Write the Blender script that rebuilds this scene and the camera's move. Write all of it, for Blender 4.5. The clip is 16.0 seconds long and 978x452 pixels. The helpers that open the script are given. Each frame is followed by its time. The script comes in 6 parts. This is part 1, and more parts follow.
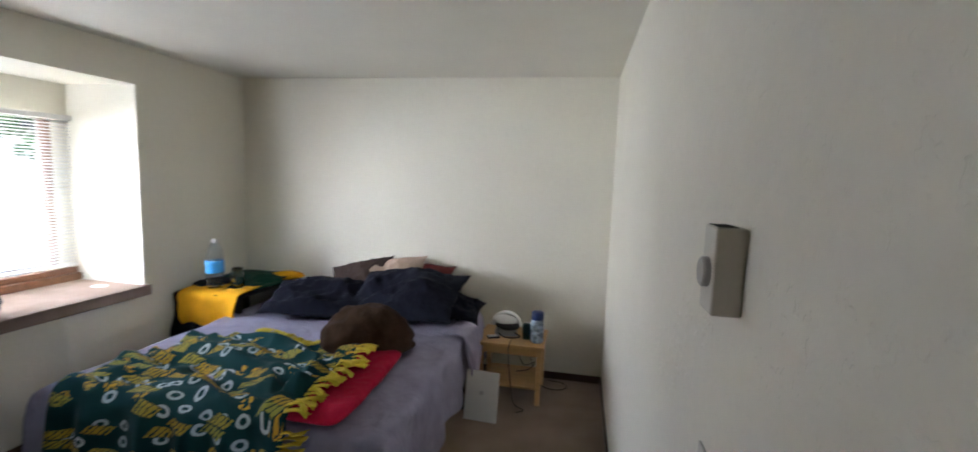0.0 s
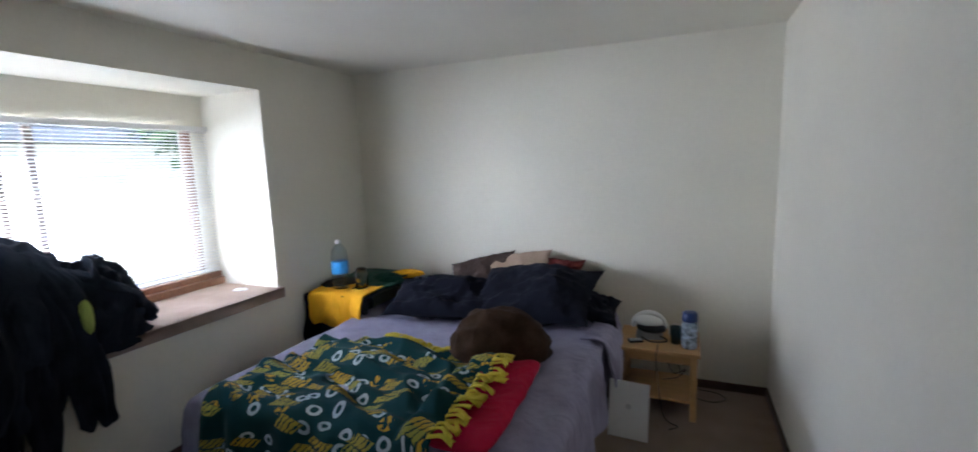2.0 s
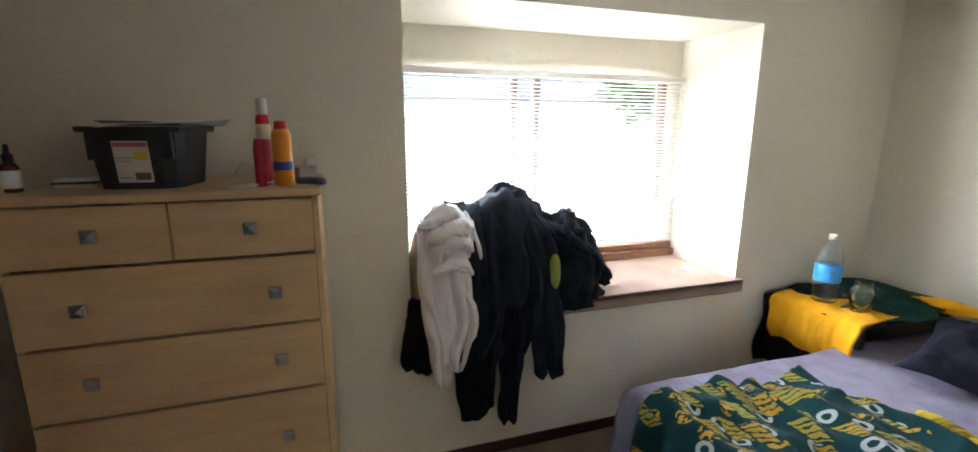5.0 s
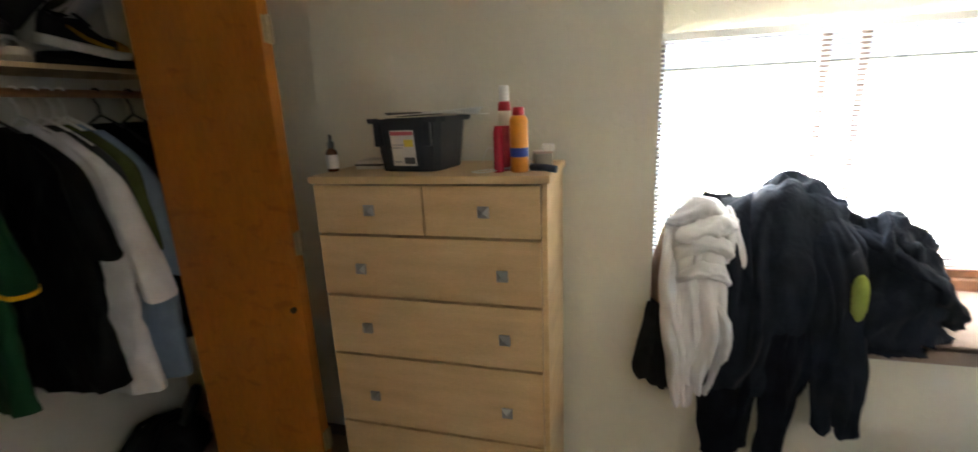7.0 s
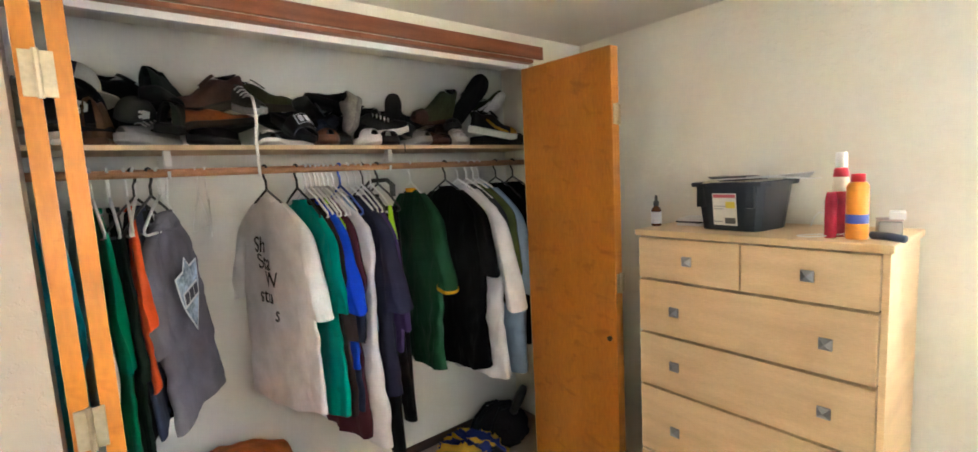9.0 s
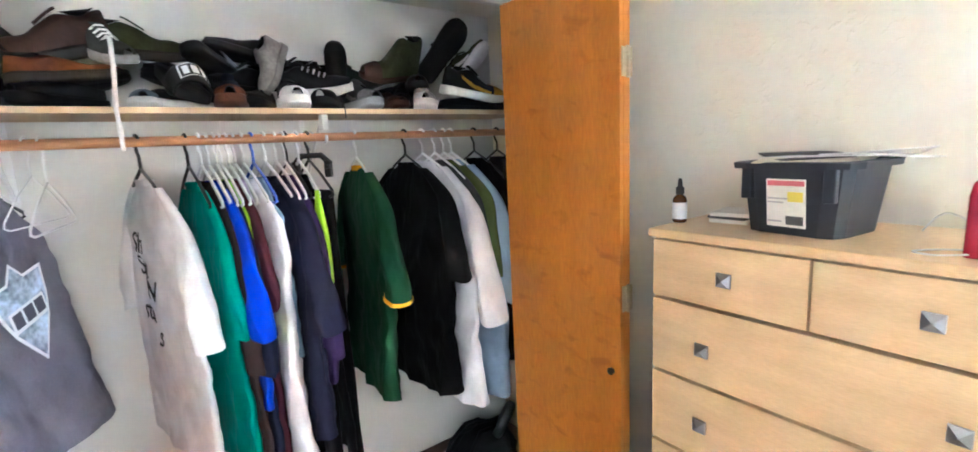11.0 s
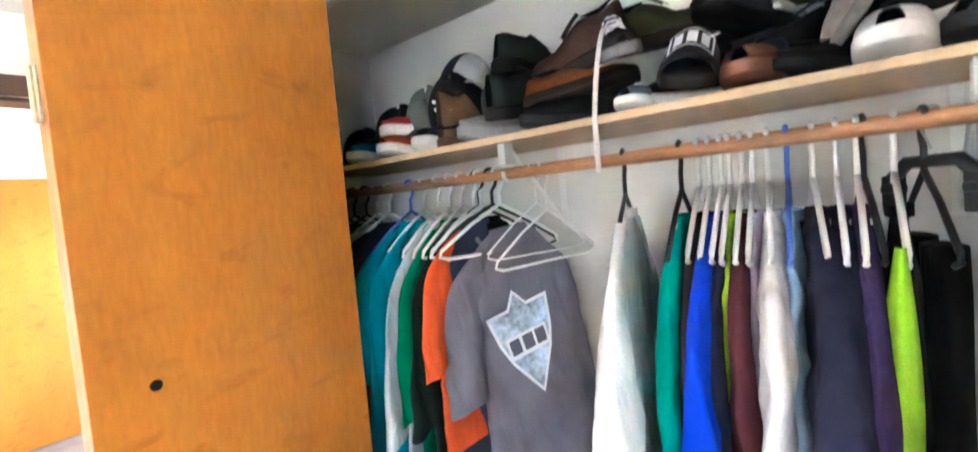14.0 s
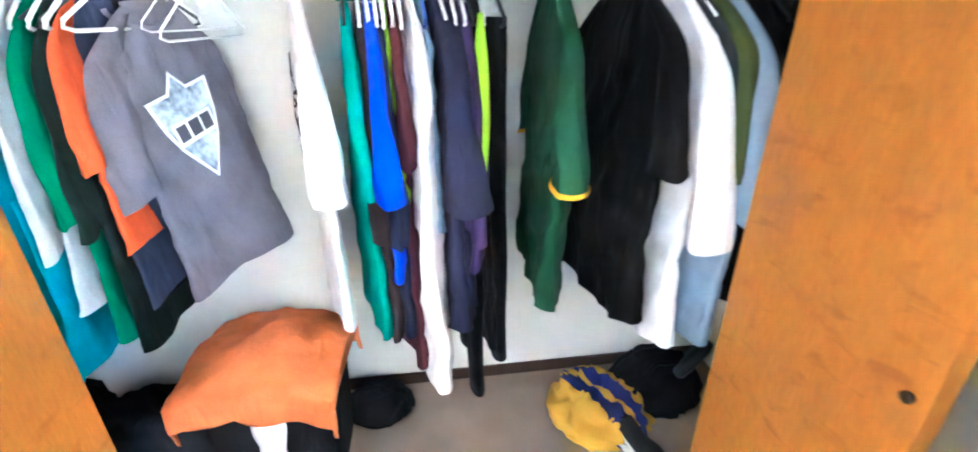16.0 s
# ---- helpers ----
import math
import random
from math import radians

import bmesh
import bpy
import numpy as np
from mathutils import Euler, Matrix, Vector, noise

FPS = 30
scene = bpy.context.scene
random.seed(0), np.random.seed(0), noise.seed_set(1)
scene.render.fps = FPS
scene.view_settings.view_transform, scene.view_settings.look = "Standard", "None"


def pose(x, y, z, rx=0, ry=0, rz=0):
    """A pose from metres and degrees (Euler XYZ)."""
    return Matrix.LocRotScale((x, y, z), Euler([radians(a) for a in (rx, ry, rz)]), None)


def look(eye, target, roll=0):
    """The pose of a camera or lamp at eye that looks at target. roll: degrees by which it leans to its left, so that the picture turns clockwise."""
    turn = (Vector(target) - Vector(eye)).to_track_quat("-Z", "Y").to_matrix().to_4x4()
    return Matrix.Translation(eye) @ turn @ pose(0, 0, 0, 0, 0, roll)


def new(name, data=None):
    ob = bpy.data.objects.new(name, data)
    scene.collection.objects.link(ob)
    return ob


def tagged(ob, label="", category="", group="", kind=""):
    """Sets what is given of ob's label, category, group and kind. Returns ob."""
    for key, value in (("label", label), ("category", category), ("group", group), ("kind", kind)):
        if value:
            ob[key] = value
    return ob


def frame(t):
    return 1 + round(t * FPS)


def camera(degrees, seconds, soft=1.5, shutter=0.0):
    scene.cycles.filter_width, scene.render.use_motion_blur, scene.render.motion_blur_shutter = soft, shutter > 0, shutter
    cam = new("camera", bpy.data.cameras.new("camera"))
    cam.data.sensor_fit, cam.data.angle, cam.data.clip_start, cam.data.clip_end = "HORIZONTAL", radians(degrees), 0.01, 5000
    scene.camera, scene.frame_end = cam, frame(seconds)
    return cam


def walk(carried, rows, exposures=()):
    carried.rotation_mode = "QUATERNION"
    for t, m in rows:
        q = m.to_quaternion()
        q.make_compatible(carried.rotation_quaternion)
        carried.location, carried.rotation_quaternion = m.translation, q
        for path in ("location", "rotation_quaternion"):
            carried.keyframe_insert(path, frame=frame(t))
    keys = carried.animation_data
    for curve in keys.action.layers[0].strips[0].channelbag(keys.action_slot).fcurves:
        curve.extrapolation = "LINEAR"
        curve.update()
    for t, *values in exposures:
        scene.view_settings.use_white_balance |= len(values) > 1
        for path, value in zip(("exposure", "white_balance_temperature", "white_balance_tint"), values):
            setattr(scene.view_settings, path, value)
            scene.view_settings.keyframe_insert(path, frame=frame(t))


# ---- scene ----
cam = camera(92.6, 16.0, soft=1.6, shutter=0.3)
PATH = [
    (0, (1.242, 0.808, 1.666), (0.866, 2.76, 1.448), 2.1),
    (0.5, (1.09, 0.769, 1.663), (1.106, 2.76, 1.473), 2.7),
    (1, (1.006, 0.84, 1.653), (0.937, 2.825, 1.418), 2.4),
    (1.5, (0.938, 0.936, 1.663), (0.663, 2.897, 1.383), 1.4),
    (2, (0.934, 1.095, 1.657), (0.166, 2.921, 1.381), -1.9),
    (2.5, (0.951, 1.271, 1.641), (-0.093, 2.953, 1.356), -3.0),
    (3, (0.728, 1.303, 1.605), (-0.333, 2.988, 1.425), -2.3),
    (3.5, (0.447, 1.28, 1.666), (-0.858, 2.785, 1.484), -2.2),
    (4, (0.33, 1.351, 1.703), (-1.403, 2.332, 1.516), -2.2),
    (4.1, (0.336, 1.366, 1.692), (-1.442, 2.266, 1.521), -2.5),
    (6.3, (0.096, 1.364, 1.646), (-1.748, 1.605, 0.912), 0.0),
    (6.5, (0.091, 1.392, 1.673), (-1.787, 1.469, 0.991), -1.8),
    (7, (0.105, 1.518, 1.672), (-1.761, 0.989, 1.185), -2.5),
    (7.5, (0.145, 1.586, 1.677), (-1.599, 0.696, 1.268), -2.9),
    (8, (0.309, 1.573, 1.671), (-1.317, 0.453, 1.349), -2.1),
    (8.5, (0.428, 1.592, 1.706), (-0.97, 0.185, 1.451), -3.1),
    (8.7, (0.431, 1.634, 1.717), (-0.837, 0.1, 1.512), -3.6),
    (10.8, (-0.013, 1.333, 1.742), (-1.196, -0.248, 1.433), -1.3),
    (11, (-0.103, 1.292, 1.727), (-1.269, -0.299, 1.396), -2.9),
    (11.5, (-0.387, 1.188, 1.741), (-1.322, -0.559, 1.468), -0.8),
    (12, (-0.42, 0.983, 1.748), (-1.101, -0.894, 1.626), -2.8),
    (12.5, (-0.359, 0.758, 1.81), (-0.648, -1.221, 1.762), -2.3),
    (13, (-0.39, 0.646, 1.792), (0.114, -1.289, 1.748), -1.6),
    (13.5, (-0.505, 0.55, 1.767), (0.583, -1.126, 1.854), -0.5),
    (14, (-0.571, 0.488, 1.729), (0.706, -1.047, 1.619), -5.0),
    (14.5, (-0.576, 0.496, 1.666), (0.685, -0.974, 1.168), -6.1),
    (15, (-0.478, 0.587, 1.61), (0.505, -1.01, 0.915), -4.4),
    (15.5, (-0.409, 0.664, 1.586), (-0.197, -1.122, 0.736), -3.1),
    (16, (-0.443, 0.862, 1.611), (-0.688, -0.941, 0.779), -0.3),
]
EXPOSURES = [(0, 3.0, 5700, 12), (0.5, 3.4, 5700, 13), (1.5, 3.25, 5450, 13), (2, 2.6, 5350, 13), (3, 2.55, 5450, 13), (4, 2.75, 5800, 13), (6.5, 4.05, 6300, 13), (7, 4.0, 6350, 10), (7.5, 4.5, 6550, 11), (8, 4.95, 6650, 12), (8.5, 5.4, 6300, 11), (10, 6.0, 5650, 12), (11, 6.45, 5250, 13), (12.5, 7.0, 5350, 12), (13.5, 6.8, 5350, 11), (14.5, 6.38, 5500, 12), (15, 6.55, 5150, 11), (15.5, 7.1, 5050, 10.5), (16, 7.4, 4900, 10)]
walk(cam, [(t, look(eye, target, roll)) for t, eye, target, roll in PATH], EXPOSURES)

# ---- world and lights ----
world = bpy.data.worlds.new("sky")
scene.world = world
world.use_nodes = True
_wt = world.node_tree
_sky = _wt.nodes.new("ShaderNodeTexSky")
_sky.sky_type = "NISHITA"
_sky.sun_disc = False
_sky.sun_elevation = radians(52)
_sky.sun_rotation = radians(150)
_wt.links.new(_sky.outputs[0], _wt.nodes["Background"].inputs[0])
_wt.nodes["Background"].inputs[1].default_value = 0.15


def lamp(name, kind, energy, color, m, size=None, angle=None):
    data = bpy.data.lights.new(name, kind)
    data.energy, data.color = energy, color
    if size:
        data.shape, data.size, data.size_y = "RECTANGLE", size[0], size[1]
    if angle:
        data.angle = radians(angle)
    ob = new(name, data)
    ob.matrix_world = m
    return ob


lamp("sun", "SUN", 4.5, (1.0, 0.95, 0.87), look((6, -9, 14), (0, 0, 0)), angle=0.5)
# daylight through the window: bright sunlit surroundings to the south-west, sunlit ground from below, sky from above
# four added area lamps outside the glass stand in for all of it
lamp("window_daylight", "AREA", 11.0, (1.0, 0.97, 0.95), look((-2.67, 2.46, 1.35), (-0.9, 4.5, 1.40)), size=(1.5, 0.85))
lamp("window_side_light", "AREA", 34.0, (1.0, 0.98, 0.96), look((-3.35, 1.00, 1.10), (-0.3, 4.6, 1.60)), size=(1.9, 1.5))
lamp("window_ground_light", "AREA", 7.5, (1.0, 0.91, 0.70), look((-3.05, 2.35, 0.35), (-1.0, 3.1, 1.75)), size=(2.6, 0.9))
lamp("window_sky_light", "AREA", 14.0, (0.36, 0.58, 1.0), look((-3.0, 2.45, 2.75), (-1.0, 3.0, 0.95)), size=(2.6, 1.0))
# added fill lamp that brightens the hall; no source for it is known
lamp("hall_fill_lamp", "AREA", 0.95, (1.0, 0.92, 0.85), look((3.3, -1.5, 1.5), (3.3, 0.0, 1.0)), size=(1.1, 1.2))

# ---- materials ----
MATS = {}


def mat(name, base, rough=0.8, var=0.12, scale=6.0, grain=90.0, bump=0.25, metal=0.0, tint=None, sheen=0.0, stretch=None, dist=0.004, spec=None):
    """A surface with broad patches, fine grain and relief, all in object space."""
    if name in MATS:
        return MATS[name]
    m = bpy.data.materials.new(name)
    m.use_nodes = True
    nt = m.node_tree
    n, l = nt.nodes, nt.links
    b = n["Principled BSDF"]
    tc = n.new("ShaderNodeTexCoord")
    vec = tc.outputs["Object"]
    if stretch:
        mp = n.new("ShaderNodeMapping")
        mp.inputs["Scale"].default_value = stretch
        l.new(vec, mp.inputs[0])
        vec = mp.outputs[0]
    broad, fine = n.new("ShaderNodeTexNoise"), n.new("ShaderNodeTexNoise")
    for tex, s, d in ((broad, scale, 4.0), (fine, grain, 3.0)):
        tex.inputs["Scale"].default_value = s
        tex.inputs["Detail"].default_value = d
        l.new(vec, tex.inputs["Vector"])
    mixv = n.new("ShaderNodeMath")
    mixv.operation = "MULTIPLY_ADD"
    mixv.inputs[1].default_value = 0.6
    sc = n.new("ShaderNodeMath")
    sc.operation = "MULTIPLY"
    sc.inputs[1].default_value = 0.4
    l.new(fine.outputs["Fac"], sc.inputs[0])
    l.new(broad.outputs["Fac"], mixv.inputs[0])
    l.new(sc.outputs[0], mixv.inputs[2])
    ramp = n.new("ShaderNodeValToRGB")
    dark = [max(0.0, c * (1 - var * 1.6)) for c in base]
    lite = [min(1.0, c * (1 + var)) for c in (tint or base)]
    ramp.color_ramp.elements[0].position, ramp.color_ramp.elements[1].position = 0.3, 0.7
    ramp.color_ramp.elements[0].color = (*dark, 1)
    ramp.color_ramp.elements[1].color = (*lite, 1)
    l.new(mixv.outputs[0], ramp.inputs[0])
    l.new(ramp.outputs[0], b.inputs["Base Color"])
    b.inputs["Roughness"].default_value = rough
    b.inputs["Metallic"].default_value = metal
    if sheen:
        b.inputs["Sheen Weight"].default_value = sheen
    if spec is not None:
        b.inputs["Specular IOR Level"].default_value = spec
    if bump:
        bp = n.new("ShaderNodeBump")
        bp.inputs["Strength"].default_value = bump
        bp.inputs["Distance"].default_value = dist
        l.new(fine.outputs["Fac"], bp.inputs["Height"])
        l.new(bp.outputs[0], b.inputs["Normal"])
    MATS[name] = m
    return m


def cloth(name, base, var=0.15):
    fresh = "cloth_" + name not in MATS
    m = mat("cloth_" + name, base, rough=0.95, var=var, scale=9, grain=260, bump=0.3, sheen=0.02, dist=0.002, spec=0.10)
    if fresh:
        creases(m)
    return m


def creases(m):
    """Soft hanging folds and crumples laid over the weave."""
    n, l = m.node_tree.nodes, m.node_tree.links
    b = n["Principled BSDF"]
    old = b.inputs["Normal"].links[0].from_socket
    tc, mp = n.new("ShaderNodeTexCoord"), n.new("ShaderNodeMapping")
    mp.inputs["Rotation"].default_value = (0.25, 0.12, 0.0)
    mp.inputs["Scale"].default_value = (1.0, 1.0, 0.38)
    l.new(tc.outputs["Object"], mp.inputs[0])
    for scale, dist, power in ((9.0, 0.030, 0.55), (24.0, 0.010, 0.40)):
        tex = n.new("ShaderNodeTexNoise")
        tex.inputs["Scale"].default_value = scale
        tex.inputs["Detail"].default_value = 1.0
        tex.inputs["Distortion"].default_value = 1.2
        l.new(mp.outputs[0], tex.inputs["Vector"])
        bp = n.new("ShaderNodeBump")
        bp.inputs["Strength"].default_value = power
        bp.inputs["Distance"].default_value = dist
        l.new(tex.outputs["Fac"], bp.inputs["Height"])
        l.new(old, bp.inputs["Normal"])
        old = bp.outputs[0]
    l.new(old, b.inputs["Normal"])


def plain(name, base, rough=0.5, metal=0.0, alpha=None, trans=0.0):
    if name in MATS:
        return MATS[name]
    m = bpy.data.materials.new(name)
    m.use_nodes = True
    b = m.node_tree.nodes["Principled BSDF"]
    b.inputs["Base Color"].default_value = (*base, 1)
    b.inputs["Roughness"].default_value = rough
    b.inputs["Metallic"].default_value = metal
    b.inputs["Transmission Weight"].default_value = trans
    MATS[name] = m
    return m


WALL = mat("painted_wall", (0.80, 0.765, 0.655), rough=0.72, var=0.025, scale=2.0, grain=34, bump=0.3, dist=0.005, spec=0.3)


def flecks(m, scale=13.0, lo=0.60, hi=0.66, dist=0.004):
    """Sparse raised knock-down flecks over a painted surface."""
    n, l = m.node_tree.nodes, m.node_tree.links
    b = n["Principled BSDF"]
    old = b.inputs["Normal"].links[0].from_socket
    tc = n.new("ShaderNodeTexCoord")
    tex = n.new("ShaderNodeTexNoise")
    tex.inputs["Scale"].default_value = scale
    tex.inputs["Detail"].default_value = 2.5
    l.new(tc.outputs["Object"], tex.inputs["Vector"])
    rng = n.new("ShaderNodeMapRange")
    rng.inputs[1].default_value, rng.inputs[2].default_value = lo, hi
    l.new(tex.outputs["Fac"], rng.inputs[0])
    bp = n.new("ShaderNodeBump")
    bp.inputs["Strength"].default_value = 0.28
    bp.inputs["Distance"].default_value = dist
    l.new(rng.outputs[0], bp.inputs["Height"])
    l.new(old, bp.inputs["Normal"])
    l.new(bp.outputs[0], b.inputs["Normal"])


flecks(WALL, 42.0, 0.60, 0.65, 0.004)
CLOSETWALL = mat("closet_wall_paint", (0.74, 0.73, 0.69), rough=0.8, var=0.03, scale=2.5, grain=75, bump=0.3, dist=0.003, spec=0.3)
CEIL = mat("ceiling_paint", (0.80, 0.77, 0.68), rough=0.9, var=0.03, scale=2.0, grain=120, bump=0.5, dist=0.004, spec=0.2)
CARPET = mat("tan_carpet", (0.34, 0.245, 0.175), rough=1.0, var=0.18, scale=5, grain=420, bump=0.9, sheen=0.2, dist=0.008, spec=0.1)
SILLCARPET = mat("sill_carpet", (0.38, 0.29, 0.24), rough=1.0, var=0.15, scale=7, grain=300, bump=0.7, dist=0.005, spec=0.1)
BASEB = mat("dark_brown_trim", (0.07, 0.035, 0.022), rough=0.45, var=0.25, scale=4, grain=60, bump=0.1, stretch=(1, 1, 6))
REDWOOD = mat("red_brown_trim", (0.26, 0.085, 0.035), rough=0.4, var=0.25, scale=4, grain=70, bump=0.1, stretch=(1, 8, 8))
DOORWOOD = mat("varnished_birch_door", (0.46, 0.150, 0.013), rough=0.32, var=0.07, scale=2.2, grain=40, bump=0.02, tint=(0.56, 0.205, 0.022), stretch=(2.5, 2.5, 0.6))


def smudges(m, colour, scale=9.0, lo=0.57, hi=0.72, power=0.55):
    """Small darker figure marks, wider than high, over a veneer."""
    n, l = m.node_tree.nodes, m.node_tree.links
    b = n["Principled BSDF"]
    old = b.inputs["Base Color"].links[0].from_socket
    tc, mp, tex, rng, mx = (n.new("ShaderNode" + k) for k in ("TexCoord", "Mapping", "TexNoise", "MapRange", "Mix"))
    mp.inputs["Scale"].default_value = (1.0, 1.0, 1.7)
    l.new(tc.outputs["Object"], mp.inputs[0])
    tex.inputs["Scale"].default_value, tex.inputs["Detail"].default_value = scale, 3.0
    tex.inputs["Distortion"].default_value = 0.6
    l.new(mp.outputs[0], tex.inputs["Vector"])
    rng.inputs[1].default_value, rng.inputs[2].default_value, rng.inputs[4].default_value = lo, hi, power
    l.new(tex.outputs["Fac"], rng.inputs[0])
    mx.data_type = "RGBA"
    l.new(rng.outputs[0], mx.inputs[0])
    l.new(old, mx.inputs[6])
    mx.inputs[7].default_value = (*colour, 1)
    l.new(mx.outputs[2], b.inputs["Base Color"])


smudges(DOORWOOD, (0.27, 0.070, 0.007), power=0.5)
BIRCH = mat("birch_laminate", (0.68, 0.46, 0.235), rough=0.42, var=0.07, scale=3.0, grain=60, bump=0.05, tint=(0.74, 0.53, 0.29), stretch=(1, 1, 7))
PINE = mat("light_pine", (0.60, 0.36, 0.15), rough=0.5, var=0.14, scale=4, grain=50, bump=0.1, stretch=(1, 7, 7))
SHELFWOOD = mat("shelf_board", (0.62, 0.44, 0.26), rough=0.6, var=0.12, scale=4, grain=60, bump=0.1, stretch=(1, 9, 9))
RODWOOD = mat("closet_rod_wood", (0.46, 0.22, 0.095), rough=0.5, var=0.3, scale=6, grain=40, bump=0.15, stretch=(1, 7, 7))
WHITEP = mat("white_plastic", (0.82, 0.82, 0.80), rough=0.35, var=0.03, bump=0.0)
BLACKP = mat("black_plastic", (0.018, 0.018, 0.02), rough=0.4, var=0.2, bump=0.05)
NICKEL = mat("brushed_nickel", (0.45, 0.46, 0.5), rough=0.32, var=0.1, metal=0.9, bump=0.05)
BRASS = mat("dull_brass", (0.55, 0.47, 0.33), rough=0.35, var=0.15, metal=0.8, bump=0.05)

# ---- mesh helpers ----


def part(name, bm, material, parent=None, label="", smooth=False):
    me = bpy.data.meshes.new(name)
    bm.normal_update()
    bm.to_mesh(me)
    bm.free()
    if smooth:
        for p in me.polygons:
            p.use_smooth = True
    if material:
        me.materials.append(material)
    ob = new(name, me)
    if parent:
        ob.parent = parent
    if label:
        ob["label"] = label
    return ob


def thing(name, label, category, loc=(0, 0, 0), rz=0.0, rx=0.0, ry=0.0, group="", kind=""):
    ob = new(name)
    ob.empty_display_size = 0.05
    ob.matrix_world = pose(*loc, rx, ry, rz)
    return tagged(ob, label, category, group, kind)


def place(ob, loc=(0, 0, 0), rx=0.0, ry=0.0, rz=0.0):
    ob.matrix_basis = pose(*loc, rx, ry, rz)
    return ob


def box(bm, x0, x1, y0, y1, z0, z1, bevel=0.0, seg=2):
    r = bmesh.ops.create_cube(bm, size=1.0)
    vs = r["verts"]
    bmesh.ops.scale(bm, vec=(x1 - x0, y1 - y0, z1 - z0), verts=vs)
    bmesh.ops.translate(bm, vec=((x0 + x1) / 2, (y0 + y1) / 2, (z0 + z1) / 2), verts=vs)
    if bevel:
        es = list({e for v in vs for e in v.link_edges})
        bmesh.ops.bevel(bm, geom=es, offset=bevel, segments=seg, profile=0.6, affect="EDGES")
    return bm


def B(*a, **k):
    return box(bmesh.new(), *a, **k)


def boxes(rows, bevel=0.0):
    bm = bmesh.new()
    for r in rows:
        box(bm, *r, bevel=bevel)
    return bm


def grid(nu, nv, f, closed=False, capped=False):
    """A sheet or tube f(u, v), u and v from 0 to 1."""
    bm = bmesh.new()
    rows = []
    cols = nu if closed else nu + 1
    for j in range(nv + 1):
        rows.append([bm.verts.new(f(i / nu, j / nv)) for i in range(cols)])
    for j in range(nv):
        for i in range(nu):
            k = (i + 1) % cols
            bm.faces.new((rows[j][i], rows[j][k], rows[j + 1][k], rows[j + 1][i]))
    if capped and closed:
        bm.faces.new(rows[0][::-1])
        bm.faces.new(rows[-1])
    return bm


def join(a, b):
    me = bpy.data.meshes.new("tmp")
    b.to_mesh(me)
    b.free()
    a.from_mesh(me)
    bpy.data.meshes.remove(me)
    return a


def lathe(profile, seg=20):
    """Profile of (radius, z), turned about z."""
    n = len(profile) - 1
    return grid(seg, n, lambda u, v: (profile[round(v * n)][0] * math.cos(2 * math.pi * u), profile[round(v * n)][0] * math.sin(2 * math.pi * u), profile[round(v * n)][1]), closed=True, capped=True)


def tube(pts, r, seg=8, bm=None):
    """A round bar along a line of points."""
    bm = bm or bmesh.new()
    pts = [Vector(p) for p in pts]
    rings = []
    for i, p in enumerate(pts):
        d = (pts[min(i + 1, len(pts) - 1)] - pts[max(i - 1, 0)]).normalized()
        a = d.cross(Vector((0.31, 0.17, 0.93)))
        if a.length < 0.1:
            a = d.cross(Vector((1, 0, 0)))
        a.normalize()
        c = d.cross(a)
        rings.append([bm.verts.new(p + r * (math.cos(2 * math.pi * k / seg) * a + math.sin(2 * math.pi * k / seg) * c)) for k in range(seg)])
    for q, s in zip(rings, rings[1:]):
        for k in range(seg):
            bm.faces.new((q[k], q[(k + 1) % seg], s[(k + 1) % seg], s[k]))
    bm.faces.new(rings[0][::-1])
    bm.faces.new(rings[-1])
    return bm


def ease(a, b, q):
    q = max(0.0, min(1.0, (q - a) / (b - a)))
    return q * q * (3 - 2 * q)


def tapered(w0, d0, w1, d1, z0, z1, r=0.03, seg=28, extra=()):
    n = 7.0

    def ring(w, d, z, a):
        c, s = math.cos(a), math.sin(a)
        k = (abs(c) ** n + abs(s) ** n) ** (-1 / n)
        return (c * k * w / 2, s * k * d / 2, z)
    lv = [(0.0, 0.0, z0), (w0, d0, z0), (w1, d1, z1), *extra]
    m = len(lv) - 1
    return grid(seg, m, lambda u, v: ring(*lv[round(v * m)], 2 * math.pi * (u + 0.5 / seg)), closed=True)


def nz(x, y, z=0.0, s=1.0):
    return noise.noise(Vector((x * s, y * s, z * s)))


def thicken(ob, t, offset=0.0):
    md = ob.modifiers.new("thickness", "SOLIDIFY")
    md.thickness, md.offset = t, offset
    return ob


# ---- setting ----
XW, XE, YN, H = -1.77, 1.49, 4.585, 2.44
YC, YB = -0.20, -0.90          # closet front and back
CX0, CX1, CXE, CH = -1.39, 0.615, 1.22, 2.325   # closet opening, east end, opening height
WY0, WY1, WZ0, WZ1, WX = 1.655, 3.54, 0.80, 2.19, -2.37   # window bay
DY0, DY1, DH = -0.15, 0.70, 2.18  # doorway in the east wall


def structure(name, bm, m, label):
    return tagged(part(name, bm, m), label, "", "", "structure")


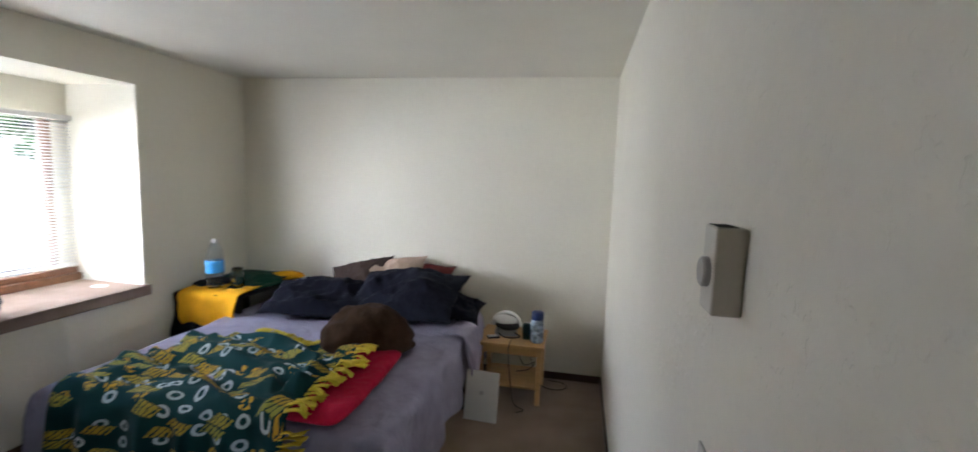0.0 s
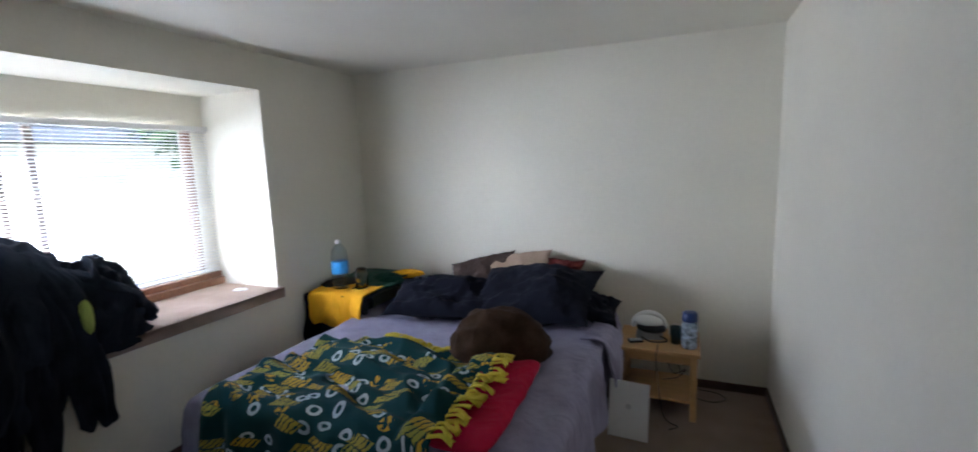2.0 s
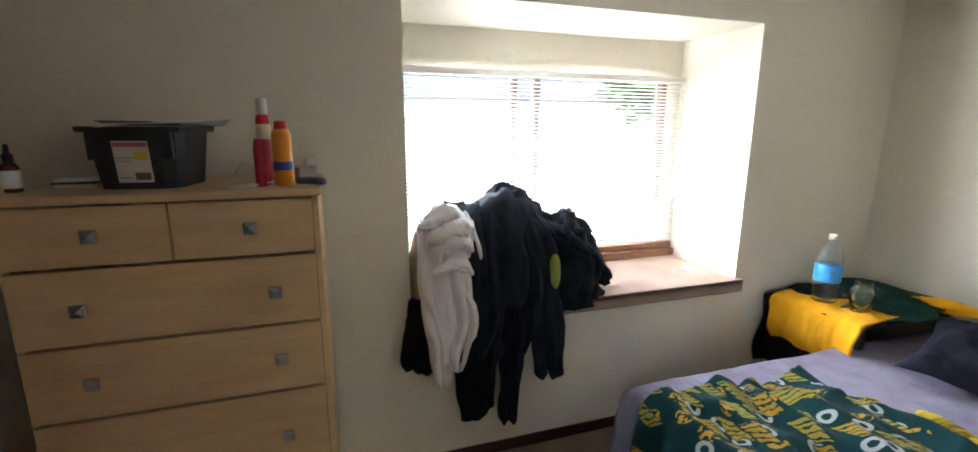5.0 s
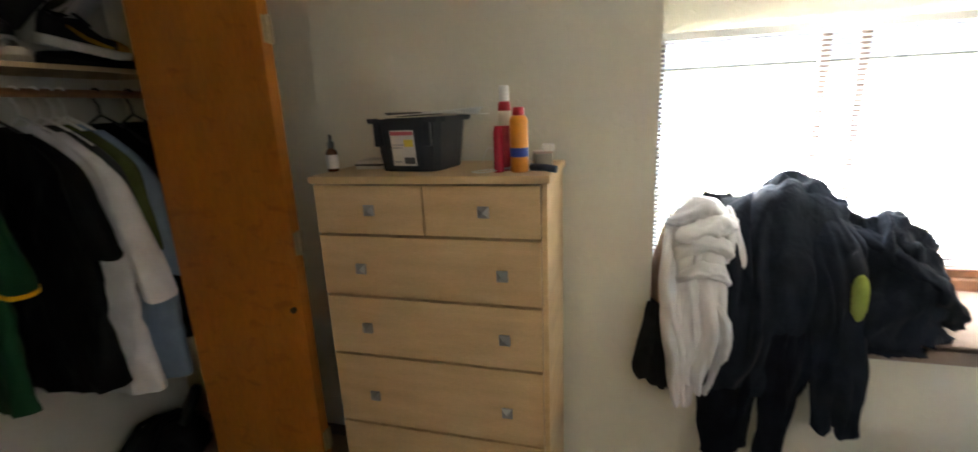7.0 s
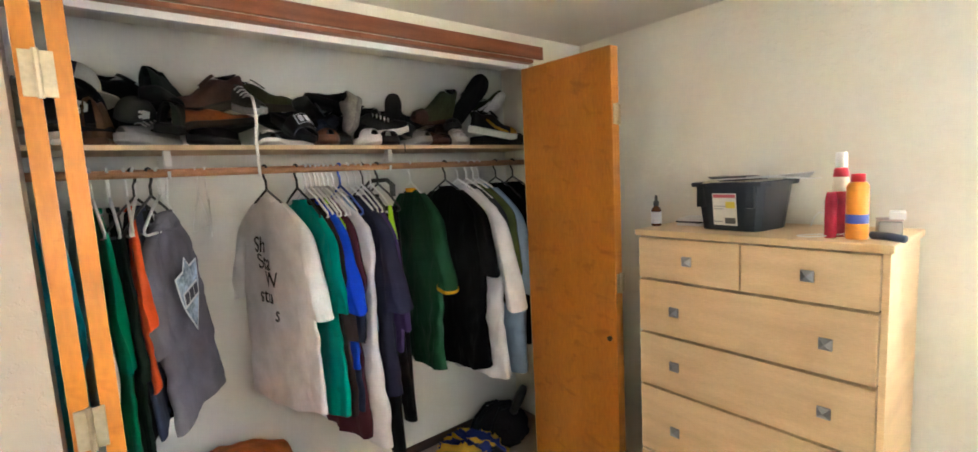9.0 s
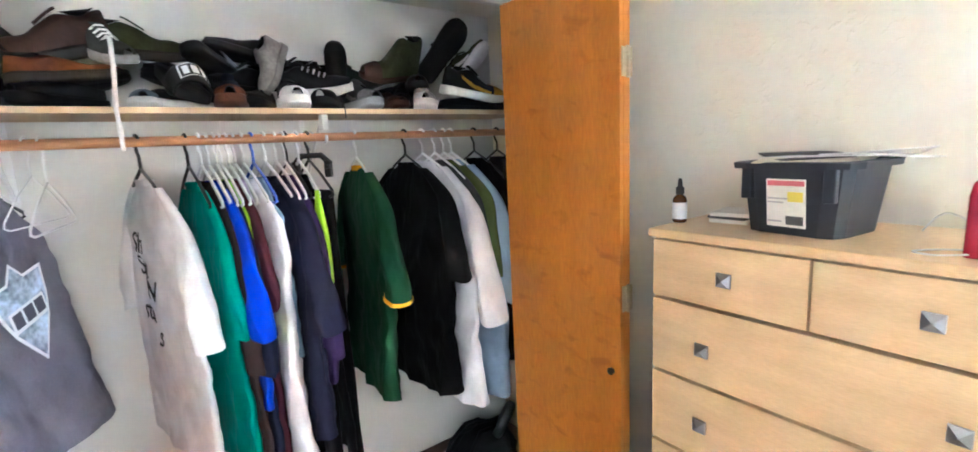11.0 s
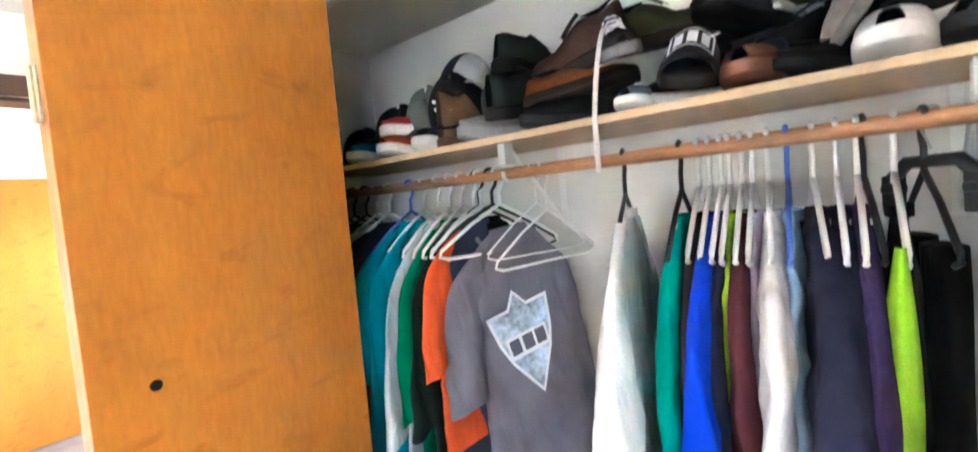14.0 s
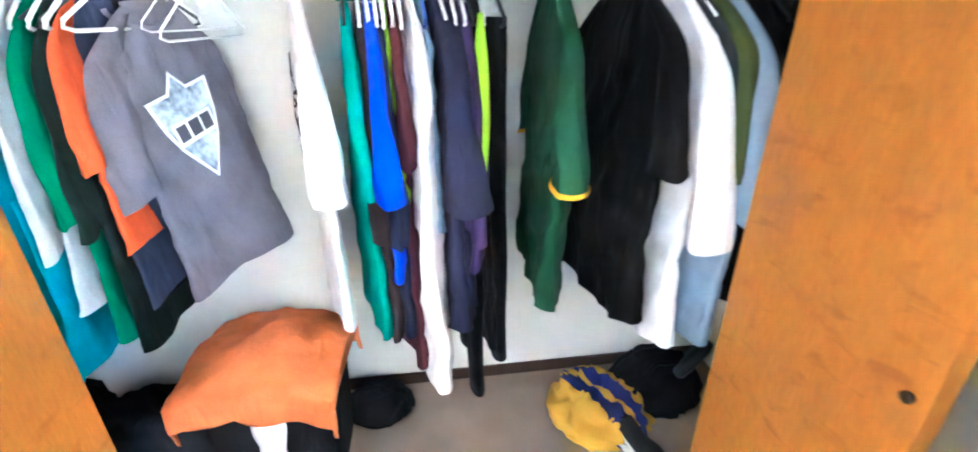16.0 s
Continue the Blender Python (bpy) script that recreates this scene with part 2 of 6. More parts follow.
structure("floor", B(-2.0, 5.1, -1.9, 4.8, -0.12, 0.0), CARPET, "tan cut-pile carpet, worn and slightly stained")
structure("ceiling", B(-1.9, 1.6, -1.0, 4.7, H, H + 0.1), CEIL, "off-white lightly textured ceiling")
structure("wall_north", B(XW - 0.14, XE + 0.11, YN, YN + 0.12, 0, H), WALL, "off-white painted wall behind the bed")
structure("wall_west", boxes([
    (XW - 0.14, XW, YB - 0.1, WY0, 0, H), (XW - 0.14, XW, WY1, YN, 0, H),
    (XW - 0.14, XW, WY0, WY1, 0, WZ0 - 0.03), (XW - 0.14, XW, WY0, WY1, WZ1, H),
    (WX, XW - 0.14, WY0 - 0.1, WY0, 0.4, WZ1 + 0.1), (WX, XW - 0.14, WY1, WY1 + 0.1, 0.4, WZ1 + 0.1),
    (WX, XW - 0.14, WY0, WY1, WZ1, WZ1 + 0.1), (WX, XW - 0.14, WY0, WY1, 0.55, WZ0 - 0.03),
    (WX - 0.12, WX, WY0 - 0.1, WY1 + 0.1, 1.975, WZ1 + 0.1), (WX - 0.12, WX, WY0 - 0.1, WY1 + 0.1, 0.4, 0.89),
    (WX - 0.12, WX, WY0 - 0.1, WY0 + 0.03, 0.89, 1.975), (WX - 0.12, WX, WY1 - 0.10, WY1 + 0.1, 0.89, 1.975)]),
    WALL, "off-white painted wall with a deep box window")
structure("wall_east", boxes([(XE, XE + 0.11, DY1, YN, 0, H), (XE, XE + 0.11, YC - 0.1, DY0, 0, H), (XE, XE + 0.11, DY0, DY1, DH, H)]),
    WALL, "off-white painted wall with a doorway")
structure("wall_south", boxes([(XW, CX0, YC - 0.1, YC, 0, H), (CX1, XE, YC - 0.1, YC, 0, H), (CX0, CX1, YC - 0.1, YC, CH, H)]),
    WALL, "off-white painted wall with a wide closet opening")
structure("closet_wall", boxes([(XW, CXE + 0.1, YB - 0.1, YB, 0, H), (CXE, CXE + 0.1, YB, YC - 0.1, 0, H)]), CLOSETWALL, "white painted inner walls of the closet")
structure("baseboard", boxes([
    (XW, XE, YN - 0.012, YN, 0, 0.06), (XE - 0.012, XE, DY1 + 0.06, YN - 0.012, 0, 0.06), (XW, XW + 0.012, YC, YN - 0.012, 0, 0.06),
    (XW, CXE, YB, YB + 0.012, 0, 0.06)], bevel=0.003), BASEB, "thin dark brown baseboard")
structure("window_sill", boxes([(WX, XW + 0.035, WY0 - 0.0, WY1 + 0.0, WZ0 - 0.03, WZ0), (XW, XW + 0.035, WY0 - 0.03, WY1 + 0.03, WZ0 - 0.075, WZ0 - 0.001)], bevel=0.008), SILLCARPET, "deep window sill covered in worn tan carpet")
structure("sill_trim", boxes([(WX, WX + 0.07, WY0, WY1, WZ0, WZ0 + 0.05), (WX, WX + 0.035, WY0, WY1, WZ0 + 0.05, WZ0 + 0.09)], bevel=0.005),
    mat("window_wood", (0.30, 0.15, 0.08), rough=0.5, var=0.2, stretch=(1, 6, 6)), "stepped brown wooden window stool")
structure("closet_trim", boxes([(CX0 - 0.06, CX1 + 0.06, YC, YC + 0.018, CH, CH + 0.065), (CX0, CX1, YC - 0.1, YC + 0.004, CH - 0.02, CH - 0.001)], bevel=0.003), REDWOOD, "red-brown wooden head casing of the closet")
structure("closet_track", B(CX0, CX1, YC - 0.065, YC - 0.035, CH - 0.045, CH - 0.02, bevel=0.002), WHITEP, "pale metal folding-door track")
structure("doorway_trim", boxes([(XE - 0.016, XE, DY0 - 0.06, DY1 + 0.06, DH, DH + 0.065), (XE - 0.016, XE, DY1, DY1 + 0.06, 0, DH), (XE - 0.016, XE, DY0 - 0.06, DY0, 0, DH),
    (XE, XE + 0.11, DY0, DY1, DH - 0.015, DH - 0.001)], bevel=0.003), BASEB, "dark brown door casing")
# hall beyond the doorway
# the gap in the south wall is added, out of view, for the fill lamp
structure("hall_wall", boxes([(4.87, 4.99, -1.8, 1.4, 0, H), (XE + 0.11, 2.7, -1.72, -1.6, 0, H), (3.9, 4.87, -1.72, -1.6, 0, H), (2.7, 3.9, -1.72, -1.6, 0, 0.85), (2.7, 3.9, -1.72, -1.6, 2.1, H), (XE + 0.11, 4.87, 1.3, 1.42, 0, H), (XE, XE + 0.11, -1.72, YC - 0.1, 0, H)]), WALL, "white painted walls of the hall")
# slab beyond the south wall is an added, unseen sun blocker
structure("hall_ceiling", B(XE + 0.11, 4.99, -2.95, 1.42, H, H + 0.1), CEIL, "off-white hall ceiling, run on outside unseen to block the sun")
_hd = thing("hall_door", "closed pair of flat orange-brown wooden doors in the hall", "door", (4.87, 0.0, 0.0), kind="structure")
for _a, _c in ((-0.50, 0.335), (0.345, 1.18)):
    part("leaf", B(-0.04, -0.003, _a, _c, 0.012, 2.235, bevel=0.003), DOORWOOD, _hd)
part("casing", B(-0.02, 0.0, 1.185, 1.25, 0, 2.24, bevel=0.003), WHITEP, _hd, "white casing")
part("casing", B(-0.02, 0.0, -0.57, -0.505, 0, 2.24, bevel=0.003), WHITEP, _hd, "white casing")

# ---- window ----
BRONZE = mat("bronze_window_frame", (0.09, 0.06, 0.045), rough=0.4, var=0.15, bump=0.05)
GLASS = bpy.data.materials.new("clear_glass")
GLASS.use_nodes = True
_gb = GLASS.node_tree.nodes["Principled BSDF"]
_gb.inputs["Transmission Weight"].default_value = 1.0
_gb.inputs["Roughness"].default_value = 0.0
_gb.inputs["IOR"].default_value = 1.02
_win = thing("window_1", "bronze-framed sliding window behind white mini blinds", "window", (WX, 0, 0), kind="structure")
y0, y1, z0, z1 = WY0 + 0.03, WY1 - 0.10, 0.89, 1.975
part("window_frame", boxes([(-0.08, -0.03, y0, y1, z0, z0 + 0.03), (-0.08, -0.03, y0, y1, z1 - 0.03, z1), (-0.08, -0.03, y0, y0 + 0.035, z0 + 0.03, z1 - 0.03), (-0.08, -0.03, y1 - 0.035, y1, z0 + 0.03, z1 - 0.03)], bevel=0.004), BRONZE, _win)
for yc in (2.39, 2.54):
    part("stile", B(-0.07, -0.035, yc - 0.02, yc + 0.02, z0 + 0.03, z1 - 0.03, bevel=0.003), BRONZE, _win)
for a, b, x in ((y0 + 0.035, 2.50, -0.06), (2.40, y1 - 0.035, -0.05)):
    pn = part("pane", B(x - 0.002, x + 0.002, a, b, z0 + 0.03, z1 - 0.03), GLASS, _win)
    pn.visible_shadow = False

part("side_jamb", B(-0.03, -0.004, y1 - 0.075, y1 + 0.0, z0, z1 - 0.001, bevel=0.003), mat("jamb_wood", (0.24, 0.13, 0.075), 0.5, 0.2, stretch=(6, 6, 1)), _win, "brown wooden side jamb")
_bl = thing("window_blind", "white horizontal mini blind, lowered with its slats open", "blind", (WX + 0.045, 0, 0))
SLAT = mat("blind_slat", (0.80, 0.79, 0.76), rough=0.5, var=0.03, bump=0.0)
part("headrail", B(-0.02, 0.02, WY0 + 0.012, WY1 - 0.012, 1.935, 1.97, bevel=0.003), SLAT, _bl)
part("bottom_rail", B(-0.012, 0.012, WY0 + 0.015, WY1 - 0.015, 0.902, 0.916, bevel=0.003), SLAT, _bl)
_sm = None
for i in range(48):
    if _sm is None:
        bm = grid(6, 1, lambda u, v: ((u - 0.5) * 0.024, WY0 + 0.015 + v * (WY1 - WY0 - 0.03), 0.003 * math.cos((u - 0.5) * 3.0)))
        ob = part("slat", bm, SLAT, _bl, smooth=True)
        _sm = ob.data
    else:
        ob = new("slat", _sm)
        ob.parent = _bl
    ob.matrix_basis = pose(0, 0, 0.925 + i * 0.0213, 0, 21 + 6 * nz(i * 0.37, 2.1), 0)
for yc in (1.86, 2.60, 3.34):
    part("ladder_cord", tube([(0.013, yc, 0.91), (0.013, yc, 1.94)], 0.0012, 5), SLAT, _bl)
part("tilt_wand", tube([(0.028, 3.30, 1.94), (0.03, 3.31, 1.40)], 0.004, 6), plain("clear_wand", (0.8, 0.8, 0.8), 0.2), _bl)

# ---- outside ----
structure("ground", B(-90, -2.6, -60, 70, -0.6, -0.5), mat("dry_lawn", (0.30, 0.30, 0.17), 1.0, 0.3, 0.4, 6.0, 0.5), "sunlit dry lawn outside the window")
_nh = thing("neighbour_house", "pale single-storey house with a grey shingle roof", "house", (-17.0, 4.0, -0.5))
part("wall", B(-4, 4, -7, 7, 0, 2.9), mat("pale_siding", (0.72, 0.70, 0.64), 0.8, 0.05, 1.0, 20, 0.2, stretch=(1, 1, 8)), _nh)


def gable(w, l, z0, z1):
    bm = bmesh.new()
    v = [bm.verts.new(c) for c in ((-w, -l, z0), (w, -l, z0), (w, l, z0), (-w, l, z0), (0, -l, z1), (0, l, z1))]
    for f in ((0, 1, 4), (2, 3, 5), (1, 2, 5, 4), (3, 0, 4, 5), (3, 2, 1, 0)):
        bm.faces.new([v[i] for i in f])
    return bm


part("roof", gable(4.5, 7.4, 2.91, 4.6), mat("grey_shingles", (0.050, 0.056, 0.068), 0.9, 0.25, 2.0, 30, 0.4), _nh)
for y in (-4.5, 0.5, 4.5):
    wn = part("window", B(4.005, 4.05, y - 0.7, y + 0.7, 1.0, 2.2), WHITEP, _nh)
    # pane is one even pale blue-grey, with nothing behind it
    part("pane", B(4.051, 4.06, y - 0.62, y + 0.62, 1.08, 2.12), plain("pale_pane", (0.50, 0.55, 0.62), 0.2), wn)


def tree(loc, h, r, seed):
    g = thing("tree", "leafy green tree standing on the lawn", "tree", loc, group="trees on the lawn")
    rnd = random.Random(seed)
    bm = tube([(0, 0, 0), (0.05, 0.02, h * 0.3), (-0.04, 0.06, h * 0.6)], 0.16, 9)
    for k in range(6):
        a = k * 1.05 + rnd.random()
        tube([(0, 0, h * (0.35 + 0.04 * k)), (0.4 * r * math.cos(a), 0.4 * r * math.sin(a), h * (0.5 + 0.05 * k)), (0.8 * r * math.cos(a), 0.8 * r * math.sin(a), h * (0.6 + 0.05 * k))], 0.05, 6, bm)
    part("trunk", bm, mat("bark", (0.11, 0.08, 0.055), 0.95, 0.3, 6, 40, 0.6), g)
    verts, faces = [], []
    for k in range(2600):
        d = Vector((rnd.gauss(0, 1), rnd.gauss(0, 1), rnd.gauss(0, 1))).normalized()
        c = Vector((0, 0, h * 0.68)) + Vector((d.x * r, d.y * r, d.z * h * 0.32)) * rnd.uniform(0.55, 1.0) * (1 + 0.3 * noise.noise(d * 2.2 + Vector((seed, 0, 0))))
        e = Vector((rnd.gauss(0, 1), rnd.gauss(0, 1), rnd.gauss(0, 0.6))).normalized() * 0.16
        f = e.cross(Vector((rnd.gauss(0, 1), rnd.gauss(0, 1), rnd.gauss(0, 1)))).normalized() * 0.09
        n = len(verts)
        verts += [c - e, c + f, c + e, c - f]
        faces.append((n, n + 1, n + 2, n + 3))
    me = bpy.data.meshes.new("crown")
    me.from_pydata(verts, [], faces)
    me.materials.append(mat("leaf_green", (0.055, 0.11, 0.03), 0.7, 0.3, 1.0, 5, 0))
    cr = new("crown", me)
    cr.parent = g
    return g


tree((-9.5, -2.4, -0.5), 5.6, 1.9, 3)
tree((-11.5, 10.5, -0.5), 6.4, 2.2, 8)

# ---- folding closet doors ----


def leaf_pair(name, label, p0, p1, back, hinge_z):
    """Jamb and nose of the leaf that faces the opening, in plan; back: how far the second leaf lies behind it in x."""
    d = thing(name, label, "door", (p0[0], p0[1], 0.0), group="folding closet doors")
    h, t = CH - 0.06, 0.034
    out = []
    for off in (0.0, back):
        v = Vector((p1[0] - p0[0], p1[1] - p0[1]))
        ang = math.degrees(math.atan2(-v.x, v.y))
        lf = part("door_leaf", B(-t / 2, t / 2, 0.0, v.length, 0.015, h, bevel=0.002), DOORWOOD, d)
        lf.matrix_basis = pose(off, 0, 0, 0, 0, ang + (2.0 if off > 0 else -2.0 if off < 0 else 0))
        out.append(lf)
    nx, ny = p1[0] - p0[0] + back * 0.5, p1[1] - p0[1]
    for z in hinge_z:
        part("hinge_plate", B(nx - 0.026, nx + 0.026, ny + 0.0005, ny + 0.004, z - 0.045, z + 0.045, bevel=0.001), BRASS, d, "dull brass hinge")
        part("hinge_pin", tube([(nx, ny + 0.006, z - 0.048), (nx, ny + 0.006, z + 0.048)], 0.006, 8), BRASS, d, "dull brass hinge pin")
    return d, out


KNOBM = mat("dark_bronze", (0.06, 0.045, 0.035), rough=0.35, metal=0.7, var=0.2, bump=0.0)
CATCH = [(0.012, 0), (0.013, 0.01), (0.006, 0.014), (0.0, 0.014)]
_dr, _lv = leaf_pair("closet_door", "open folded orange-brown varnished birch closet door", (-1.320, -0.207), (-1.352, 0.333), -0.037, (1.97, 1.20, 0.32))
part("catch", lathe(CATCH, 12), KNOBM, _lv[0], "small dark metal catch").matrix_basis = pose(0.017, 0.505, 0.935, 0, 90, 0)
_dl, _lv2 = leaf_pair("closet_door", "open folded orange-brown birch closet door with a small hole", (0.490, -0.207), (0.473, 0.343), 0.070, (1.97, 1.235, 0.32))
part("catch", lathe(CATCH, 12), KNOBM, _lv2[0], "small dark metal catch").matrix_basis = pose(-0.017, 0.510, 1.055, 0, -90, 0)
# hole is a flat disc; its near-black colour paints the shade inside
part("knob_hole", lathe([(0.011, 0), (0.010, 0.0015), (0.0, 0.0015)], 10), plain("hole_shade", (0.01, 0.007, 0.005), 0.9), _lv2[0], "dark empty screw hole").matrix_basis = pose(-0.0172, 0.452, 1.443, 0, -90, 0)

# ---- chest of drawers ----
DX, DY_0, DY_1, DT = -1.31, 0.464, 1.318, 1.467
_ch = thing("chest_of_drawers", "tall birch-laminate chest of six drawers with square nickel knobs", "chest of drawers", (DX, (DY_0 + DY_1) / 2, 0))
hw, dp = (DY_1 - DY_0) / 2, 0.43
part("top", B(-dp, 0.012, -hw, hw, DT - 0.026, DT, bevel=0.006), BIRCH, _ch)
part("side_panel", B(-dp + 0.004, -0.012, -hw + 0.012, -hw + 0.030, 0.0, DT - 0.027, bevel=0.001), BIRCH, _ch)
part("side_panel", B(-dp + 0.004, -0.012, hw - 0.030, hw - 0.012, 0.0, DT - 0.027, bevel=0.001), BIRCH, _ch)
part("back_panel", B(-dp + 0.006, -dp + 0.012, -hw + 0.03, hw - 0.03, 0.03, DT - 0.027), BIRCH, _ch)
part("plinth", B(-0.05, -0.035, -hw + 0.03, hw - 0.03, 0.0, 0.085), BIRCH, _ch)
# sheet behind the drawers, coloured dark for the shade in their gaps
part("gap_sheet", B(-0.06, -0.04, -hw + 0.03, hw - 0.03, 0.086, DT - 0.03), plain("gap_shade", (0.05, 0.03, 0.015), 0.9), _ch, "dark sheet painting the shade in the drawer gaps")


def knob(parent, y, z):
    bm = bmesh.new()
    r = bmesh.ops.create_cone(bm, cap_ends=True, segments=4, radius1=0.009, radius2=0.011, depth=0.016)
    bmesh.ops.translate(bm, vec=(0, 0, 0.008), verts=r["verts"])
    r = bmesh.ops.create_cone(bm, cap_ends=True, segments=4, radius1=0.026, radius2=0.026, depth=0.007)
    bmesh.ops.translate(bm, vec=(0, 0, 0.0195), verts=r["verts"])
    r = bmesh.ops.create_cone(bm, cap_ends=True, segments=4, radius1=0.026, radius2=0.003, depth=0.009)
    bmesh.ops.translate(bm, vec=(0, 0, 0.0275), verts=r["verts"])
    bmesh.ops.rotate(bm, cent=(0, 0, 0), matrix=Matrix.Rotation(radians(45), 3, "Z"), verts=bm.verts)
    k = part("knob", bm, NICKEL, parent, "square faceted nickel knob")
    k.matrix_basis = pose(0.006, y, z, 0, 90, 0)
    return k


rows = [(1.261, 1.437), (1.027, 1.256), (0.79, 1.022), (0.49, 0.785), (0.10, 0.485)]
for i, (za, zb) in enumerate(rows):
    spans = [(-hw + 0.014, -0.0025), (0.0025, hw - 0.032)] if i == 0 else [(-hw + 0.014, hw - 0.032)]
    for n, (ya, yb) in enumerate(spans):
        dw = part("drawer", B(-0.035, 0.004, ya, yb, za + 0.0025, zb - 0.0025, bevel=0.002), BIRCH, _ch)
        for yk in ((-0.190, 0.216)[n:n + 1] if i == 0 else (-0.245, 0.270)):
            knob(dw, yk, (1.353, 1.14, 0.911, 0.629, 0.30)[i])

# ---- bed ----
BX0, BX1, BY0, BY1, BZ = -1.34, 0.51, 2.52, 4.53, 0.55
_bed = thing("bed", "bed with a grey-lavender blanket drawn over the mattress", "bed", ((BX0 + BX1) / 2, BY0, 0))
bw, bl = (BX1 - BX0) / 2, BY1 - BY0
part("mattress", B(-bw + 0.03, bw - 0.03, 0.05, bl, 0.30, BZ - 0.015, bevel=0.05, seg=4), cloth("mattress", (0.6, 0.58, 0.56)), _bed, smooth=True)
part("box_spring", B(-bw + 0.05, bw - 0.05, 0.07, bl, 0.13, 0.30, bevel=0.02), cloth("black", (0.012, 0.012, 0.014)), _bed)
for sx in (-1, 1):
    for yy in (0.12, bl - 0.1):
        part("leg", B(sx * (bw - 0.13) - 0.025, sx * (bw - 0.13) + 0.025, yy - 0.025, yy + 0.025, 0, 0.13, bevel=0.004), mat("red_leg_wood", (0.09, 0.03, 0.015), 0.5), _bed)
BLANKET = cloth("lavender_grey_blanket", (0.33, 0.31, 0.41))


def over_edge(d, drop):
    """Turns a length past a rounded edge into (out, down)."""
    r = 0.06
    arc = r * math.pi / 2
    if d <= 0:
        return d, 0.0
    if d < arc:
        a = d / r
        return r * math.sin(a), r * (1 - math.cos(a))
    return r + 0.10 * (d - arc), r + (d - arc)


def bedcover(u, v):
    a = (u - 0.5) * 2 * (bw + 0.34)
    b = -0.36 + v * (bl + 0.32)
    sx = 1 if a > 0 else -1
    ox, dz = over_edge(abs(a) - (bw - 0.06), 0)
    oy, dy = over_edge(-b + 0.06, 0) if b < 0.06 else (0, 0)
    x = sx * (bw - 0.06 + ox) if abs(a) > bw - 0.06 else a
    y = 0.06 - oy if b < 0.06 else b
    drop = max(dz, dy)
    fold = 0.014 * nz(a, b, 3.0, 3.0) + 0.008 * nz(a, b, 1.0, 9.0)
    hang = min(1.0, drop / 0.15)
    x += sx * hang * 0.028 * math.sin(b * 13 + 2 * nz(b, 0, 5, 2)) * (dz > 0.05)
    y -= hang * 0.028 * math.sin(a * 12 + 2 * nz(a, 4, 5, 2)) * (dy > 0.05)
    return (x, y, BZ + fold - min(drop, 0.44) - 0.05 * max(0.0, nz(a, b, 9, 1.2)) * hang)


part("blanket", grid(110, 110, bedcover), BLANKET, _bed, "wrinkled grey-lavender fleece blanket", smooth=True)

# ---- cloth shapes ----


def blob(rx, ry, rz, amp=0.15, freq=3.0, seed=0.0, flat=0.25, nu=40, nv=24):
    """A crumpled bundle, flattened below."""
    small = min(rx, ry, rz)

    def f(u, v):
        a, b = 2 * math.pi * u, math.pi * (v - 0.5) * 0.998
        d = Vector((math.cos(a) * math.cos(b), math.sin(a) * math.cos(b), math.sin(b)))
        q = d * freq + Vector((seed, seed * 1.7, seed * 0.3))
        w = noise.noise(q * 0.8 + Vector((9, 2, 4)))
        q += Vector((w, -w, 0.5 * w)) * 1.2
        off = amp * small * (1.3 * (0.4 - abs(noise.noise(q))) + 0.9 * noise.noise(q * 1.9) + 0.35 * noise.noise(q * 4.1))
        z = d.z * rz + d.z * off
        return (d.x * (rx + off), d.y * (ry + off), z if z > 0 else z * flat)
    return grid(nu, nv, f, closed=True, capped=True)


def pillow(w, h, t, seed=0.0, ear=0.10, crease=1.0):
    """A soft cushion with thin edges, drawn-in sides and pointed corners."""
    def f(u, v, side):
        x, y = 2 * u - 1, 2 * v - 1
        ex, ey = 1 - x * x, 1 - y * y
        thick = (max(ex, 0) ** 0.5) * (max(ey, 0) ** 0.5)
        px = x * (1 - ear * ey * abs(x) ** 2 * 0 - ear * (1 - abs(y) ** 2) * x * x)
        py = y * (1 - ear * (1 - abs(x) ** 2) * y * y)
        wr = 0.040 * nz(x, y, seed, 1.7) + crease * (0.035 * (0.4 - abs(nz(x, y, seed + 3, 2.2))) + 0.028 * (0.4 - abs(nz(x * 1.5, y, seed + 13, 4.0)))) + 0.008 * nz(x, y, seed + 5, 7)
        return Vector((px * w / 2, py * h / 2, side * thick * t / 2 * (1 + 0.25 * nz(x, y, seed, 1.2)) + wr * (0.35 + thick) + 0.02 * nz(x, y, seed + 8, 0.9)))
    bm = grid(44, 34, lambda u, v: f(u, v, 1))
    return join(bm, grid(44, 34, lambda u, v: f(1 - u, v, -1)))


def spline(pts, t):
    """A smooth line through points, t from 0 to 1."""
    n = len(pts) - 1
    i = min(int(t * n), n - 1)
    q = t * n - i
    p0, p1, p2, p3 = (Vector(pts[max(0, min(n, k))]) for k in (i - 1, i, i + 1, i + 2))
    return 0.5 * ((2 * p1) + (p2 - p0) * q + (2 * p0 - 5 * p1 + 4 * p2 - p3) * q * q + (3 * p1 - p0 - 3 * p2 + p3) * q ** 3)


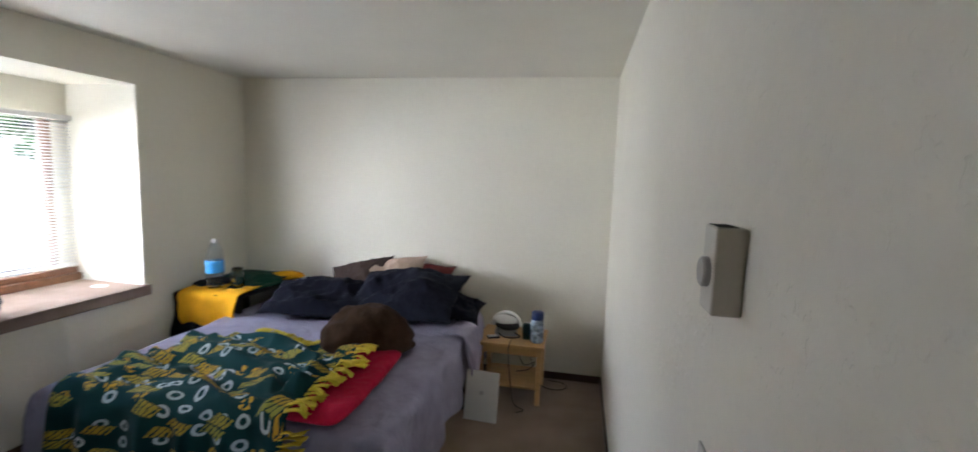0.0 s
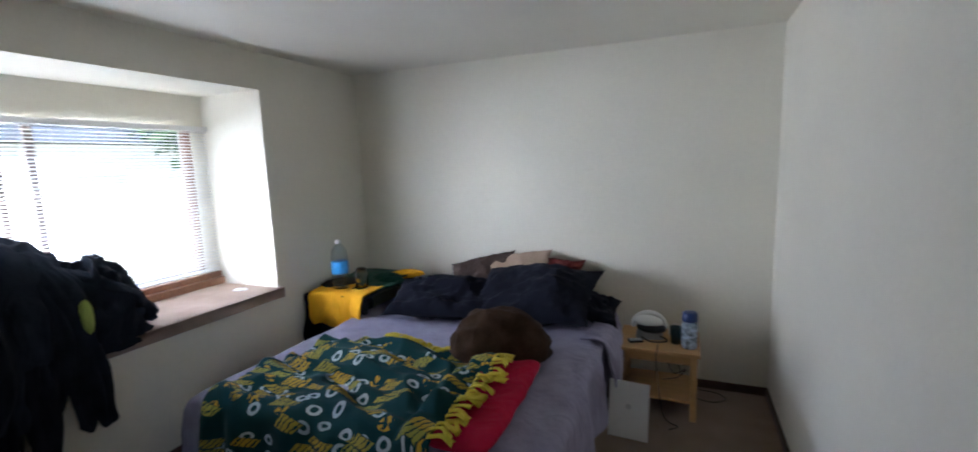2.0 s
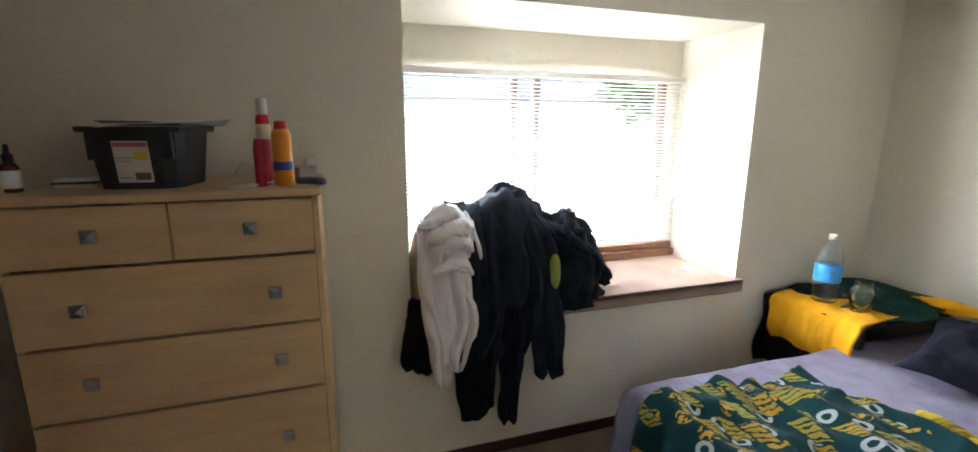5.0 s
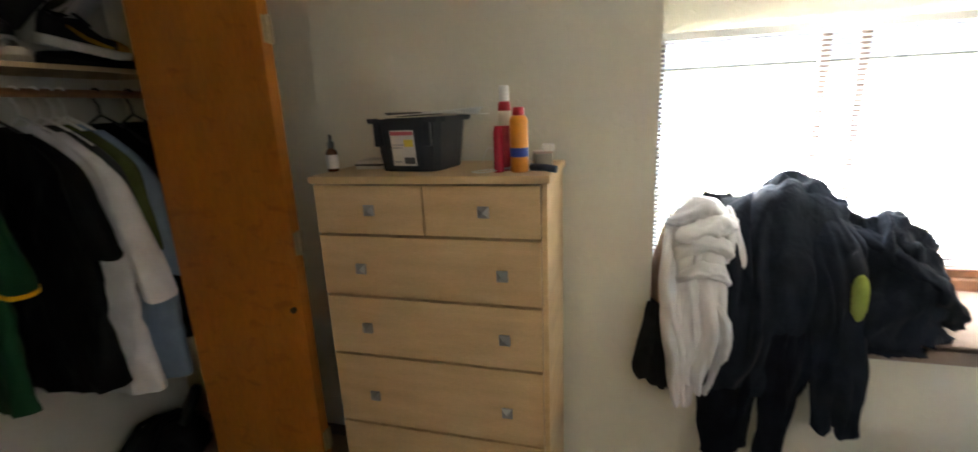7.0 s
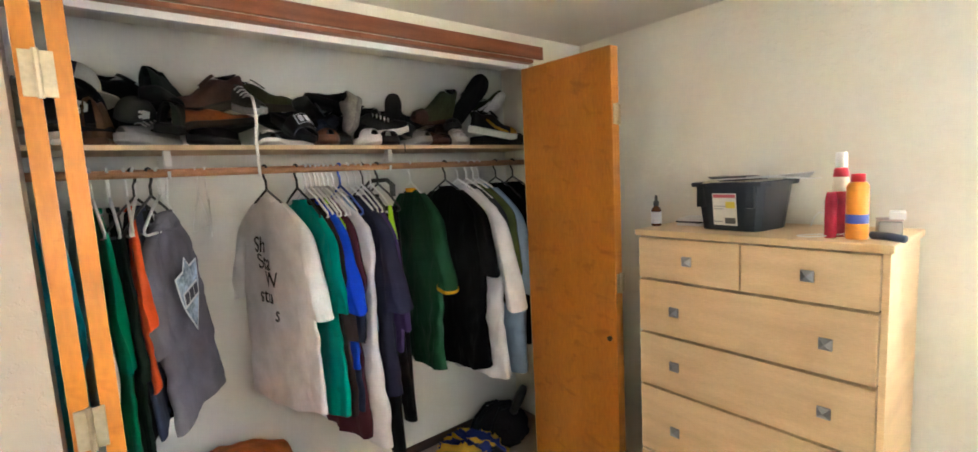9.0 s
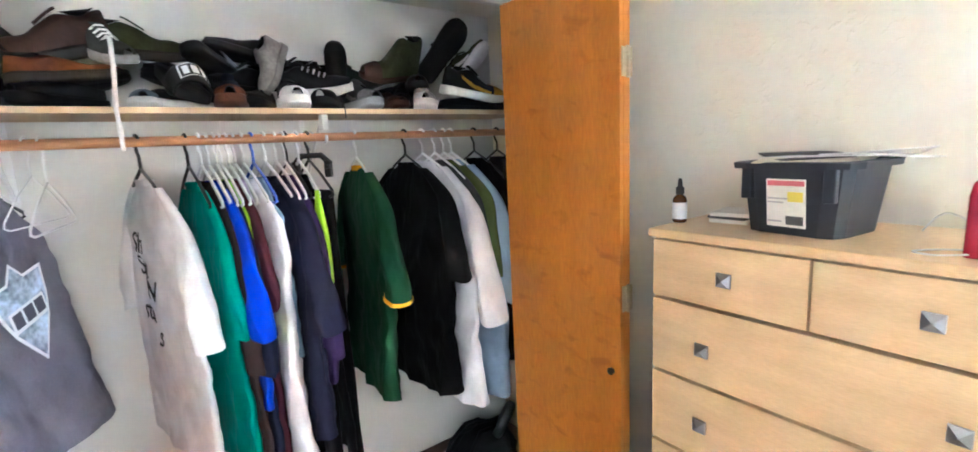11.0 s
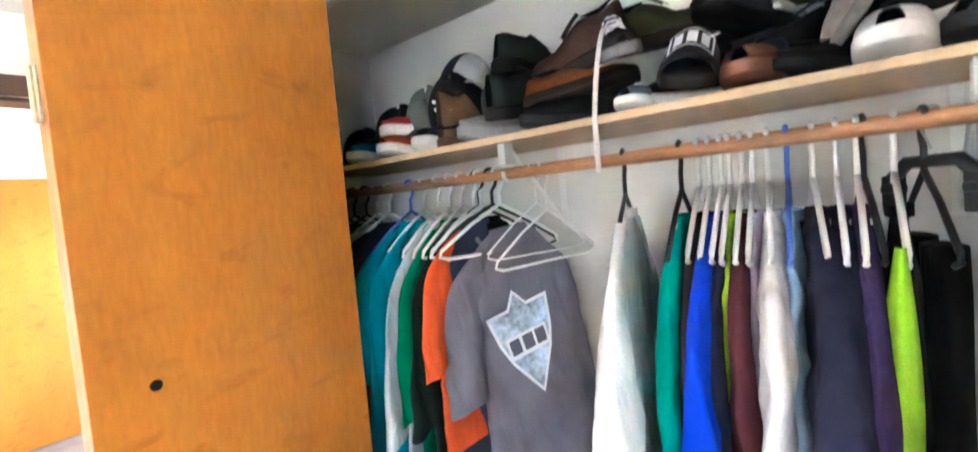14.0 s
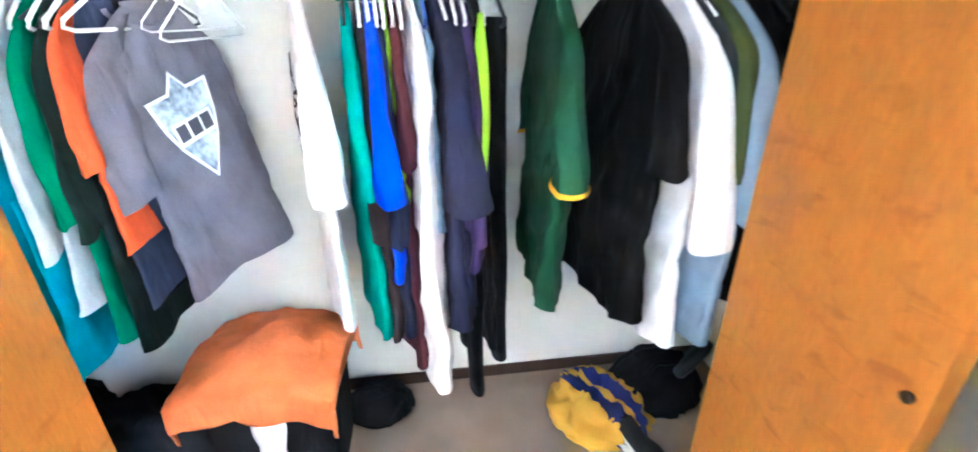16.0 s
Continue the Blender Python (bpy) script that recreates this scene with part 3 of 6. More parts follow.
def draped(line, widths, centres, folds=5, amp=0.02, seed=0.0, nu=60, nv=60, crown=0.0):
    """A cloth laid along a line in x and z, with a width and a middle in y at each step."""
    def f(u, v):
        p = spline([(a, b, 0) for a, b in line], v)
        w = spline([(c, 0, 0) for c in widths], v).x
        c = spline([(c, 0, 0) for c in centres], v).x
        wob = nz(u * 2, v * 2, seed, 1.3)
        q = Vector((u * folds * 0.8 + 0.8 * wob, v * 1.6 + seed, seed * 0.7))
        ridge = 0.5 - abs(noise.noise(q)) * 1.6
        fine = noise.noise(q * 2.7)
        fx = amp * (ridge * 1.5 + 0.7 * fine) * (0.6 + 0.6 * v)
        edge = (2 * u - 1) ** 2
        return (p.x + fx - 0.03 * edge ** 2, c + (u - 0.5) * w * (1 + 0.10 * nz(v * 5, seed, 2)) + 0.012 * noise.noise(q * 1.9), p.y - crown * edge * (1 - v) ** 2 + amp * (0.9 * noise.noise(q * 1.3 + Vector((5, 1, 0))) + 0.5 * fine) + 0.05 * v ** 4 * nz(u * 3.5, seed, 4))
    return grid(nu, nv, f)


# ---- bedding on the bed ----
_pat = bpy.data.materials.new("green_gold_print")
_pat.use_nodes = True
_n, _l = _pat.node_tree.nodes, _pat.node_tree.links
_b = _n["Principled BSDF"]
_b.inputs["Roughness"].default_value = 0.95
_b.inputs["Sheen Weight"].default_value = 0.04
_b.inputs["Specular IOR Level"].default_value = 0.1
_uv = _n.new("ShaderNodeTexCoord")
_map = _n.new("ShaderNodeMapping")
_map.inputs["Rotation"].default_value = (0, 0, 0.35)
_map.inputs["Scale"].default_value = (6.0, 19.0, 1.0)
_map2 = _n.new("ShaderNodeMapping")
_map2.inputs["Location"].default_value = (3.3, 7.1, 0)
_map2.inputs["Scale"].default_value = (9.6, 13.6, 1.0)
for _mp in (_map, _map2):
    _l.new(_uv.outputs["UV"], _mp.inputs[0])
_vo, _vo2 = _n.new("ShaderNodeTexVoronoi"), _n.new("ShaderNodeTexVoronoi")
_vo.distance = "CHEBYCHEV"
for _v, _mp, _rn in ((_vo, _map, 0.55), (_vo2, _map2, 0.6)):
    _v.inputs["Scale"].default_value = 1.0
    _v.inputs["Randomness"].default_value = _rn
    _v.voronoi_dimensions = "2D"
    _l.new(_mp.outputs[0], _v.inputs["Vector"])
_sep, _sep2 = _n.new("ShaderNodeSeparateColor"), _n.new("ShaderNodeSeparateColor")
_l.new(_vo.outputs["Color"], _sep.inputs[0])
_l.new(_vo2.outputs["Color"], _sep2.inputs[0])


def _math(op, a, b, c=None):
    m = _n.new("ShaderNodeMath")
    m.operation = op
    for i, q in enumerate((a, b, c)):
        if q is None:
            continue
        if isinstance(q, (int, float)):
            m.inputs[i].default_value = q
        else:
            _l.new(q, m.inputs[i])
    return m.outputs[0]


_d, _d2 = _vo.outputs["Distance"], _vo2.outputs["Distance"]
_wav = _n.new("ShaderNodeTexNoise")
_wav.inputs["Scale"].default_value = 50.0
_wav.inputs["Detail"].default_value = 1.0
_l.new(_uv.outputs["UV"], _wav.inputs["Vector"])
_sxy = _n.new("ShaderNodeSeparateXYZ")
_l.new(_map.outputs[0], _sxy.inputs[0])
_stroke = _math("FRACT", _math("MULTIPLY_ADD", _sxy.outputs[0], 6.0, _math("MULTIPLY", _wav.outputs["Fac"], 1.2)), 0.0)
_chop = _math("GREATER_THAN", _stroke, 0.30)
_chop2 = _math("GREATER_THAN", _wav.outputs["Fac"], 0.50)
_bar = _math("MULTIPLY", _math("MULTIPLY", _math("LESS_THAN", _d, 0.36), _math("GREATER_THAN", _sep.outputs[0], 0.52)), _chop)
_free = _math("GREATER_THAN", _math("ADD", _d, _math("LESS_THAN", _sep.outputs[0], 0.50)), 0.40)
_ring = _math("MULTIPLY", _math("GREATER_THAN", _d2, 0.15), _math("LESS_THAN", _d2, 0.31))
_ring = _math("MULTIPLY", _math("MULTIPLY", _ring, _math("GREATER_THAN", _sep2.outputs[0], 0.60)), _free)
_disc = _math("MULTIPLY", _math("MULTIPLY", _math("LESS_THAN", _d2, 0.34), _math("LESS_THAN", _sep2.outputs[0], 0.24)), _math("MULTIPLY", _chop2, _free))


def _mix(fac, a, b):
    m = _n.new("ShaderNodeMix")
    m.data_type = "RGBA"
    _l.new(fac, m.inputs[0])
    for i, q in ((6, a), (7, b)):
        if isinstance(q, tuple):
            m.inputs[i].default_value = (*q, 1)
        else:
            _l.new(q, m.inputs[i])
    return m.outputs[2]


_gold = _mix(_sep.outputs[1], (0.46, 0.28, 0.03), (0.30, 0.30, 0.06))
_c0 = _mix(_ring, (0.010, 0.046, 0.046), (0.42, 0.47, 0.47))
_c1 = _mix(_disc, _c0, (0.52, 0.30, 0.03))
_c2 = _mix(_bar, _c1, _gold)
_fn = _n.new("ShaderNodeTexNoise")
_fn.inputs["Scale"].default_value = 260
_l.new(_uv.outputs["Object"], _fn.inputs["Vector"])
_bp = _n.new("ShaderNodeBump")
_bp.inputs["Strength"].default_value = 0.3
_bp.inputs["Distance"].default_value = 0.003
_l.new(_fn.outputs["Fac"], _bp.inputs["Height"])
_l.new(_bp.outputs[0], _b.inputs["Normal"])
_l.new(_c2, _b.inputs["Base Color"])


def throw_point(u, v):
    """Local metres on the bed: u across from the window side, v from the foot towards the head."""
    a0 = -1.17 + 0.04 * v + 0.02 * nz(v * 4, 0, 1)
    a1 = 0.07 + 0.03 * v + 0.02 * nz(v * 5, 3, 1)
    x = a0 + (a1 - a0) * u
    b = -0.34 + v * (1.10 + 0.07 * math.sin(u * 3.0))
    oy, dy = over_edge(-b + 0.045, 0) if b < 0.045 else (0, 0)
    y = BY0 + (0.045 - oy - 0.015 if b < 0.045 else b)
    f = 0.030 * nz(u * 3, v * 3, 2) + 0.085 * (0.42 - abs(nz(u * 2.4 + v * 4, v * 5 - u * 2.5, 7))) + 0.050 * (0.4 - abs(nz(u * 4 - v * 2, v * 8 + u * 5, 17))) + 0.014 * nz(u * 9 + v * 5, v * 14, 5)
    f += 0.034 * (abs(math.sin(v * 13 + u * 4 + 2.2 * nz(u * 2, v * 3, 31))) - 0.6) * (0.35 + 0.65 * min(1.0, max(0.0, v * 1.6 - 0.25)))
    f += 0.024 * (0.62 - abs(math.sin(v * 26 + u * 8 + 3.0 * nz(u * 2.5, v * 3, 41)))) * (0.4 + 0.6 * ease(0.15, 0.5, v)) * (0.5 + abs(nz(u * 3, v * 2, 23)) * 1.6)
    rise = max(0.0, min(1.0, (x + 0.10) / 0.07))
    f += 0.068 * rise * rise * (3 - 2 * rise) * (b > -0.02)
    hang = min(1.0, dy / 0.1)
    y -= hang * 0.022 * (1 + math.sin(u * 34 + 2 * nz(u * 3, 1, 4)))
    return (x, y, BZ + 0.022 + f * (1 - 0.6 * hang) - dy)


_bm = grid(140, 120, throw_point)
_uvl = _bm.loops.layers.uv.new("UVMap")
_bm.verts.ensure_lookup_table()
_bm.verts.index_update()
for _f in _bm.faces:
    for _lp in _f.loops:
        _i = _lp.vert.index
        _lp[_uvl].uv = ((_i % 141) / 140 * 1.27, (_i // 141) / 120 * 1.1)
_throw = thing("throw_blanket", "dark green fleece throw printed in gold and white, knotted gold fringe", "blanket")
thicken(part("throw", _bm, _pat, _throw, smooth=True), 0.008)
GOLDF = cloth("gold_fringe", (0.62, 0.47, 0.05))
for i in range(34):
    v = 0.2 + 0.72 * i / 33
    p = Vector(throw_point(1.0, v))
    r = random.uniform
    q = [p + Vector((-0.015, 0, 0.006)), p + Vector((0.018, r(-0.01, 0.01), 0.012)), p + Vector((0.045, r(-0.02, 0.02), 0.008 + r(0, 0.012))), p + Vector((0.08 + r(-0.02, 0.02), r(-0.035, 0.035), r(-0.005, 0.008)))]
    sh = grid(2, 6, lambda uu, vv: spline(q, vv) + Vector((0, (uu - 0.5) * 0.028 * (0.5 + abs(vv - 0.35) * 1.4), 0.006 * math.sin(uu * 6 + i))))
    thicken(part("fringe_knot", sh, GOLDF, _throw, smooth=True), 0.004)
for i in range(26):
    u = 0.35 + 0.47 * i / 25
    p = Vector(throw_point(u, 1.0))
    q = [p + Vector((0, -0.01, 0.006)), p + Vector((random.uniform(-0.01, 0.01), 0.02, 0.012)), p + Vector((random.uniform(-0.02, 0.02), 0.055, 0.0))]
    thicken(part("fringe_knot", grid(2, 5, lambda uu, vv: spline(q, vv) + Vector(((uu - 0.5) * 0.03, 0, 0.005 * math.sin(uu * 6 + i)))), GOLDF, _throw, smooth=True), 0.004)

RED = cloth("crimson", (0.42, 0.012, 0.045))


def red_fold(u, v):
    a = 2 * math.pi * u
    n = 6.0
    c, s = math.cos(a), math.sin(a)
    r = (abs(c) ** n + abs(s) ** n) ** (-1 / n)
    b = math.pi * (v - 0.5) * 0.998
    e = math.cos(b) ** 0.25
    x, y = c * r * e, s * r * e
    return (x * 0.15 + 0.012 * nz(x, y * 2, 1, 2), y * 0.43, 0.034 + 0.034 * math.sin(b) + 0.012 * nz(x * 2, y * 4, 3) * (b > 0))


_rb = tagged(part("folded_blanket", grid(56, 18, red_fold, closed=True, capped=True), RED, smooth=True), "folded crimson fleece blanket lying on the bed", "blanket")
place(_rb, (0.135, 2.94, BZ + 0.012), 0, 1, 2)

BROWNP = cloth("brown_plush", (0.055, 0.030, 0.017), 0.45)
place(tagged(part("plush_pillow", blob(0.285, 0.19, 0.235, 0.09, 1.6, 3.0, 0.3, 56, 30), BROWNP, smooth=True), "rounded dark brown plush pillow on the bed", "pillow"), (0.0, 3.42, BZ + 0.055), 0, 0, 12)
NAVYP = cloth("navy_black_pillowcase", (0.012, 0.013, 0.022), 0.1)
for lab, w, h, t, m, loc, rx, ry, rz in (
        ("large navy-black pillow lying on the bed", 0.86, 0.56, 0.20, NAVYP, (-0.66, 4.06, 0.655), 12, 3, 16),
        ("large navy-black pillow propped against the others", 0.90, 0.56, 0.22, NAVYP, (-0.02, 4.12, 0.725), 26, -4, -5),
        ("dark brown cushion leaning on the wall", 0.56, 0.46, 0.16, cloth("dark_brown_cushion", (0.065, 0.045, 0.038)), (-0.52, 4.37, 0.735), 38, -13, 8),
        ("tan cushion leaning on the wall", 0.56, 0.42, 0.14, cloth("tan_cushion", (0.44, 0.33, 0.25)), (-0.235, 4.36, 0.785), 40, -14, -4),
        ("dark red cushion leaning on the wall", 0.46, 0.36, 0.12, cloth("dark_red_cushion", (0.13, 0.03, 0.025)), (0.03, 4.42, 0.765), 56, 2, -4),
        ("black pillow hanging over the bed's edge", 0.60, 0.46, 0.16, NAVYP, (0.25, 4.28, 0.625), 6, 8, 4)):
    place(tagged(part("pillow", pillow(w, h, t, loc[0] * 7, crease=1.25 if m is NAVYP else 0.7), m, smooth=True), lab, "pillow", "pillows on the bed"), loc, rx, ry, rz)
# loose flap of the blanket over the bed's corner
_fl = draped([(0.40, 0.572), (0.50, 0.575), (0.555, 0.53), (0.585, 0.40), (0.60, 0.27)], [0.62, 0.58, 0.5, 0.36, 0.16], [4.1, 4.1, 4.06, 3.98, 3.90], 3, 0.012, 2.0)
thicken(part("blanket_flap", _fl, BLANKET, None, smooth=True), 0.012)
tagged(bpy.data.objects["blanket_flap"], "turned grey-lavender blanket corner hanging over the bed", "blanket")
_dark = tagged(part("black_bag", blob(0.12, 0.22, 0.26, 0.12, 2.5, 8.0, 0.15), cloth("black", (0.012, 0.012, 0.014)), smooth=True), "black fabric bag standing beside the bed", "bag")
place(_dark, (0.50, 4.06, 0.03), 0, 0, 0)

# ---- bedside table ----
_nt = thing("nightstand", "small light pine bedside table with a lower shelf", "nightstand", (0.80, 4.07, 0))
part("top", B(-0.25, 0.25, -0.02, 0.40, 0.425, 0.45, bevel=0.004), PINE, _nt)
for sx in (-0.215, 0.215):
    for yy in (0.02, 0.36):
        part("leg", B(sx - 0.019, sx + 0.019, yy - 0.019, yy + 0.019, 0, 0.424, bevel=0.003), PINE, _nt)
part("shelf", B(-0.195, 0.195, 0.0, 0.38, 0.12, 0.136, bevel=0.002), PINE, _nt)
for a in ((-0.195, 0.195, 0.008, 0.026, 0.365, 0.424), (-0.195, 0.195, 0.354, 0.372, 0.365, 0.424)):
    part("apron", B(*a, bevel=0.002), PINE, _nt)

_vr = thing("vr_headset", "white headset with a dark visor and head strap", "headset", (0.74, 4.27, 0.45), rz=12)
part("strap", grid(30, 12, lambda u, v: ((0.100 + 0.016 * math.cos(6.283 * v)) * math.cos(math.pi * (1.04 * u - 0.02)), 0.03 + 0.030 * math.sin(6.283 * v), 0.075 + (0.085 + 0.016 * math.cos(6.283 * v)) * math.sin(math.pi * (1.04 * u - 0.02)))), WHITEP, _vr, smooth=True)
part("shell", blob(0.090, 0.055, 0.034, 0.02, 1, 5, 0.9, 32, 18), WHITEP, _vr, "white rounded shell", smooth=True).matrix_basis = pose(-0.008, -0.020, 0.118, 14, 6, 0)
part("visor", blob(0.094, 0.064, 0.032, 0.03, 1, 2, 1.0, 32, 16), BLACKP, _vr, "black visor", smooth=True).matrix_basis = pose(0.006, -0.034, 0.082, 8, 4, 0)
part("face_foam", tapered(0.17, 0.09, 0.15, 0.08, 0.0, 0.055, extra=((0.11, 0.05, 0.055), (0.10, 0.045, 0.03))), mat("grey_foam", (0.40, 0.40, 0.41), 0.9, 0.15), _vr, "grey foam cushion").matrix_basis = pose(0.0, -0.01, 0.002)
part("side_arm", tube([(0.095, 0.02, 0.085), (0.115, 0.04, 0.07), (0.12, 0.07, 0.05)], 0.012, 8), WHITEP, _vr, smooth=True)
part("lead", tube([spline([(-0.06, -0.06, 0.03), (-0.02, -0.10, 0.012), (0.05, -0.11, 0.010), (0.10, -0.08, 0.012), (0.06, -0.05, 0.03)], t) for t in np.linspace(0, 1, 24)], 0.005, 6), BLACKP, _vr, "coiled black lead", smooth=True)
_ct = thing("game_controller", "white and black handheld controller lying on the table", "controller", (0.90, 4.30, 0.45))
part("loop", tube([(0.035 * math.cos(a), 0.0, 0.05 + 0.045 * math.sin(a)) for a in np.linspace(0, 6.2, 20)], 0.007, 8), WHITEP, _ct, smooth=True)
part("grip", tube([(0.02, 0, 0.012), (0.05, -0.05, 0.014), (0.075, -0.09, 0.016)], 0.014, 10), BLACKP, _ct, smooth=True)
_kp = thing("remote_control", "small black remote with pale buttons", "remote", (0.66, 4.16, 0.451), rz=25)
part("body", B(-0.045, 0.045, -0.025, 0.025, 0, 0.014, bevel=0.004), BLACKP, _kp)
for i in range(3):
    for j in range(5):
        part("button", B(-0.036 + j * 0.015, -0.026 + j * 0.015, -0.018 + i * 0.013, -0.009 + i * 0.013, 0.014, 0.017), WHITEP, _kp)
_bb = thing("blue_bottle", "dark blue bottle with a patterned label", "bottle", (0.985, 4.17, 0.45))
part("body", lathe([(0.0, 0), (0.036, 0.0), (0.039, 0.01), (0.039, 0.13), (0.034, 0.145), (0.028, 0.15)], 20), mat("blue_label", (0.02, 0.05, 0.17), 0.25, 0.6, 30, 60, 0, tint=(0.42, 0.52, 0.66)), _bb, smooth=True)
part("cap", lathe([(0.038, 0.15), (0.040, 0.155), (0.037, 0.195), (0.03, 0.2), (0.0, 0.2)], 18), plain("navy_cap", (0.012, 0.03, 0.12), 0.35), _bb, "navy blue cap", smooth=True)
_bb.scale = (1.22, 1.22, 1.15)
_gl = thing("drinking_glass", "teal-tinted drinking glass on the bedside table", "glass", (0.905, 4.215, 0.45))
part("glass", lathe([(0.0, 0.0), (0.03, 0.0), (0.036, 0.11), (0.034, 0.11), (0.028, 0.006), (0.0, 0.006)], 20), plain("teal_glass", (0.25, 0.6, 0.65), 0.05, trans=0.9), _gl, smooth=True)
CABLE = plain("black_cable", (0.012, 0.012, 0.012), 0.5)
for nm, pts in (("power_cable", [(0.80, 4.13, 0.456), (0.80, 4.05, 0.456), (0.795, 4.03, 0.40), (0.815, 4.03, 0.2), (0.84, 4.02, 0.06), (0.87, 4.02, 0.008), (0.93, 3.98, 0.006), (0.88, 3.93, 0.006)]),
                ("floor_cable", [(0.88, 4.5, 0.35), (0.93, 4.46, 0.18), (1.0, 4.42, 0.02), (1.12, 4.36, 0.007), (1.22, 4.42, 0.007), (1.18, 4.5, 0.007), (1.06, 4.52, 0.007)]),
                ("charger_cable", [(0.86, 4.12, 0.36), (0.90, 4.2, 0.25), (0.97, 4.3, 0.24), (0.92, 4.34, 0.16), (0.83, 4.30, 0.15)])):
    place(tagged(part(nm, tube([spline(pts, t) for t in np.linspace(0, 1, 40)], 0.0035, 6), CABLE, smooth=True), "thin black cable trailing from the bedside table", "cable"))
_lp = thing("laptop", "thin white closed laptop leaning by the bedside table", "laptop", (0.655, 3.76, 0.0), rx=-10, rz=-4)
part("shell", B(-0.115, 0.115, 0.0, 0.016, 0.0, 0.335, bevel=0.006, seg=3), mat("white_shell", (0.80, 0.80, 0.76), 0.35, 0.03, bump=0), _lp)
part("emblem", lathe([(0.016, 0), (0.016, 0.001), (0, 0.001)], 16), plain("pale_grey", (0.55, 0.55, 0.53), 0.3), _lp, "faint round emblem").matrix_basis = pose(0, -0.0005, 0.19, 90, 0, 0)
_sh = thing("power_strip", "black power strip on the carpet", "power strip", (0.78, 4.44, 0.0), rz=6)
part("body", B(-0.13, 0.13, -0.025, 0.025, 0, 0.035, bevel=0.005), BLACKP, _sh)

# ---- corner table with clothes ----
_tb = thing("corner_table", "low dark table in the corner, covered with clothes", "table", (-1.49, 4.12, 0))
BLACKW = mat("black_wood", (0.02, 0.018, 0.017), 0.5, 0.2)
part("top", B(-0.255, 0.255, -0.30, 0.42, 0.66, 0.685, bevel=0.004), BLACKW, _tb)
for sx in (-0.225, 0.225):
    for yy in (-0.27, 0.38):
        part("leg", B(sx - 0.022, sx + 0.022, yy - 0.022, yy + 0.022, 0, 0.659, bevel=0.003), BLACKW, _tb)
part("side_panel", B(-0.2, 0.2, -0.285, -0.275, 0.1, 0.60), BLACKW, _tb)
GOLD = cloth("gold_jersey", (0.80, 0.40, 0.012))
DKGREEN = cloth("dark_green_jersey", (0.010, 0.045, 0.032))
BLACKC = cloth("black", (0.012, 0.012, 0.014))


def tablecloth(y_front, y_back, drop, seed, zt=0.675, lift=0.0):
    """Path over the table's front edge, run along y."""
    return [(y_back, zt + lift), ((y_back + y_front) / 2, zt + 0.012 + lift), (y_front + 0.02, zt + 0.004 + lift), (y_front - 0.02, zt - 0.05), (y_front - 0.035, zt - drop * 0.6), (y_front - 0.03, zt - drop)]


def swap(bm):
    for v in bm.verts:
        v.co = Vector((v.co.y, v.co.x, v.co.z))
    bmesh.ops.reverse_faces(bm, faces=bm.faces)
    return bm


for nm, lab, m, line, wd, cn, am, sd in (
        ("black_shirt", "black shirt hanging off the corner table", BLACKC, tablecloth(3.80, 4.4, 0.42, 1, 0.692), [0.5, 0.5, 0.52, 0.54, 0.54, 0.52], [-1.47, -1.47, -1.475, -1.48, -1.48, -1.48], 0.014, 1.0),
        ("gold_jersey", "gold jersey hanging off the corner table", GOLD, tablecloth(3.785, 4.12, 0.25, 2, 0.706), [0.46, 0.48, 0.49, 0.49, 0.47, 0.43], [-1.44, -1.44, -1.445, -1.445, -1.44, -1.43], 0.013, 4.0),
        ("green_jersey", "dark green jersey spread over the corner table", DKGREEN, [(4.50, 0.725), (4.3, 0.74), (4.1, 0.725), (3.98, 0.715), (3.90, 0.715)], [0.55, 0.56, 0.52, 0.46, 0.40], [-1.42, -1.42, -1.40, -1.42, -1.44], 0.012, 6.0)):
    ob = part(nm, swap(draped(line, wd, cn, 4, am, sd)), m, None, smooth=True)
    thicken(ob, 0.012)
    tagged(ob, lab, "shirt", "clothes on the corner table")
place(tagged(part("gold_sleeve", blob(0.16, 0.07, 0.05, 0.2, 3, 4, 0.3), GOLD, smooth=True), "gold jersey sleeve bunched on the table", "shirt"), (-1.20, 4.34, 0.73), 0, -4, 15)
place(tagged(part("black_bundle", blob(0.17, 0.12, 0.055, 0.25, 3, 9, 0.3), BLACKC, smooth=True), "bunched black shirt on the table", "shirt"), (-1.60, 4.02, 0.70), 0, 0, 40)
place(tagged(part("green_bundle", blob(0.17, 0.10, 0.06, 0.25, 3, 2, 0.3), DKGREEN, smooth=True), "bunched dark green jersey on the table", "shirt"), (-1.28, 4.20, 0.715), 0, 0, -20)
CLEAR = plain("clear_plastic", (0.92, 0.96, 0.98), 0.04, trans=1.0)
CLEAR.node_tree.nodes["Principled BSDF"].inputs["IOR"].default_value = 1.42
_wb = thing("water_bottle", "large clear plastic water bottle with a blue label", "bottle", (-1.485, 3.88, 0.728))
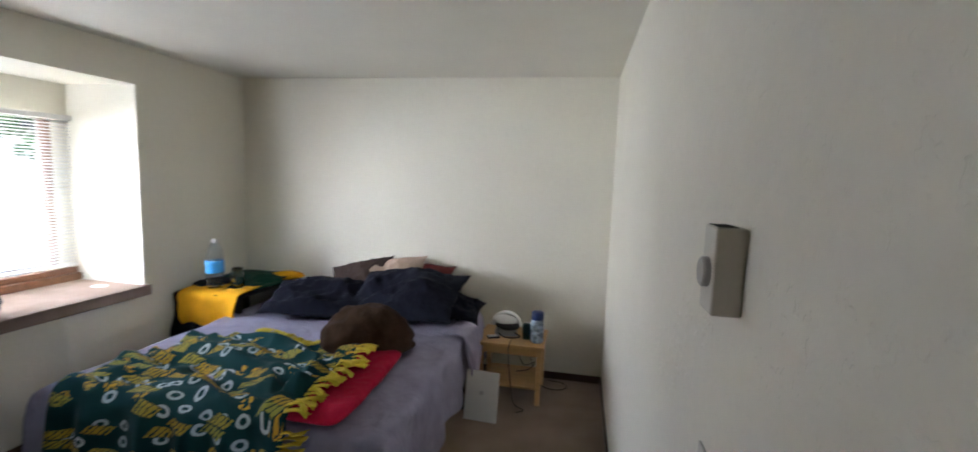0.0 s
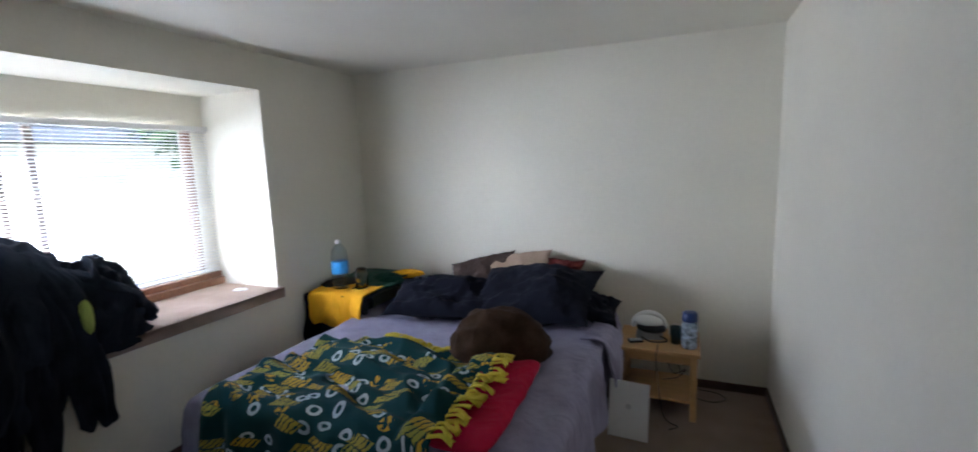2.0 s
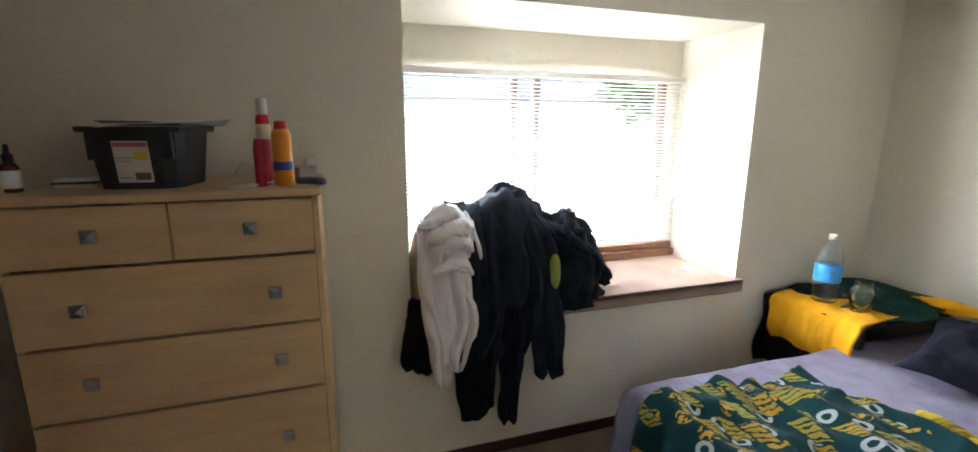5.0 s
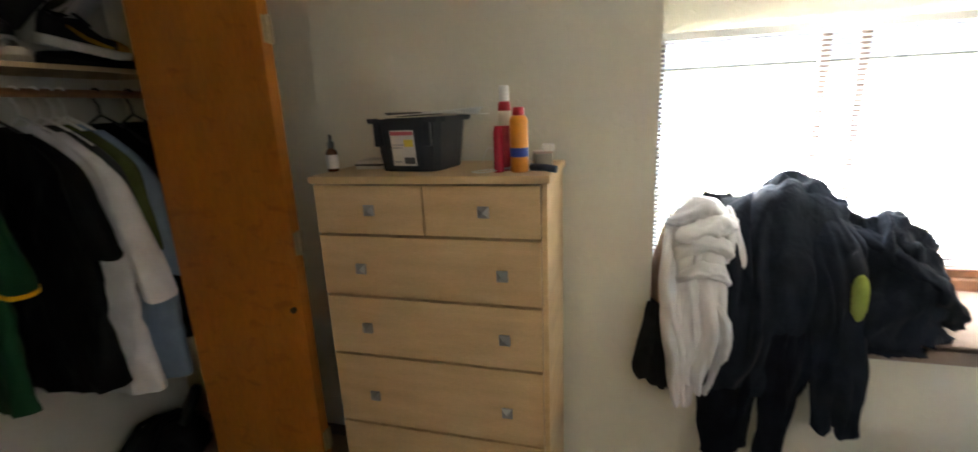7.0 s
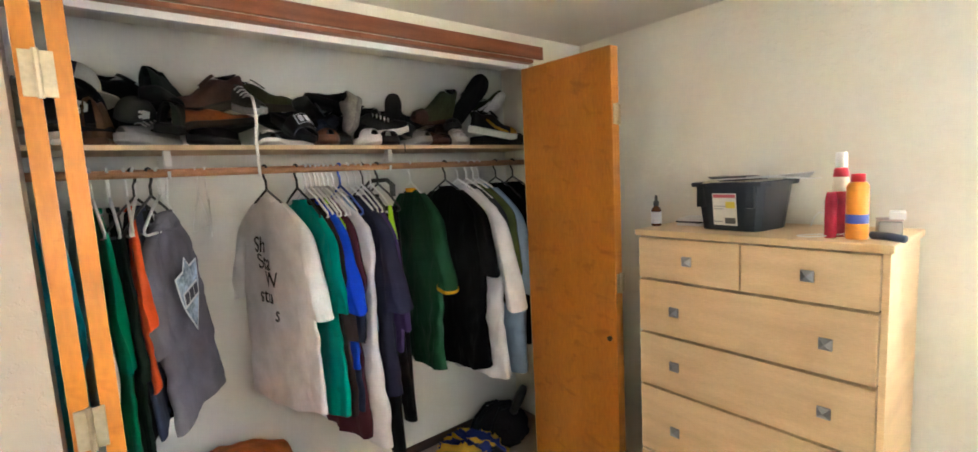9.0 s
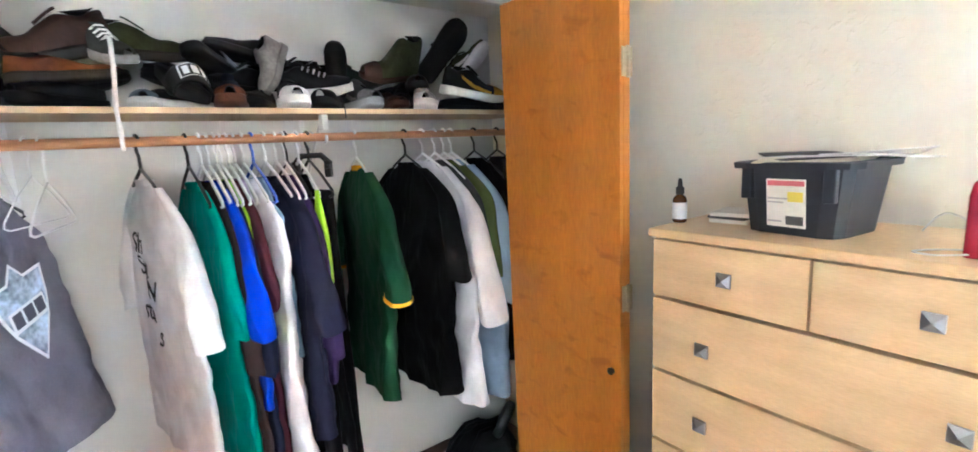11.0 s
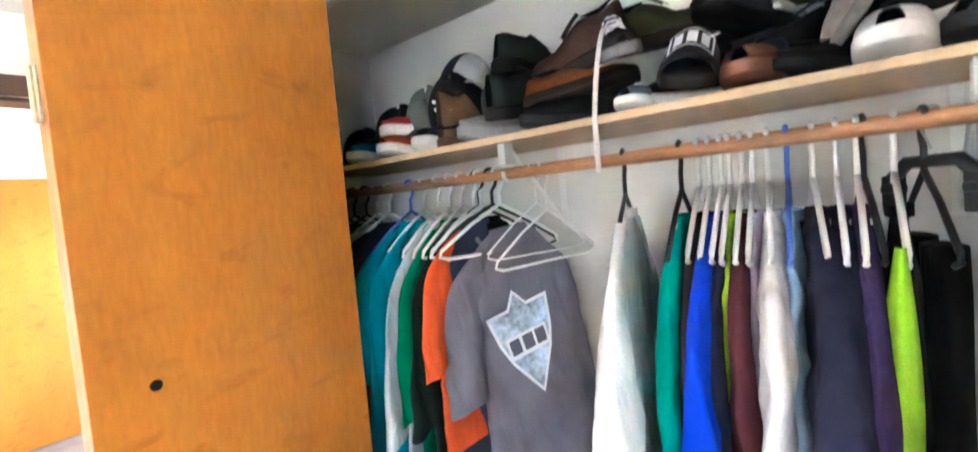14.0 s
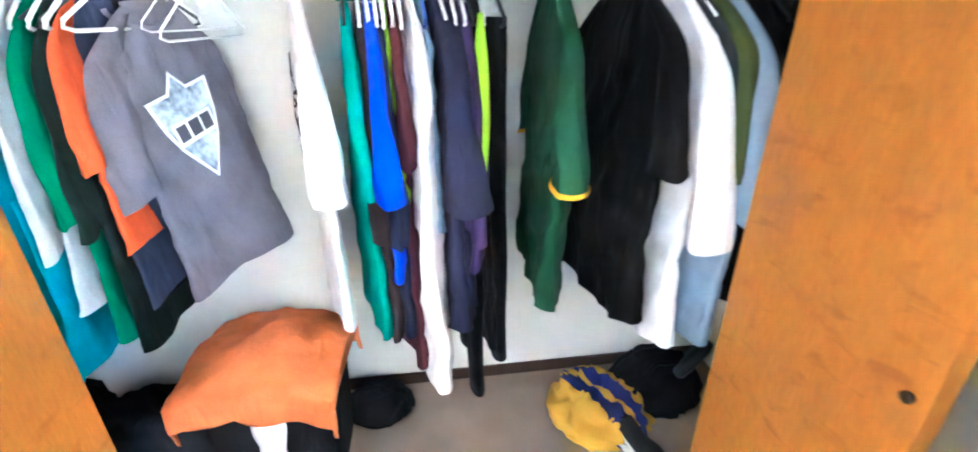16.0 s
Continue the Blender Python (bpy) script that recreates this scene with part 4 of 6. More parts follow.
_pr = [(0.0, 0.0), (0.045, 0.0), (0.052, 0.012), (0.052, 0.024), (0.049, 0.030), (0.052, 0.036), (0.052, 0.048), (0.049, 0.054), (0.052, 0.060), (0.052, 0.074), (0.049, 0.080), (0.053, 0.088), (0.053, 0.17), (0.050, 0.18), (0.052, 0.20), (0.045, 0.235), (0.022, 0.275), (0.016, 0.28), (0.016, 0.295)]
part("body", lathe(_pr + [(max(0.0, a - 0.0018), b + (0.002 if b < 0.001 else 0.0)) for a, b in reversed(_pr)], 24), CLEAR, _wb, smooth=True)
part("label", lathe([(0.0538, 0.095), (0.0545, 0.097), (0.0545, 0.170), (0.0538, 0.172)], 24), mat("blue_bottle_label", (0.06, 0.34, 0.78), 0.35, 0.2, 20, 50, 0), _wb, "blue wrap label", smooth=True)
part("cap", lathe([(0.0175, 0.284), (0.0175, 0.302), (0.015, 0.305), (0, 0.305)], 16), WHITEP, _wb)
_wb.scale = (1.18, 1.18, 1.22)
_jr = thing("glass_jar", "small clear glass jar without a lid", "jar", (-1.315, 3.91, 0.728))
_jr.scale = (1.25, 1.25, 1.25)
part("body", lathe([(0.0, 0.0), (0.036, 0.0), (0.04, 0.008), (0.04, 0.085), (0.03, 0.105), (0.031, 0.125), (0.028, 0.125), (0.027, 0.105), (0.036, 0.083), (0.036, 0.01), (0.0, 0.008)], 22), CLEAR, _jr, smooth=True)

# ---- wall fittings ----
_th = thing("thermostat", "beige wall thermostat with a round dial", "thermostat", (XE, 1.587, 1.482))
BEIGE = mat("beige_plastic", (0.60, 0.57, 0.48), 0.45, 0.04, bump=0.02)
part("cover", B(-0.045, 0.0, -0.034, 0.034, -0.018, 0.118, bevel=0.005, seg=3), BEIGE, _th)
part("dial", lathe([(0.024, 0), (0.024, 0.008), (0.021, 0.011), (0.0, 0.011)], 22), mat("grey_dial", (0.30, 0.28, 0.25), 0.4, 0.05), _th, "round grey dial", smooth=False).matrix_basis = pose(-0.045, 0.0, 0.045, 0, -90, 0)
# vent slots are dark strips on the cover, their shade painted in
for i in range(9):
    part("vent", B(-0.041, -0.012, -0.028 + i * 0.007, -0.027 + i * 0.007, 0.117, 0.1188), plain("vent_shade", (0.05, 0.05, 0.045), 0.8), _th)
_sw = thing("light_switch", "ivory wall plate with a toggle switch", "light switch", (XE, 1.66, 1.13))
part("plate", B(-0.006, 0.0, -0.036, 0.036, -0.058, 0.058, bevel=0.003), BEIGE, _sw)
part("toggle", B(-0.017, -0.006, -0.005, 0.005, -0.008, 0.012, bevel=0.002), BEIGE, _sw)

# ---- clothes on the window sill ----
WHITEC = cloth("white_cotton", (0.83, 0.82, 0.84), 0.05)
JACKET = cloth("black_jacket", (0.020, 0.025, 0.036), 0.3)
NAVYC = cloth("navy_black", (0.012, 0.014, 0.022), 0.3)


def laid(name, parent, m, line, wd, cn, fo, am, sd, crown=0.0, label=""):
    return thicken(part(name, draped(line, wd, cn, fo, am, sd, crown=crown), m, parent, label, smooth=True), 0.014)


_wh = thing("white_hoodie", "white hooded sweatshirt hanging over the window sill", "sweatshirt", (0, -0.01, 0.045), group="clothes on the window sill")
laid("body", _wh, WHITEC, [(-1.93, 1.12), (-1.83, 1.20), (-1.73, 1.10), (-1.675, 0.94), (-1.66, 0.78), (-1.665, 0.64), (-1.68, 0.53)], [0.20, 0.25, 0.27, 0.28, 0.27, 0.22, 0.13], [1.86, 1.85, 1.845, 1.845, 1.85, 1.845, 1.835], 6, 0.036, 3.7)
laid("sleeve", _wh, WHITEC, [(-1.80, 1.12), (-1.71, 1.03), (-1.655, 0.88), (-1.64, 0.72), (-1.65, 0.58), (-1.67, 0.44)], [0.10, 0.13, 0.14, 0.13, 0.10, 0.05], [1.77, 1.765, 1.765, 1.775, 1.785, 1.80], 3, 0.026, 8.2, label="hanging empty sleeve")


def roll(pts, r, seed):
    """A soft bunched fold along a line."""
    pts = [Vector(p) for p in pts]

    def f(u, v):
        p, q = spline(pts, v), spline(pts, min(1.0, v + 0.02)) - spline(pts, max(0.0, v - 0.02))
        a = q.cross(Vector((0.2, 0.3, 1.0))).normalized()
        c = q.cross(a).normalized()
        ang = 6.283 * u
        k = r * (0.35 + 0.65 * math.sin(math.pi * min(1.0, max(0.0, v))) ** 0.5) * (1 + 0.30 * nz(math.cos(ang), math.sin(ang), v * 5 + seed, 1.2) + 0.55 * (0.3 - abs(nz(math.cos(ang) * 1.6, math.sin(ang) * 1.6, v * 7 + seed))) + 0.15 * nz(math.cos(ang) * 3, math.sin(ang) * 3, v * 11 + seed))
        return p + k * (math.cos(ang) * a + 0.75 * math.sin(ang) * c)
    return grid(28, 36, f, closed=True, capped=True)


for _i, (_p, _q) in enumerate((
        ([(-1.86, 1.75, 1.06), (-1.80, 1.77, 1.17), (-1.80, 1.85, 1.22), (-1.82, 1.93, 1.15), (-1.80, 1.96, 1.05)], 0.058),
        ([(-1.74, 1.76, 1.02), (-1.70, 1.80, 1.10), (-1.70, 1.88, 1.11), (-1.73, 1.95, 1.05)], 0.042),
        ([(-1.72, 1.74, 1.12), (-1.71, 1.82, 1.15), (-1.74, 1.90, 1.17), (-1.78, 1.95, 1.18)], 0.045),
        ([(-1.68, 1.75, 0.97), (-1.655, 1.83, 1.02), (-1.675, 1.90, 1.00), (-1.70, 1.95, 0.94)], 0.034),
        ([(-1.66, 1.88, 0.90), (-1.645, 1.92, 0.82), (-1.655, 1.93, 0.72), (-1.67, 1.92, 0.64)], 0.026))):
    part("hood" if _i < 3 else "bunched_fold", roll(_p, _q, _i * 3.1), WHITEC, _wh, smooth=True)
_jk = thing("black_jacket", "black jacket hanging over the window sill", "jacket", (0, -0.01, 0.045), group="clothes on the window sill")
laid("body", _jk, JACKET, [(-2.12, 1.13), (-2.0, 1.27), (-1.84, 1.24), (-1.70, 1.03), (-1.665, 0.80), (-1.67, 0.62), (-1.68, 0.52)], [0.40, 0.46, 0.46, 0.42, 0.36, 0.32, 0.30], [2.14, 2.15, 2.12, 2.09, 2.07, 2.06, 2.05], 4, 0.034, 5.1, 0.10)
laid("sleeve", _jk, JACKET, [(-1.86, 1.20), (-1.74, 1.10), (-1.68, 0.95), (-1.655, 0.75), (-1.66, 0.56), (-1.67, 0.41)], [0.14, 0.17, 0.17, 0.17, 0.17, 0.15], [2.26, 2.28, 2.29, 2.30, 2.315, 2.325], 2, 0.026, 9.4)
part("hood", blob(0.20, 0.21, 0.53, 0.18, 1.5, 4.1, 0.2, 90, 54), JACKET, _jk, smooth=True).matrix_basis = pose(-2.00, 2.21, 0.79)
_tr = thing("dark_trousers", "dark navy trousers hanging down below the sill", "trousers", (0, -0.01, 0.045), group="clothes on the window sill")
laid("leg", _tr, NAVYC, [(-1.76, 0.80), (-1.71, 0.79), (-1.685, 0.70), (-1.69, 0.52), (-1.70, 0.36), (-1.705, 0.22)], [0.24, 0.25, 0.22, 0.21, 0.19, 0.17], [1.95, 1.95, 1.95, 1.955, 1.96, 1.965], 2, 0.018, 7.7)
laid("leg", _tr, NAVYC, [(-1.76, 0.80), (-1.70, 0.79), (-1.675, 0.70), (-1.68, 0.50), (-1.69, 0.32), (-1.70, 0.17)], [0.18, 0.18, 0.15, 0.12, 0.10, 0.09], [2.15, 2.15, 2.14, 2.135, 2.13, 2.13], 2, 0.016, 2.2)
_bs = thing("black_shirt", "black shirt hanging over the edge of the sill", "shirt", (0, -0.01, 0.045), group="clothes on the window sill")
laid("body", _bs, BLACKC, [(-1.85, 0.82), (-1.74, 0.83), (-1.69, 0.78), (-1.685, 0.68), (-1.69, 0.58), (-1.70, 0.50)], [0.10, 0.11, 0.12, 0.13, 0.16, 0.12], [1.71, 1.71, 1.70, 1.69, 1.685, 1.70], 2, 0.014, 3.9)
_pj = thing("puffer_jacket", "bunched black padded jacket lying on the sill", "jacket", (-1.90, 2.45, 0.815), rz=20)
part("body", blob(0.23, 0.24, 0.40, 0.24, 2.2, 4.4, 0.2, 70, 40), JACKET, _pj, smooth=True)
part("sleeve", roll([(0.0, -0.12, 0.37), (0.12, -0.05, 0.30), (0.185, 0.05, 0.20), (0.19, 0.14, 0.10), (0.16, 0.19, 0.03)], 0.055, 4.4), JACKET, _pj, smooth=True)
for nm, lab, cat, bm, m, loc, rz in (
        ("dark_heap", "heap of dark navy clothing piled on the sill", "clothes", blob(0.18, 0.20, 0.44, 0.2, 2.8, 6.6, 0.2, 50, 30), NAVYC, (-2.0, 1.92, 0.83), 0),
        ("tan_cloth", "tan towel bundled at the end of the sill", "towel", blob(0.13, 0.075, 0.36, 0.12, 2, 7, 0.3), cloth("tan_towel", (0.55, 0.36, 0.24)), (-1.88, 1.735, 0.84), 0),
        ("lilac_shirt", "pale lilac shirt bunched behind the jacket", "shirt", blob(0.13, 0.12, 0.36, 0.25, 3, 5, 0.3), cloth("lilac", (0.42, 0.42, 0.52)), (-2.10, 2.52, 0.83), 0),
        ("green_cloth", "small green cloth bunched on the sill", "cloth", blob(0.06, 0.06, 0.10, 0.2, 3, 3, 0.3), cloth("jade", (0.02, 0.28, 0.16)), (-2.05, 2.60, 1.05), 0),
        ("orange_cloth", "small orange cloth bunched on the sill", "cloth", blob(0.07, 0.06, 0.24, 0.2, 3, 8, 0.3), cloth("salmon", (0.62, 0.20, 0.10)), (-2.12, 2.66, 0.82), 0),
        ("lime_glove", "lime green cloth poking out of the jacket", "cloth", blob(0.03, 0.024, 0.085, 0.25, 3, 5, 1.0), cloth("lime", (0.42, 0.50, 0.12)), (-1.665, 2.325, 0.985), 0),
        ("paper_scrap", "crumpled white tissue on the sill", "paper", blob(0.05, 0.03, 0.012, 0.3, 4, 3, 0.2, 20, 10), WHITEC, (-1.98, 3.40, 0.802), 30)):
    place(tagged(part(nm, bm, m, smooth=True), lab, cat), loc, 0, 0, rz)

# ---- on the chest of drawers ----
BINC = mat("navy_bin_plastic", (0.018, 0.024, 0.036), 0.45, 0.1, bump=0.02)
_bin = thing("storage_bin", "navy plastic storage bin with a paper label, filled with papers", "storage bin", (-1.53, 0.81, DT), rz=-8)


part("tub", tapered(0.23, 0.225, 0.265, 0.265, 0.0, 0.17, extra=((0.26, 0.26, 0.17), (0.22, 0.215, 0.01))), BINC, _bin)
part("rim", tapered(0.29, 0.305, 0.295, 0.31, 0.17, 0.185, extra=((0.29, 0.305, 0.187), (0.25, 0.255, 0.187), (0.25, 0.255, 0.17))), BINC, _bin)
for _y in (-0.10, 0.10):
    part("rib", B(0.118, 0.137, _y - 0.014, _y + 0.014, 0.09, 0.172, bevel=0.004), BINC, _bin)
_lb = part("label", B(0.0, 0.001, -0.048, 0.048, -0.062, 0.062), mat("label_paper", (0.72, 0.70, 0.64), 0.6, 0.05), _bin, "printed white paper label")
_lb.matrix_basis = pose(0.1265, 0.0, 0.083, 0, 5.9, 0)
for y0, y1, z0, z1, c in ((-0.045, 0.045, 0.045, 0.058, (0.55, 0.12, 0.15)), (-0.045, 0.01, 0.010, 0.014, (0.4, 0.4, 0.4)), (-0.045, -0.005, 0.0, 0.004, (0.4, 0.4, 0.4)), (0.0, 0.042, -0.055, -0.032, (0.1, 0.1, 0.1)), (-0.045, -0.01, -0.05, -0.046, (0.35, 0.35, 0.35)), (0.005, 0.042, 0.005, 0.03, (0.75, 0.62, 0.08))):
    part("print", B(0.001, 0.0016, y0, y1, z0, z1), plain("print_%d" % int(c[0] * 100 + c[2] * 10), c, 0.6), _lb)
for i, (x, y, w, d, z, rz, ry, c) in enumerate(((-0.02, 0.0, 0.30, 0.23, 0.176, 6, 2, (0.75, 0.70, 0.52)), (-0.03, 0.06, 0.22, 0.30, 0.181, -18, -2, (0.80, 0.79, 0.75)), (-0.06, 0.10, 0.16, 0.22, 0.187, 24, -5, (0.82, 0.82, 0.80)), (0.0, -0.03, 0.20, 0.16, 0.184, 40, 3, (0.05, 0.045, 0.04)))):
    pb = grid(8, 8, lambda u, v: ((u - 0.5) * w, (v - 0.5) * d, 0.006 * math.sin(u * 3 + i) * math.cos(v * 2.5)))
    ob = tagged(part("paper_sheet", pb, mat("paper_%d" % i, c, 0.7, 0.03), None, smooth=True), "loose sheet of paper lying on the storage bin", "paper", "papers in the bin")
    thicken(ob, 0.003)
    place(ob, (-1.53 + x, 0.81 + y, DT + z + 0.014), 0, ry, rz)
_dp = thing("dropper_bottle", "small amber dropper bottle with a white label", "bottle", (-1.44, 0.480, DT))
_dp.scale = (1.18, 1.18, 1.18)
AMBER = plain("amber_glass", (0.10, 0.035, 0.01), 0.1)
part("bottle", lathe([(0, 0), (0.0165, 0), (0.018, 0.004), (0.018, 0.06), (0.014, 0.068), (0.008, 0.073), (0.008, 0.08)], 20), AMBER, _dp, smooth=True)
part("label", lathe([(0.0184, 0.010), (0.0186, 0.011), (0.0186, 0.052), (0.0184, 0.053)], 20), mat("dropper_label", (0.78, 0.80, 0.82), 0.5, 0.05, 40), _dp, "white label", smooth=True)
part("dropper_cap", lathe([(0.010, 0.074), (0.0105, 0.075), (0.0105, 0.092), (0.006, 0.094), (0.0055, 0.108), (0.004, 0.115), (0, 0.116)], 16), BLACKP, _dp, "black rubber dropper", smooth=True)
for i, (h, c, rz) in enumerate(((0.0, (0.72, 0.70, 0.64), 4), (0.012, (0.05, 0.05, 0.055), -3), (0.020, (0.78, 0.77, 0.73), 7))):
    place(tagged(part("booklet", B(-0.07, 0.07, -0.055, 0.055, 0, 0.0115 if i != 1 else 0.0075, bevel=0.001), mat("booklet_%d" % i, c, 0.6, 0.05)), "thin booklet in a small stack", "booklet", "stacked booklets"), (-1.56, 0.60, DT + h), 0, 0, rz)
_sp = thing("spray_can", "red and white spray can with a white cap", "spray can", (-1.44, 1.15, DT))
REDP = plain("red_gloss", (0.50, 0.015, 0.03), 0.3)
part("can", lathe([(0, 0), (0.021, 0), (0.022, 0.004), (0.022, 0.145), (0.022, 0.148)], 22), mat("red_can", (0.55, 0.03, 0.06), 0.3, 0.25, 14, 40, 0), _sp, smooth=True)
part("band", lathe([(0.022, 0.149), (0.022, 0.185), (0.020, 0.195)], 22), mat("cream_band", (0.75, 0.70, 0.55), 0.35, 0.1, 20), _sp, "cream upper band", smooth=True)
part("collar", lathe([(0.021, 0.196), (0.022, 0.198), (0.019, 0.222), (0.015, 0.226)], 20), REDP, _sp, "red collar", smooth=True)
part("cap", lathe([(0.015, 0.227), (0.0165, 0.23), (0.0165, 0.272), (0.014, 0.276), (0, 0.276)], 20), WHITEP, _sp, smooth=True)
_rbt = thing("red_bottle", "slim red bottle standing by the spray can", "bottle", (-1.39, 1.138, DT))
part("bottle", lathe([(0, 0), (0.016, 0), (0.017, 0.006), (0.017, 0.12), (0.013, 0.145), (0.010, 0.15), (0, 0.15)], 20), mat("red_bottle", (0.48, 0.02, 0.05), 0.25, 0.15, 16, 40, 0), _rbt, smooth=True)
_ob = thing("lotion_bottle", "orange lotion bottle with a red cap and blue band", "bottle", (-1.40, 1.205, DT))
part("bottle", lathe([(0, 0), (0.028, 0), (0.030, 0.006), (0.030, 0.165), (0.024, 0.178), (0.019, 0.18)], 22), mat("orange_bottle", (0.80, 0.30, 0.02), 0.3, 0.08, 20, 40, 0), _ob, smooth=True)
part("band", lathe([(0.0302, 0.05), (0.0305, 0.051), (0.0305, 0.078), (0.0302, 0.079)], 22), mat("blue_band", (0.03, 0.06, 0.32), 0.35, 0.1), _ob, "dark blue band", smooth=True)
part("cap", lathe([(0.019, 0.18), (0.0195, 0.182), (0.0185, 0.205), (0, 0.207)], 18), REDP, _ob, "red cap", smooth=True)
_rz = thing("clear_box", "small clear plastic box with a red lid edge", "box", (-1.50, 1.265, DT), rz=20)
part("box", B(-0.03, 0.03, -0.03, 0.03, 0, 0.05, bevel=0.006, seg=3), plain("hazy_plastic", (0.75, 0.74, 0.72), 0.2, trans=0.6), _rz)
part("lid", B(-0.031, 0.031, -0.031, 0.031, 0.0505, 0.058, bevel=0.003), mat("lid_red", (0.55, 0.42, 0.38), 0.4), _rz)
_cl = thing("hair_clipper", "small blue and black grooming clipper", "clipper", (-1.385, 1.285, DT), rz=60)
part("body", tube([(-0.05, 0, 0.013), (0, 0, 0.015), (0.05, 0, 0.012)], 0.012, 10), plain("slate_blue", (0.05, 0.07, 0.13), 0.4), _cl, smooth=True)
place(tagged(part("white_box", B(-0.035, 0.035, -0.02, 0.02, 0, 0.022, bevel=0.002), WHITEP), "small white carton lying on the chest", "box"), (-1.50, 1.285, DT + 0.058), 0, 0, 10)
_wpts = [(-1.60, 1.02, DT + 0.01), (-1.52, 1.06, DT + 0.06), (-1.46, 1.10, DT + 0.07), (-1.42, 1.18, DT + 0.02), (-1.36, 1.10, DT + 0.004), (-1.37, 1.05, DT + 0.004), (-1.43, 1.12, DT + 0.005), (-1.40, 1.24, DT + 0.004)]
place(tagged(part("charging_cable", tube([spline(_wpts, t) for t in np.linspace(0, 1, 60)], 0.002, 6), WHITEP, smooth=True), "thin white charging cable lying loosely on the chest", "cable"))

# ---- closet fittings ----
RY, RZ = -0.59, 1.80
tagged(part("closet_shelf", B(XW + 0.002, CXE - 0.002, YB + 0.002, -0.55, 1.886, 1.906, bevel=0.002), SHELFWOOD), "long pale wooden closet shelf full of shoes and caps", "shelf")
tagged(part("closet_rod", tube([(XW + 0.003, RY, RZ), (CXE - 0.003, RY, RZ)], 0.0165, 16), RODWOOD, smooth=True), "round worn wooden closet rod", "rod")
for x in (0.240, -0.706):
    _bk = thing("shelf_bracket", "white painted shelf and rod bracket", "bracket", (x, 0, 0), group="closet brackets")
    part("wall_plate", B(-0.012, 0.012, YB + 0.001, YB + 0.008, 1.61, 1.885, bevel=0.002), WHITEP, _bk)
    part("arm", B(-0.012, 0.012, -0.61, -0.568, 1.825, 1.885, bevel=0.002), WHITEP, _bk)
    part("strut", tube([(0, YB + 0.008, 1.63), (0, -0.70, 1.80), (0, -0.60, 1.882)], 0.006, 8), WHITEP, _bk)
    part("cradle", tube([(0, RY - 0.02 * math.cos(a), RZ - 0.0195 * math.sin(a)) for a in np.linspace(-0.3, 3.4, 14)], 0.006, 8), WHITEP, _bk)


def hanger(x, m, label, rz=0.0, drop=0.085, width=0.2, r=0.0052, dx=0.0):
    h = thing("clothes_hanger", label, "hanger", (x, RY, RZ), rz=rz, group="clothes hangers")
    hook = [(0, -0.021 * math.cos(a) , 0.021 * math.sin(a)) for a in np.linspace(2.6, -0.5, 12)]
    hook += [(0, -0.012, -0.03), (0, 0.0, -0.045), (0, 0, -drop)]
    part("hook", tube(hook, r, 7), m, h, smooth=True)
    zs = -drop
    tri = [(dx, 0, zs), (dx, width * 0.5, zs - 0.05), (dx, width, zs - 0.115), (dx, width + 0.005, zs - 0.13), (dx, width - 0.02, zs - 0.138), (dx, 0, zs - 0.138), (dx, -width + 0.02, zs - 0.138), (dx, -width - 0.005, zs - 0.13), (dx, -width, zs - 0.115), (dx, -width * 0.5, zs - 0.05), (dx, 0, zs)]
    part("bar", tube(tri, r, 7), m, h, smooth=True)
    return h


SURFACE = {}


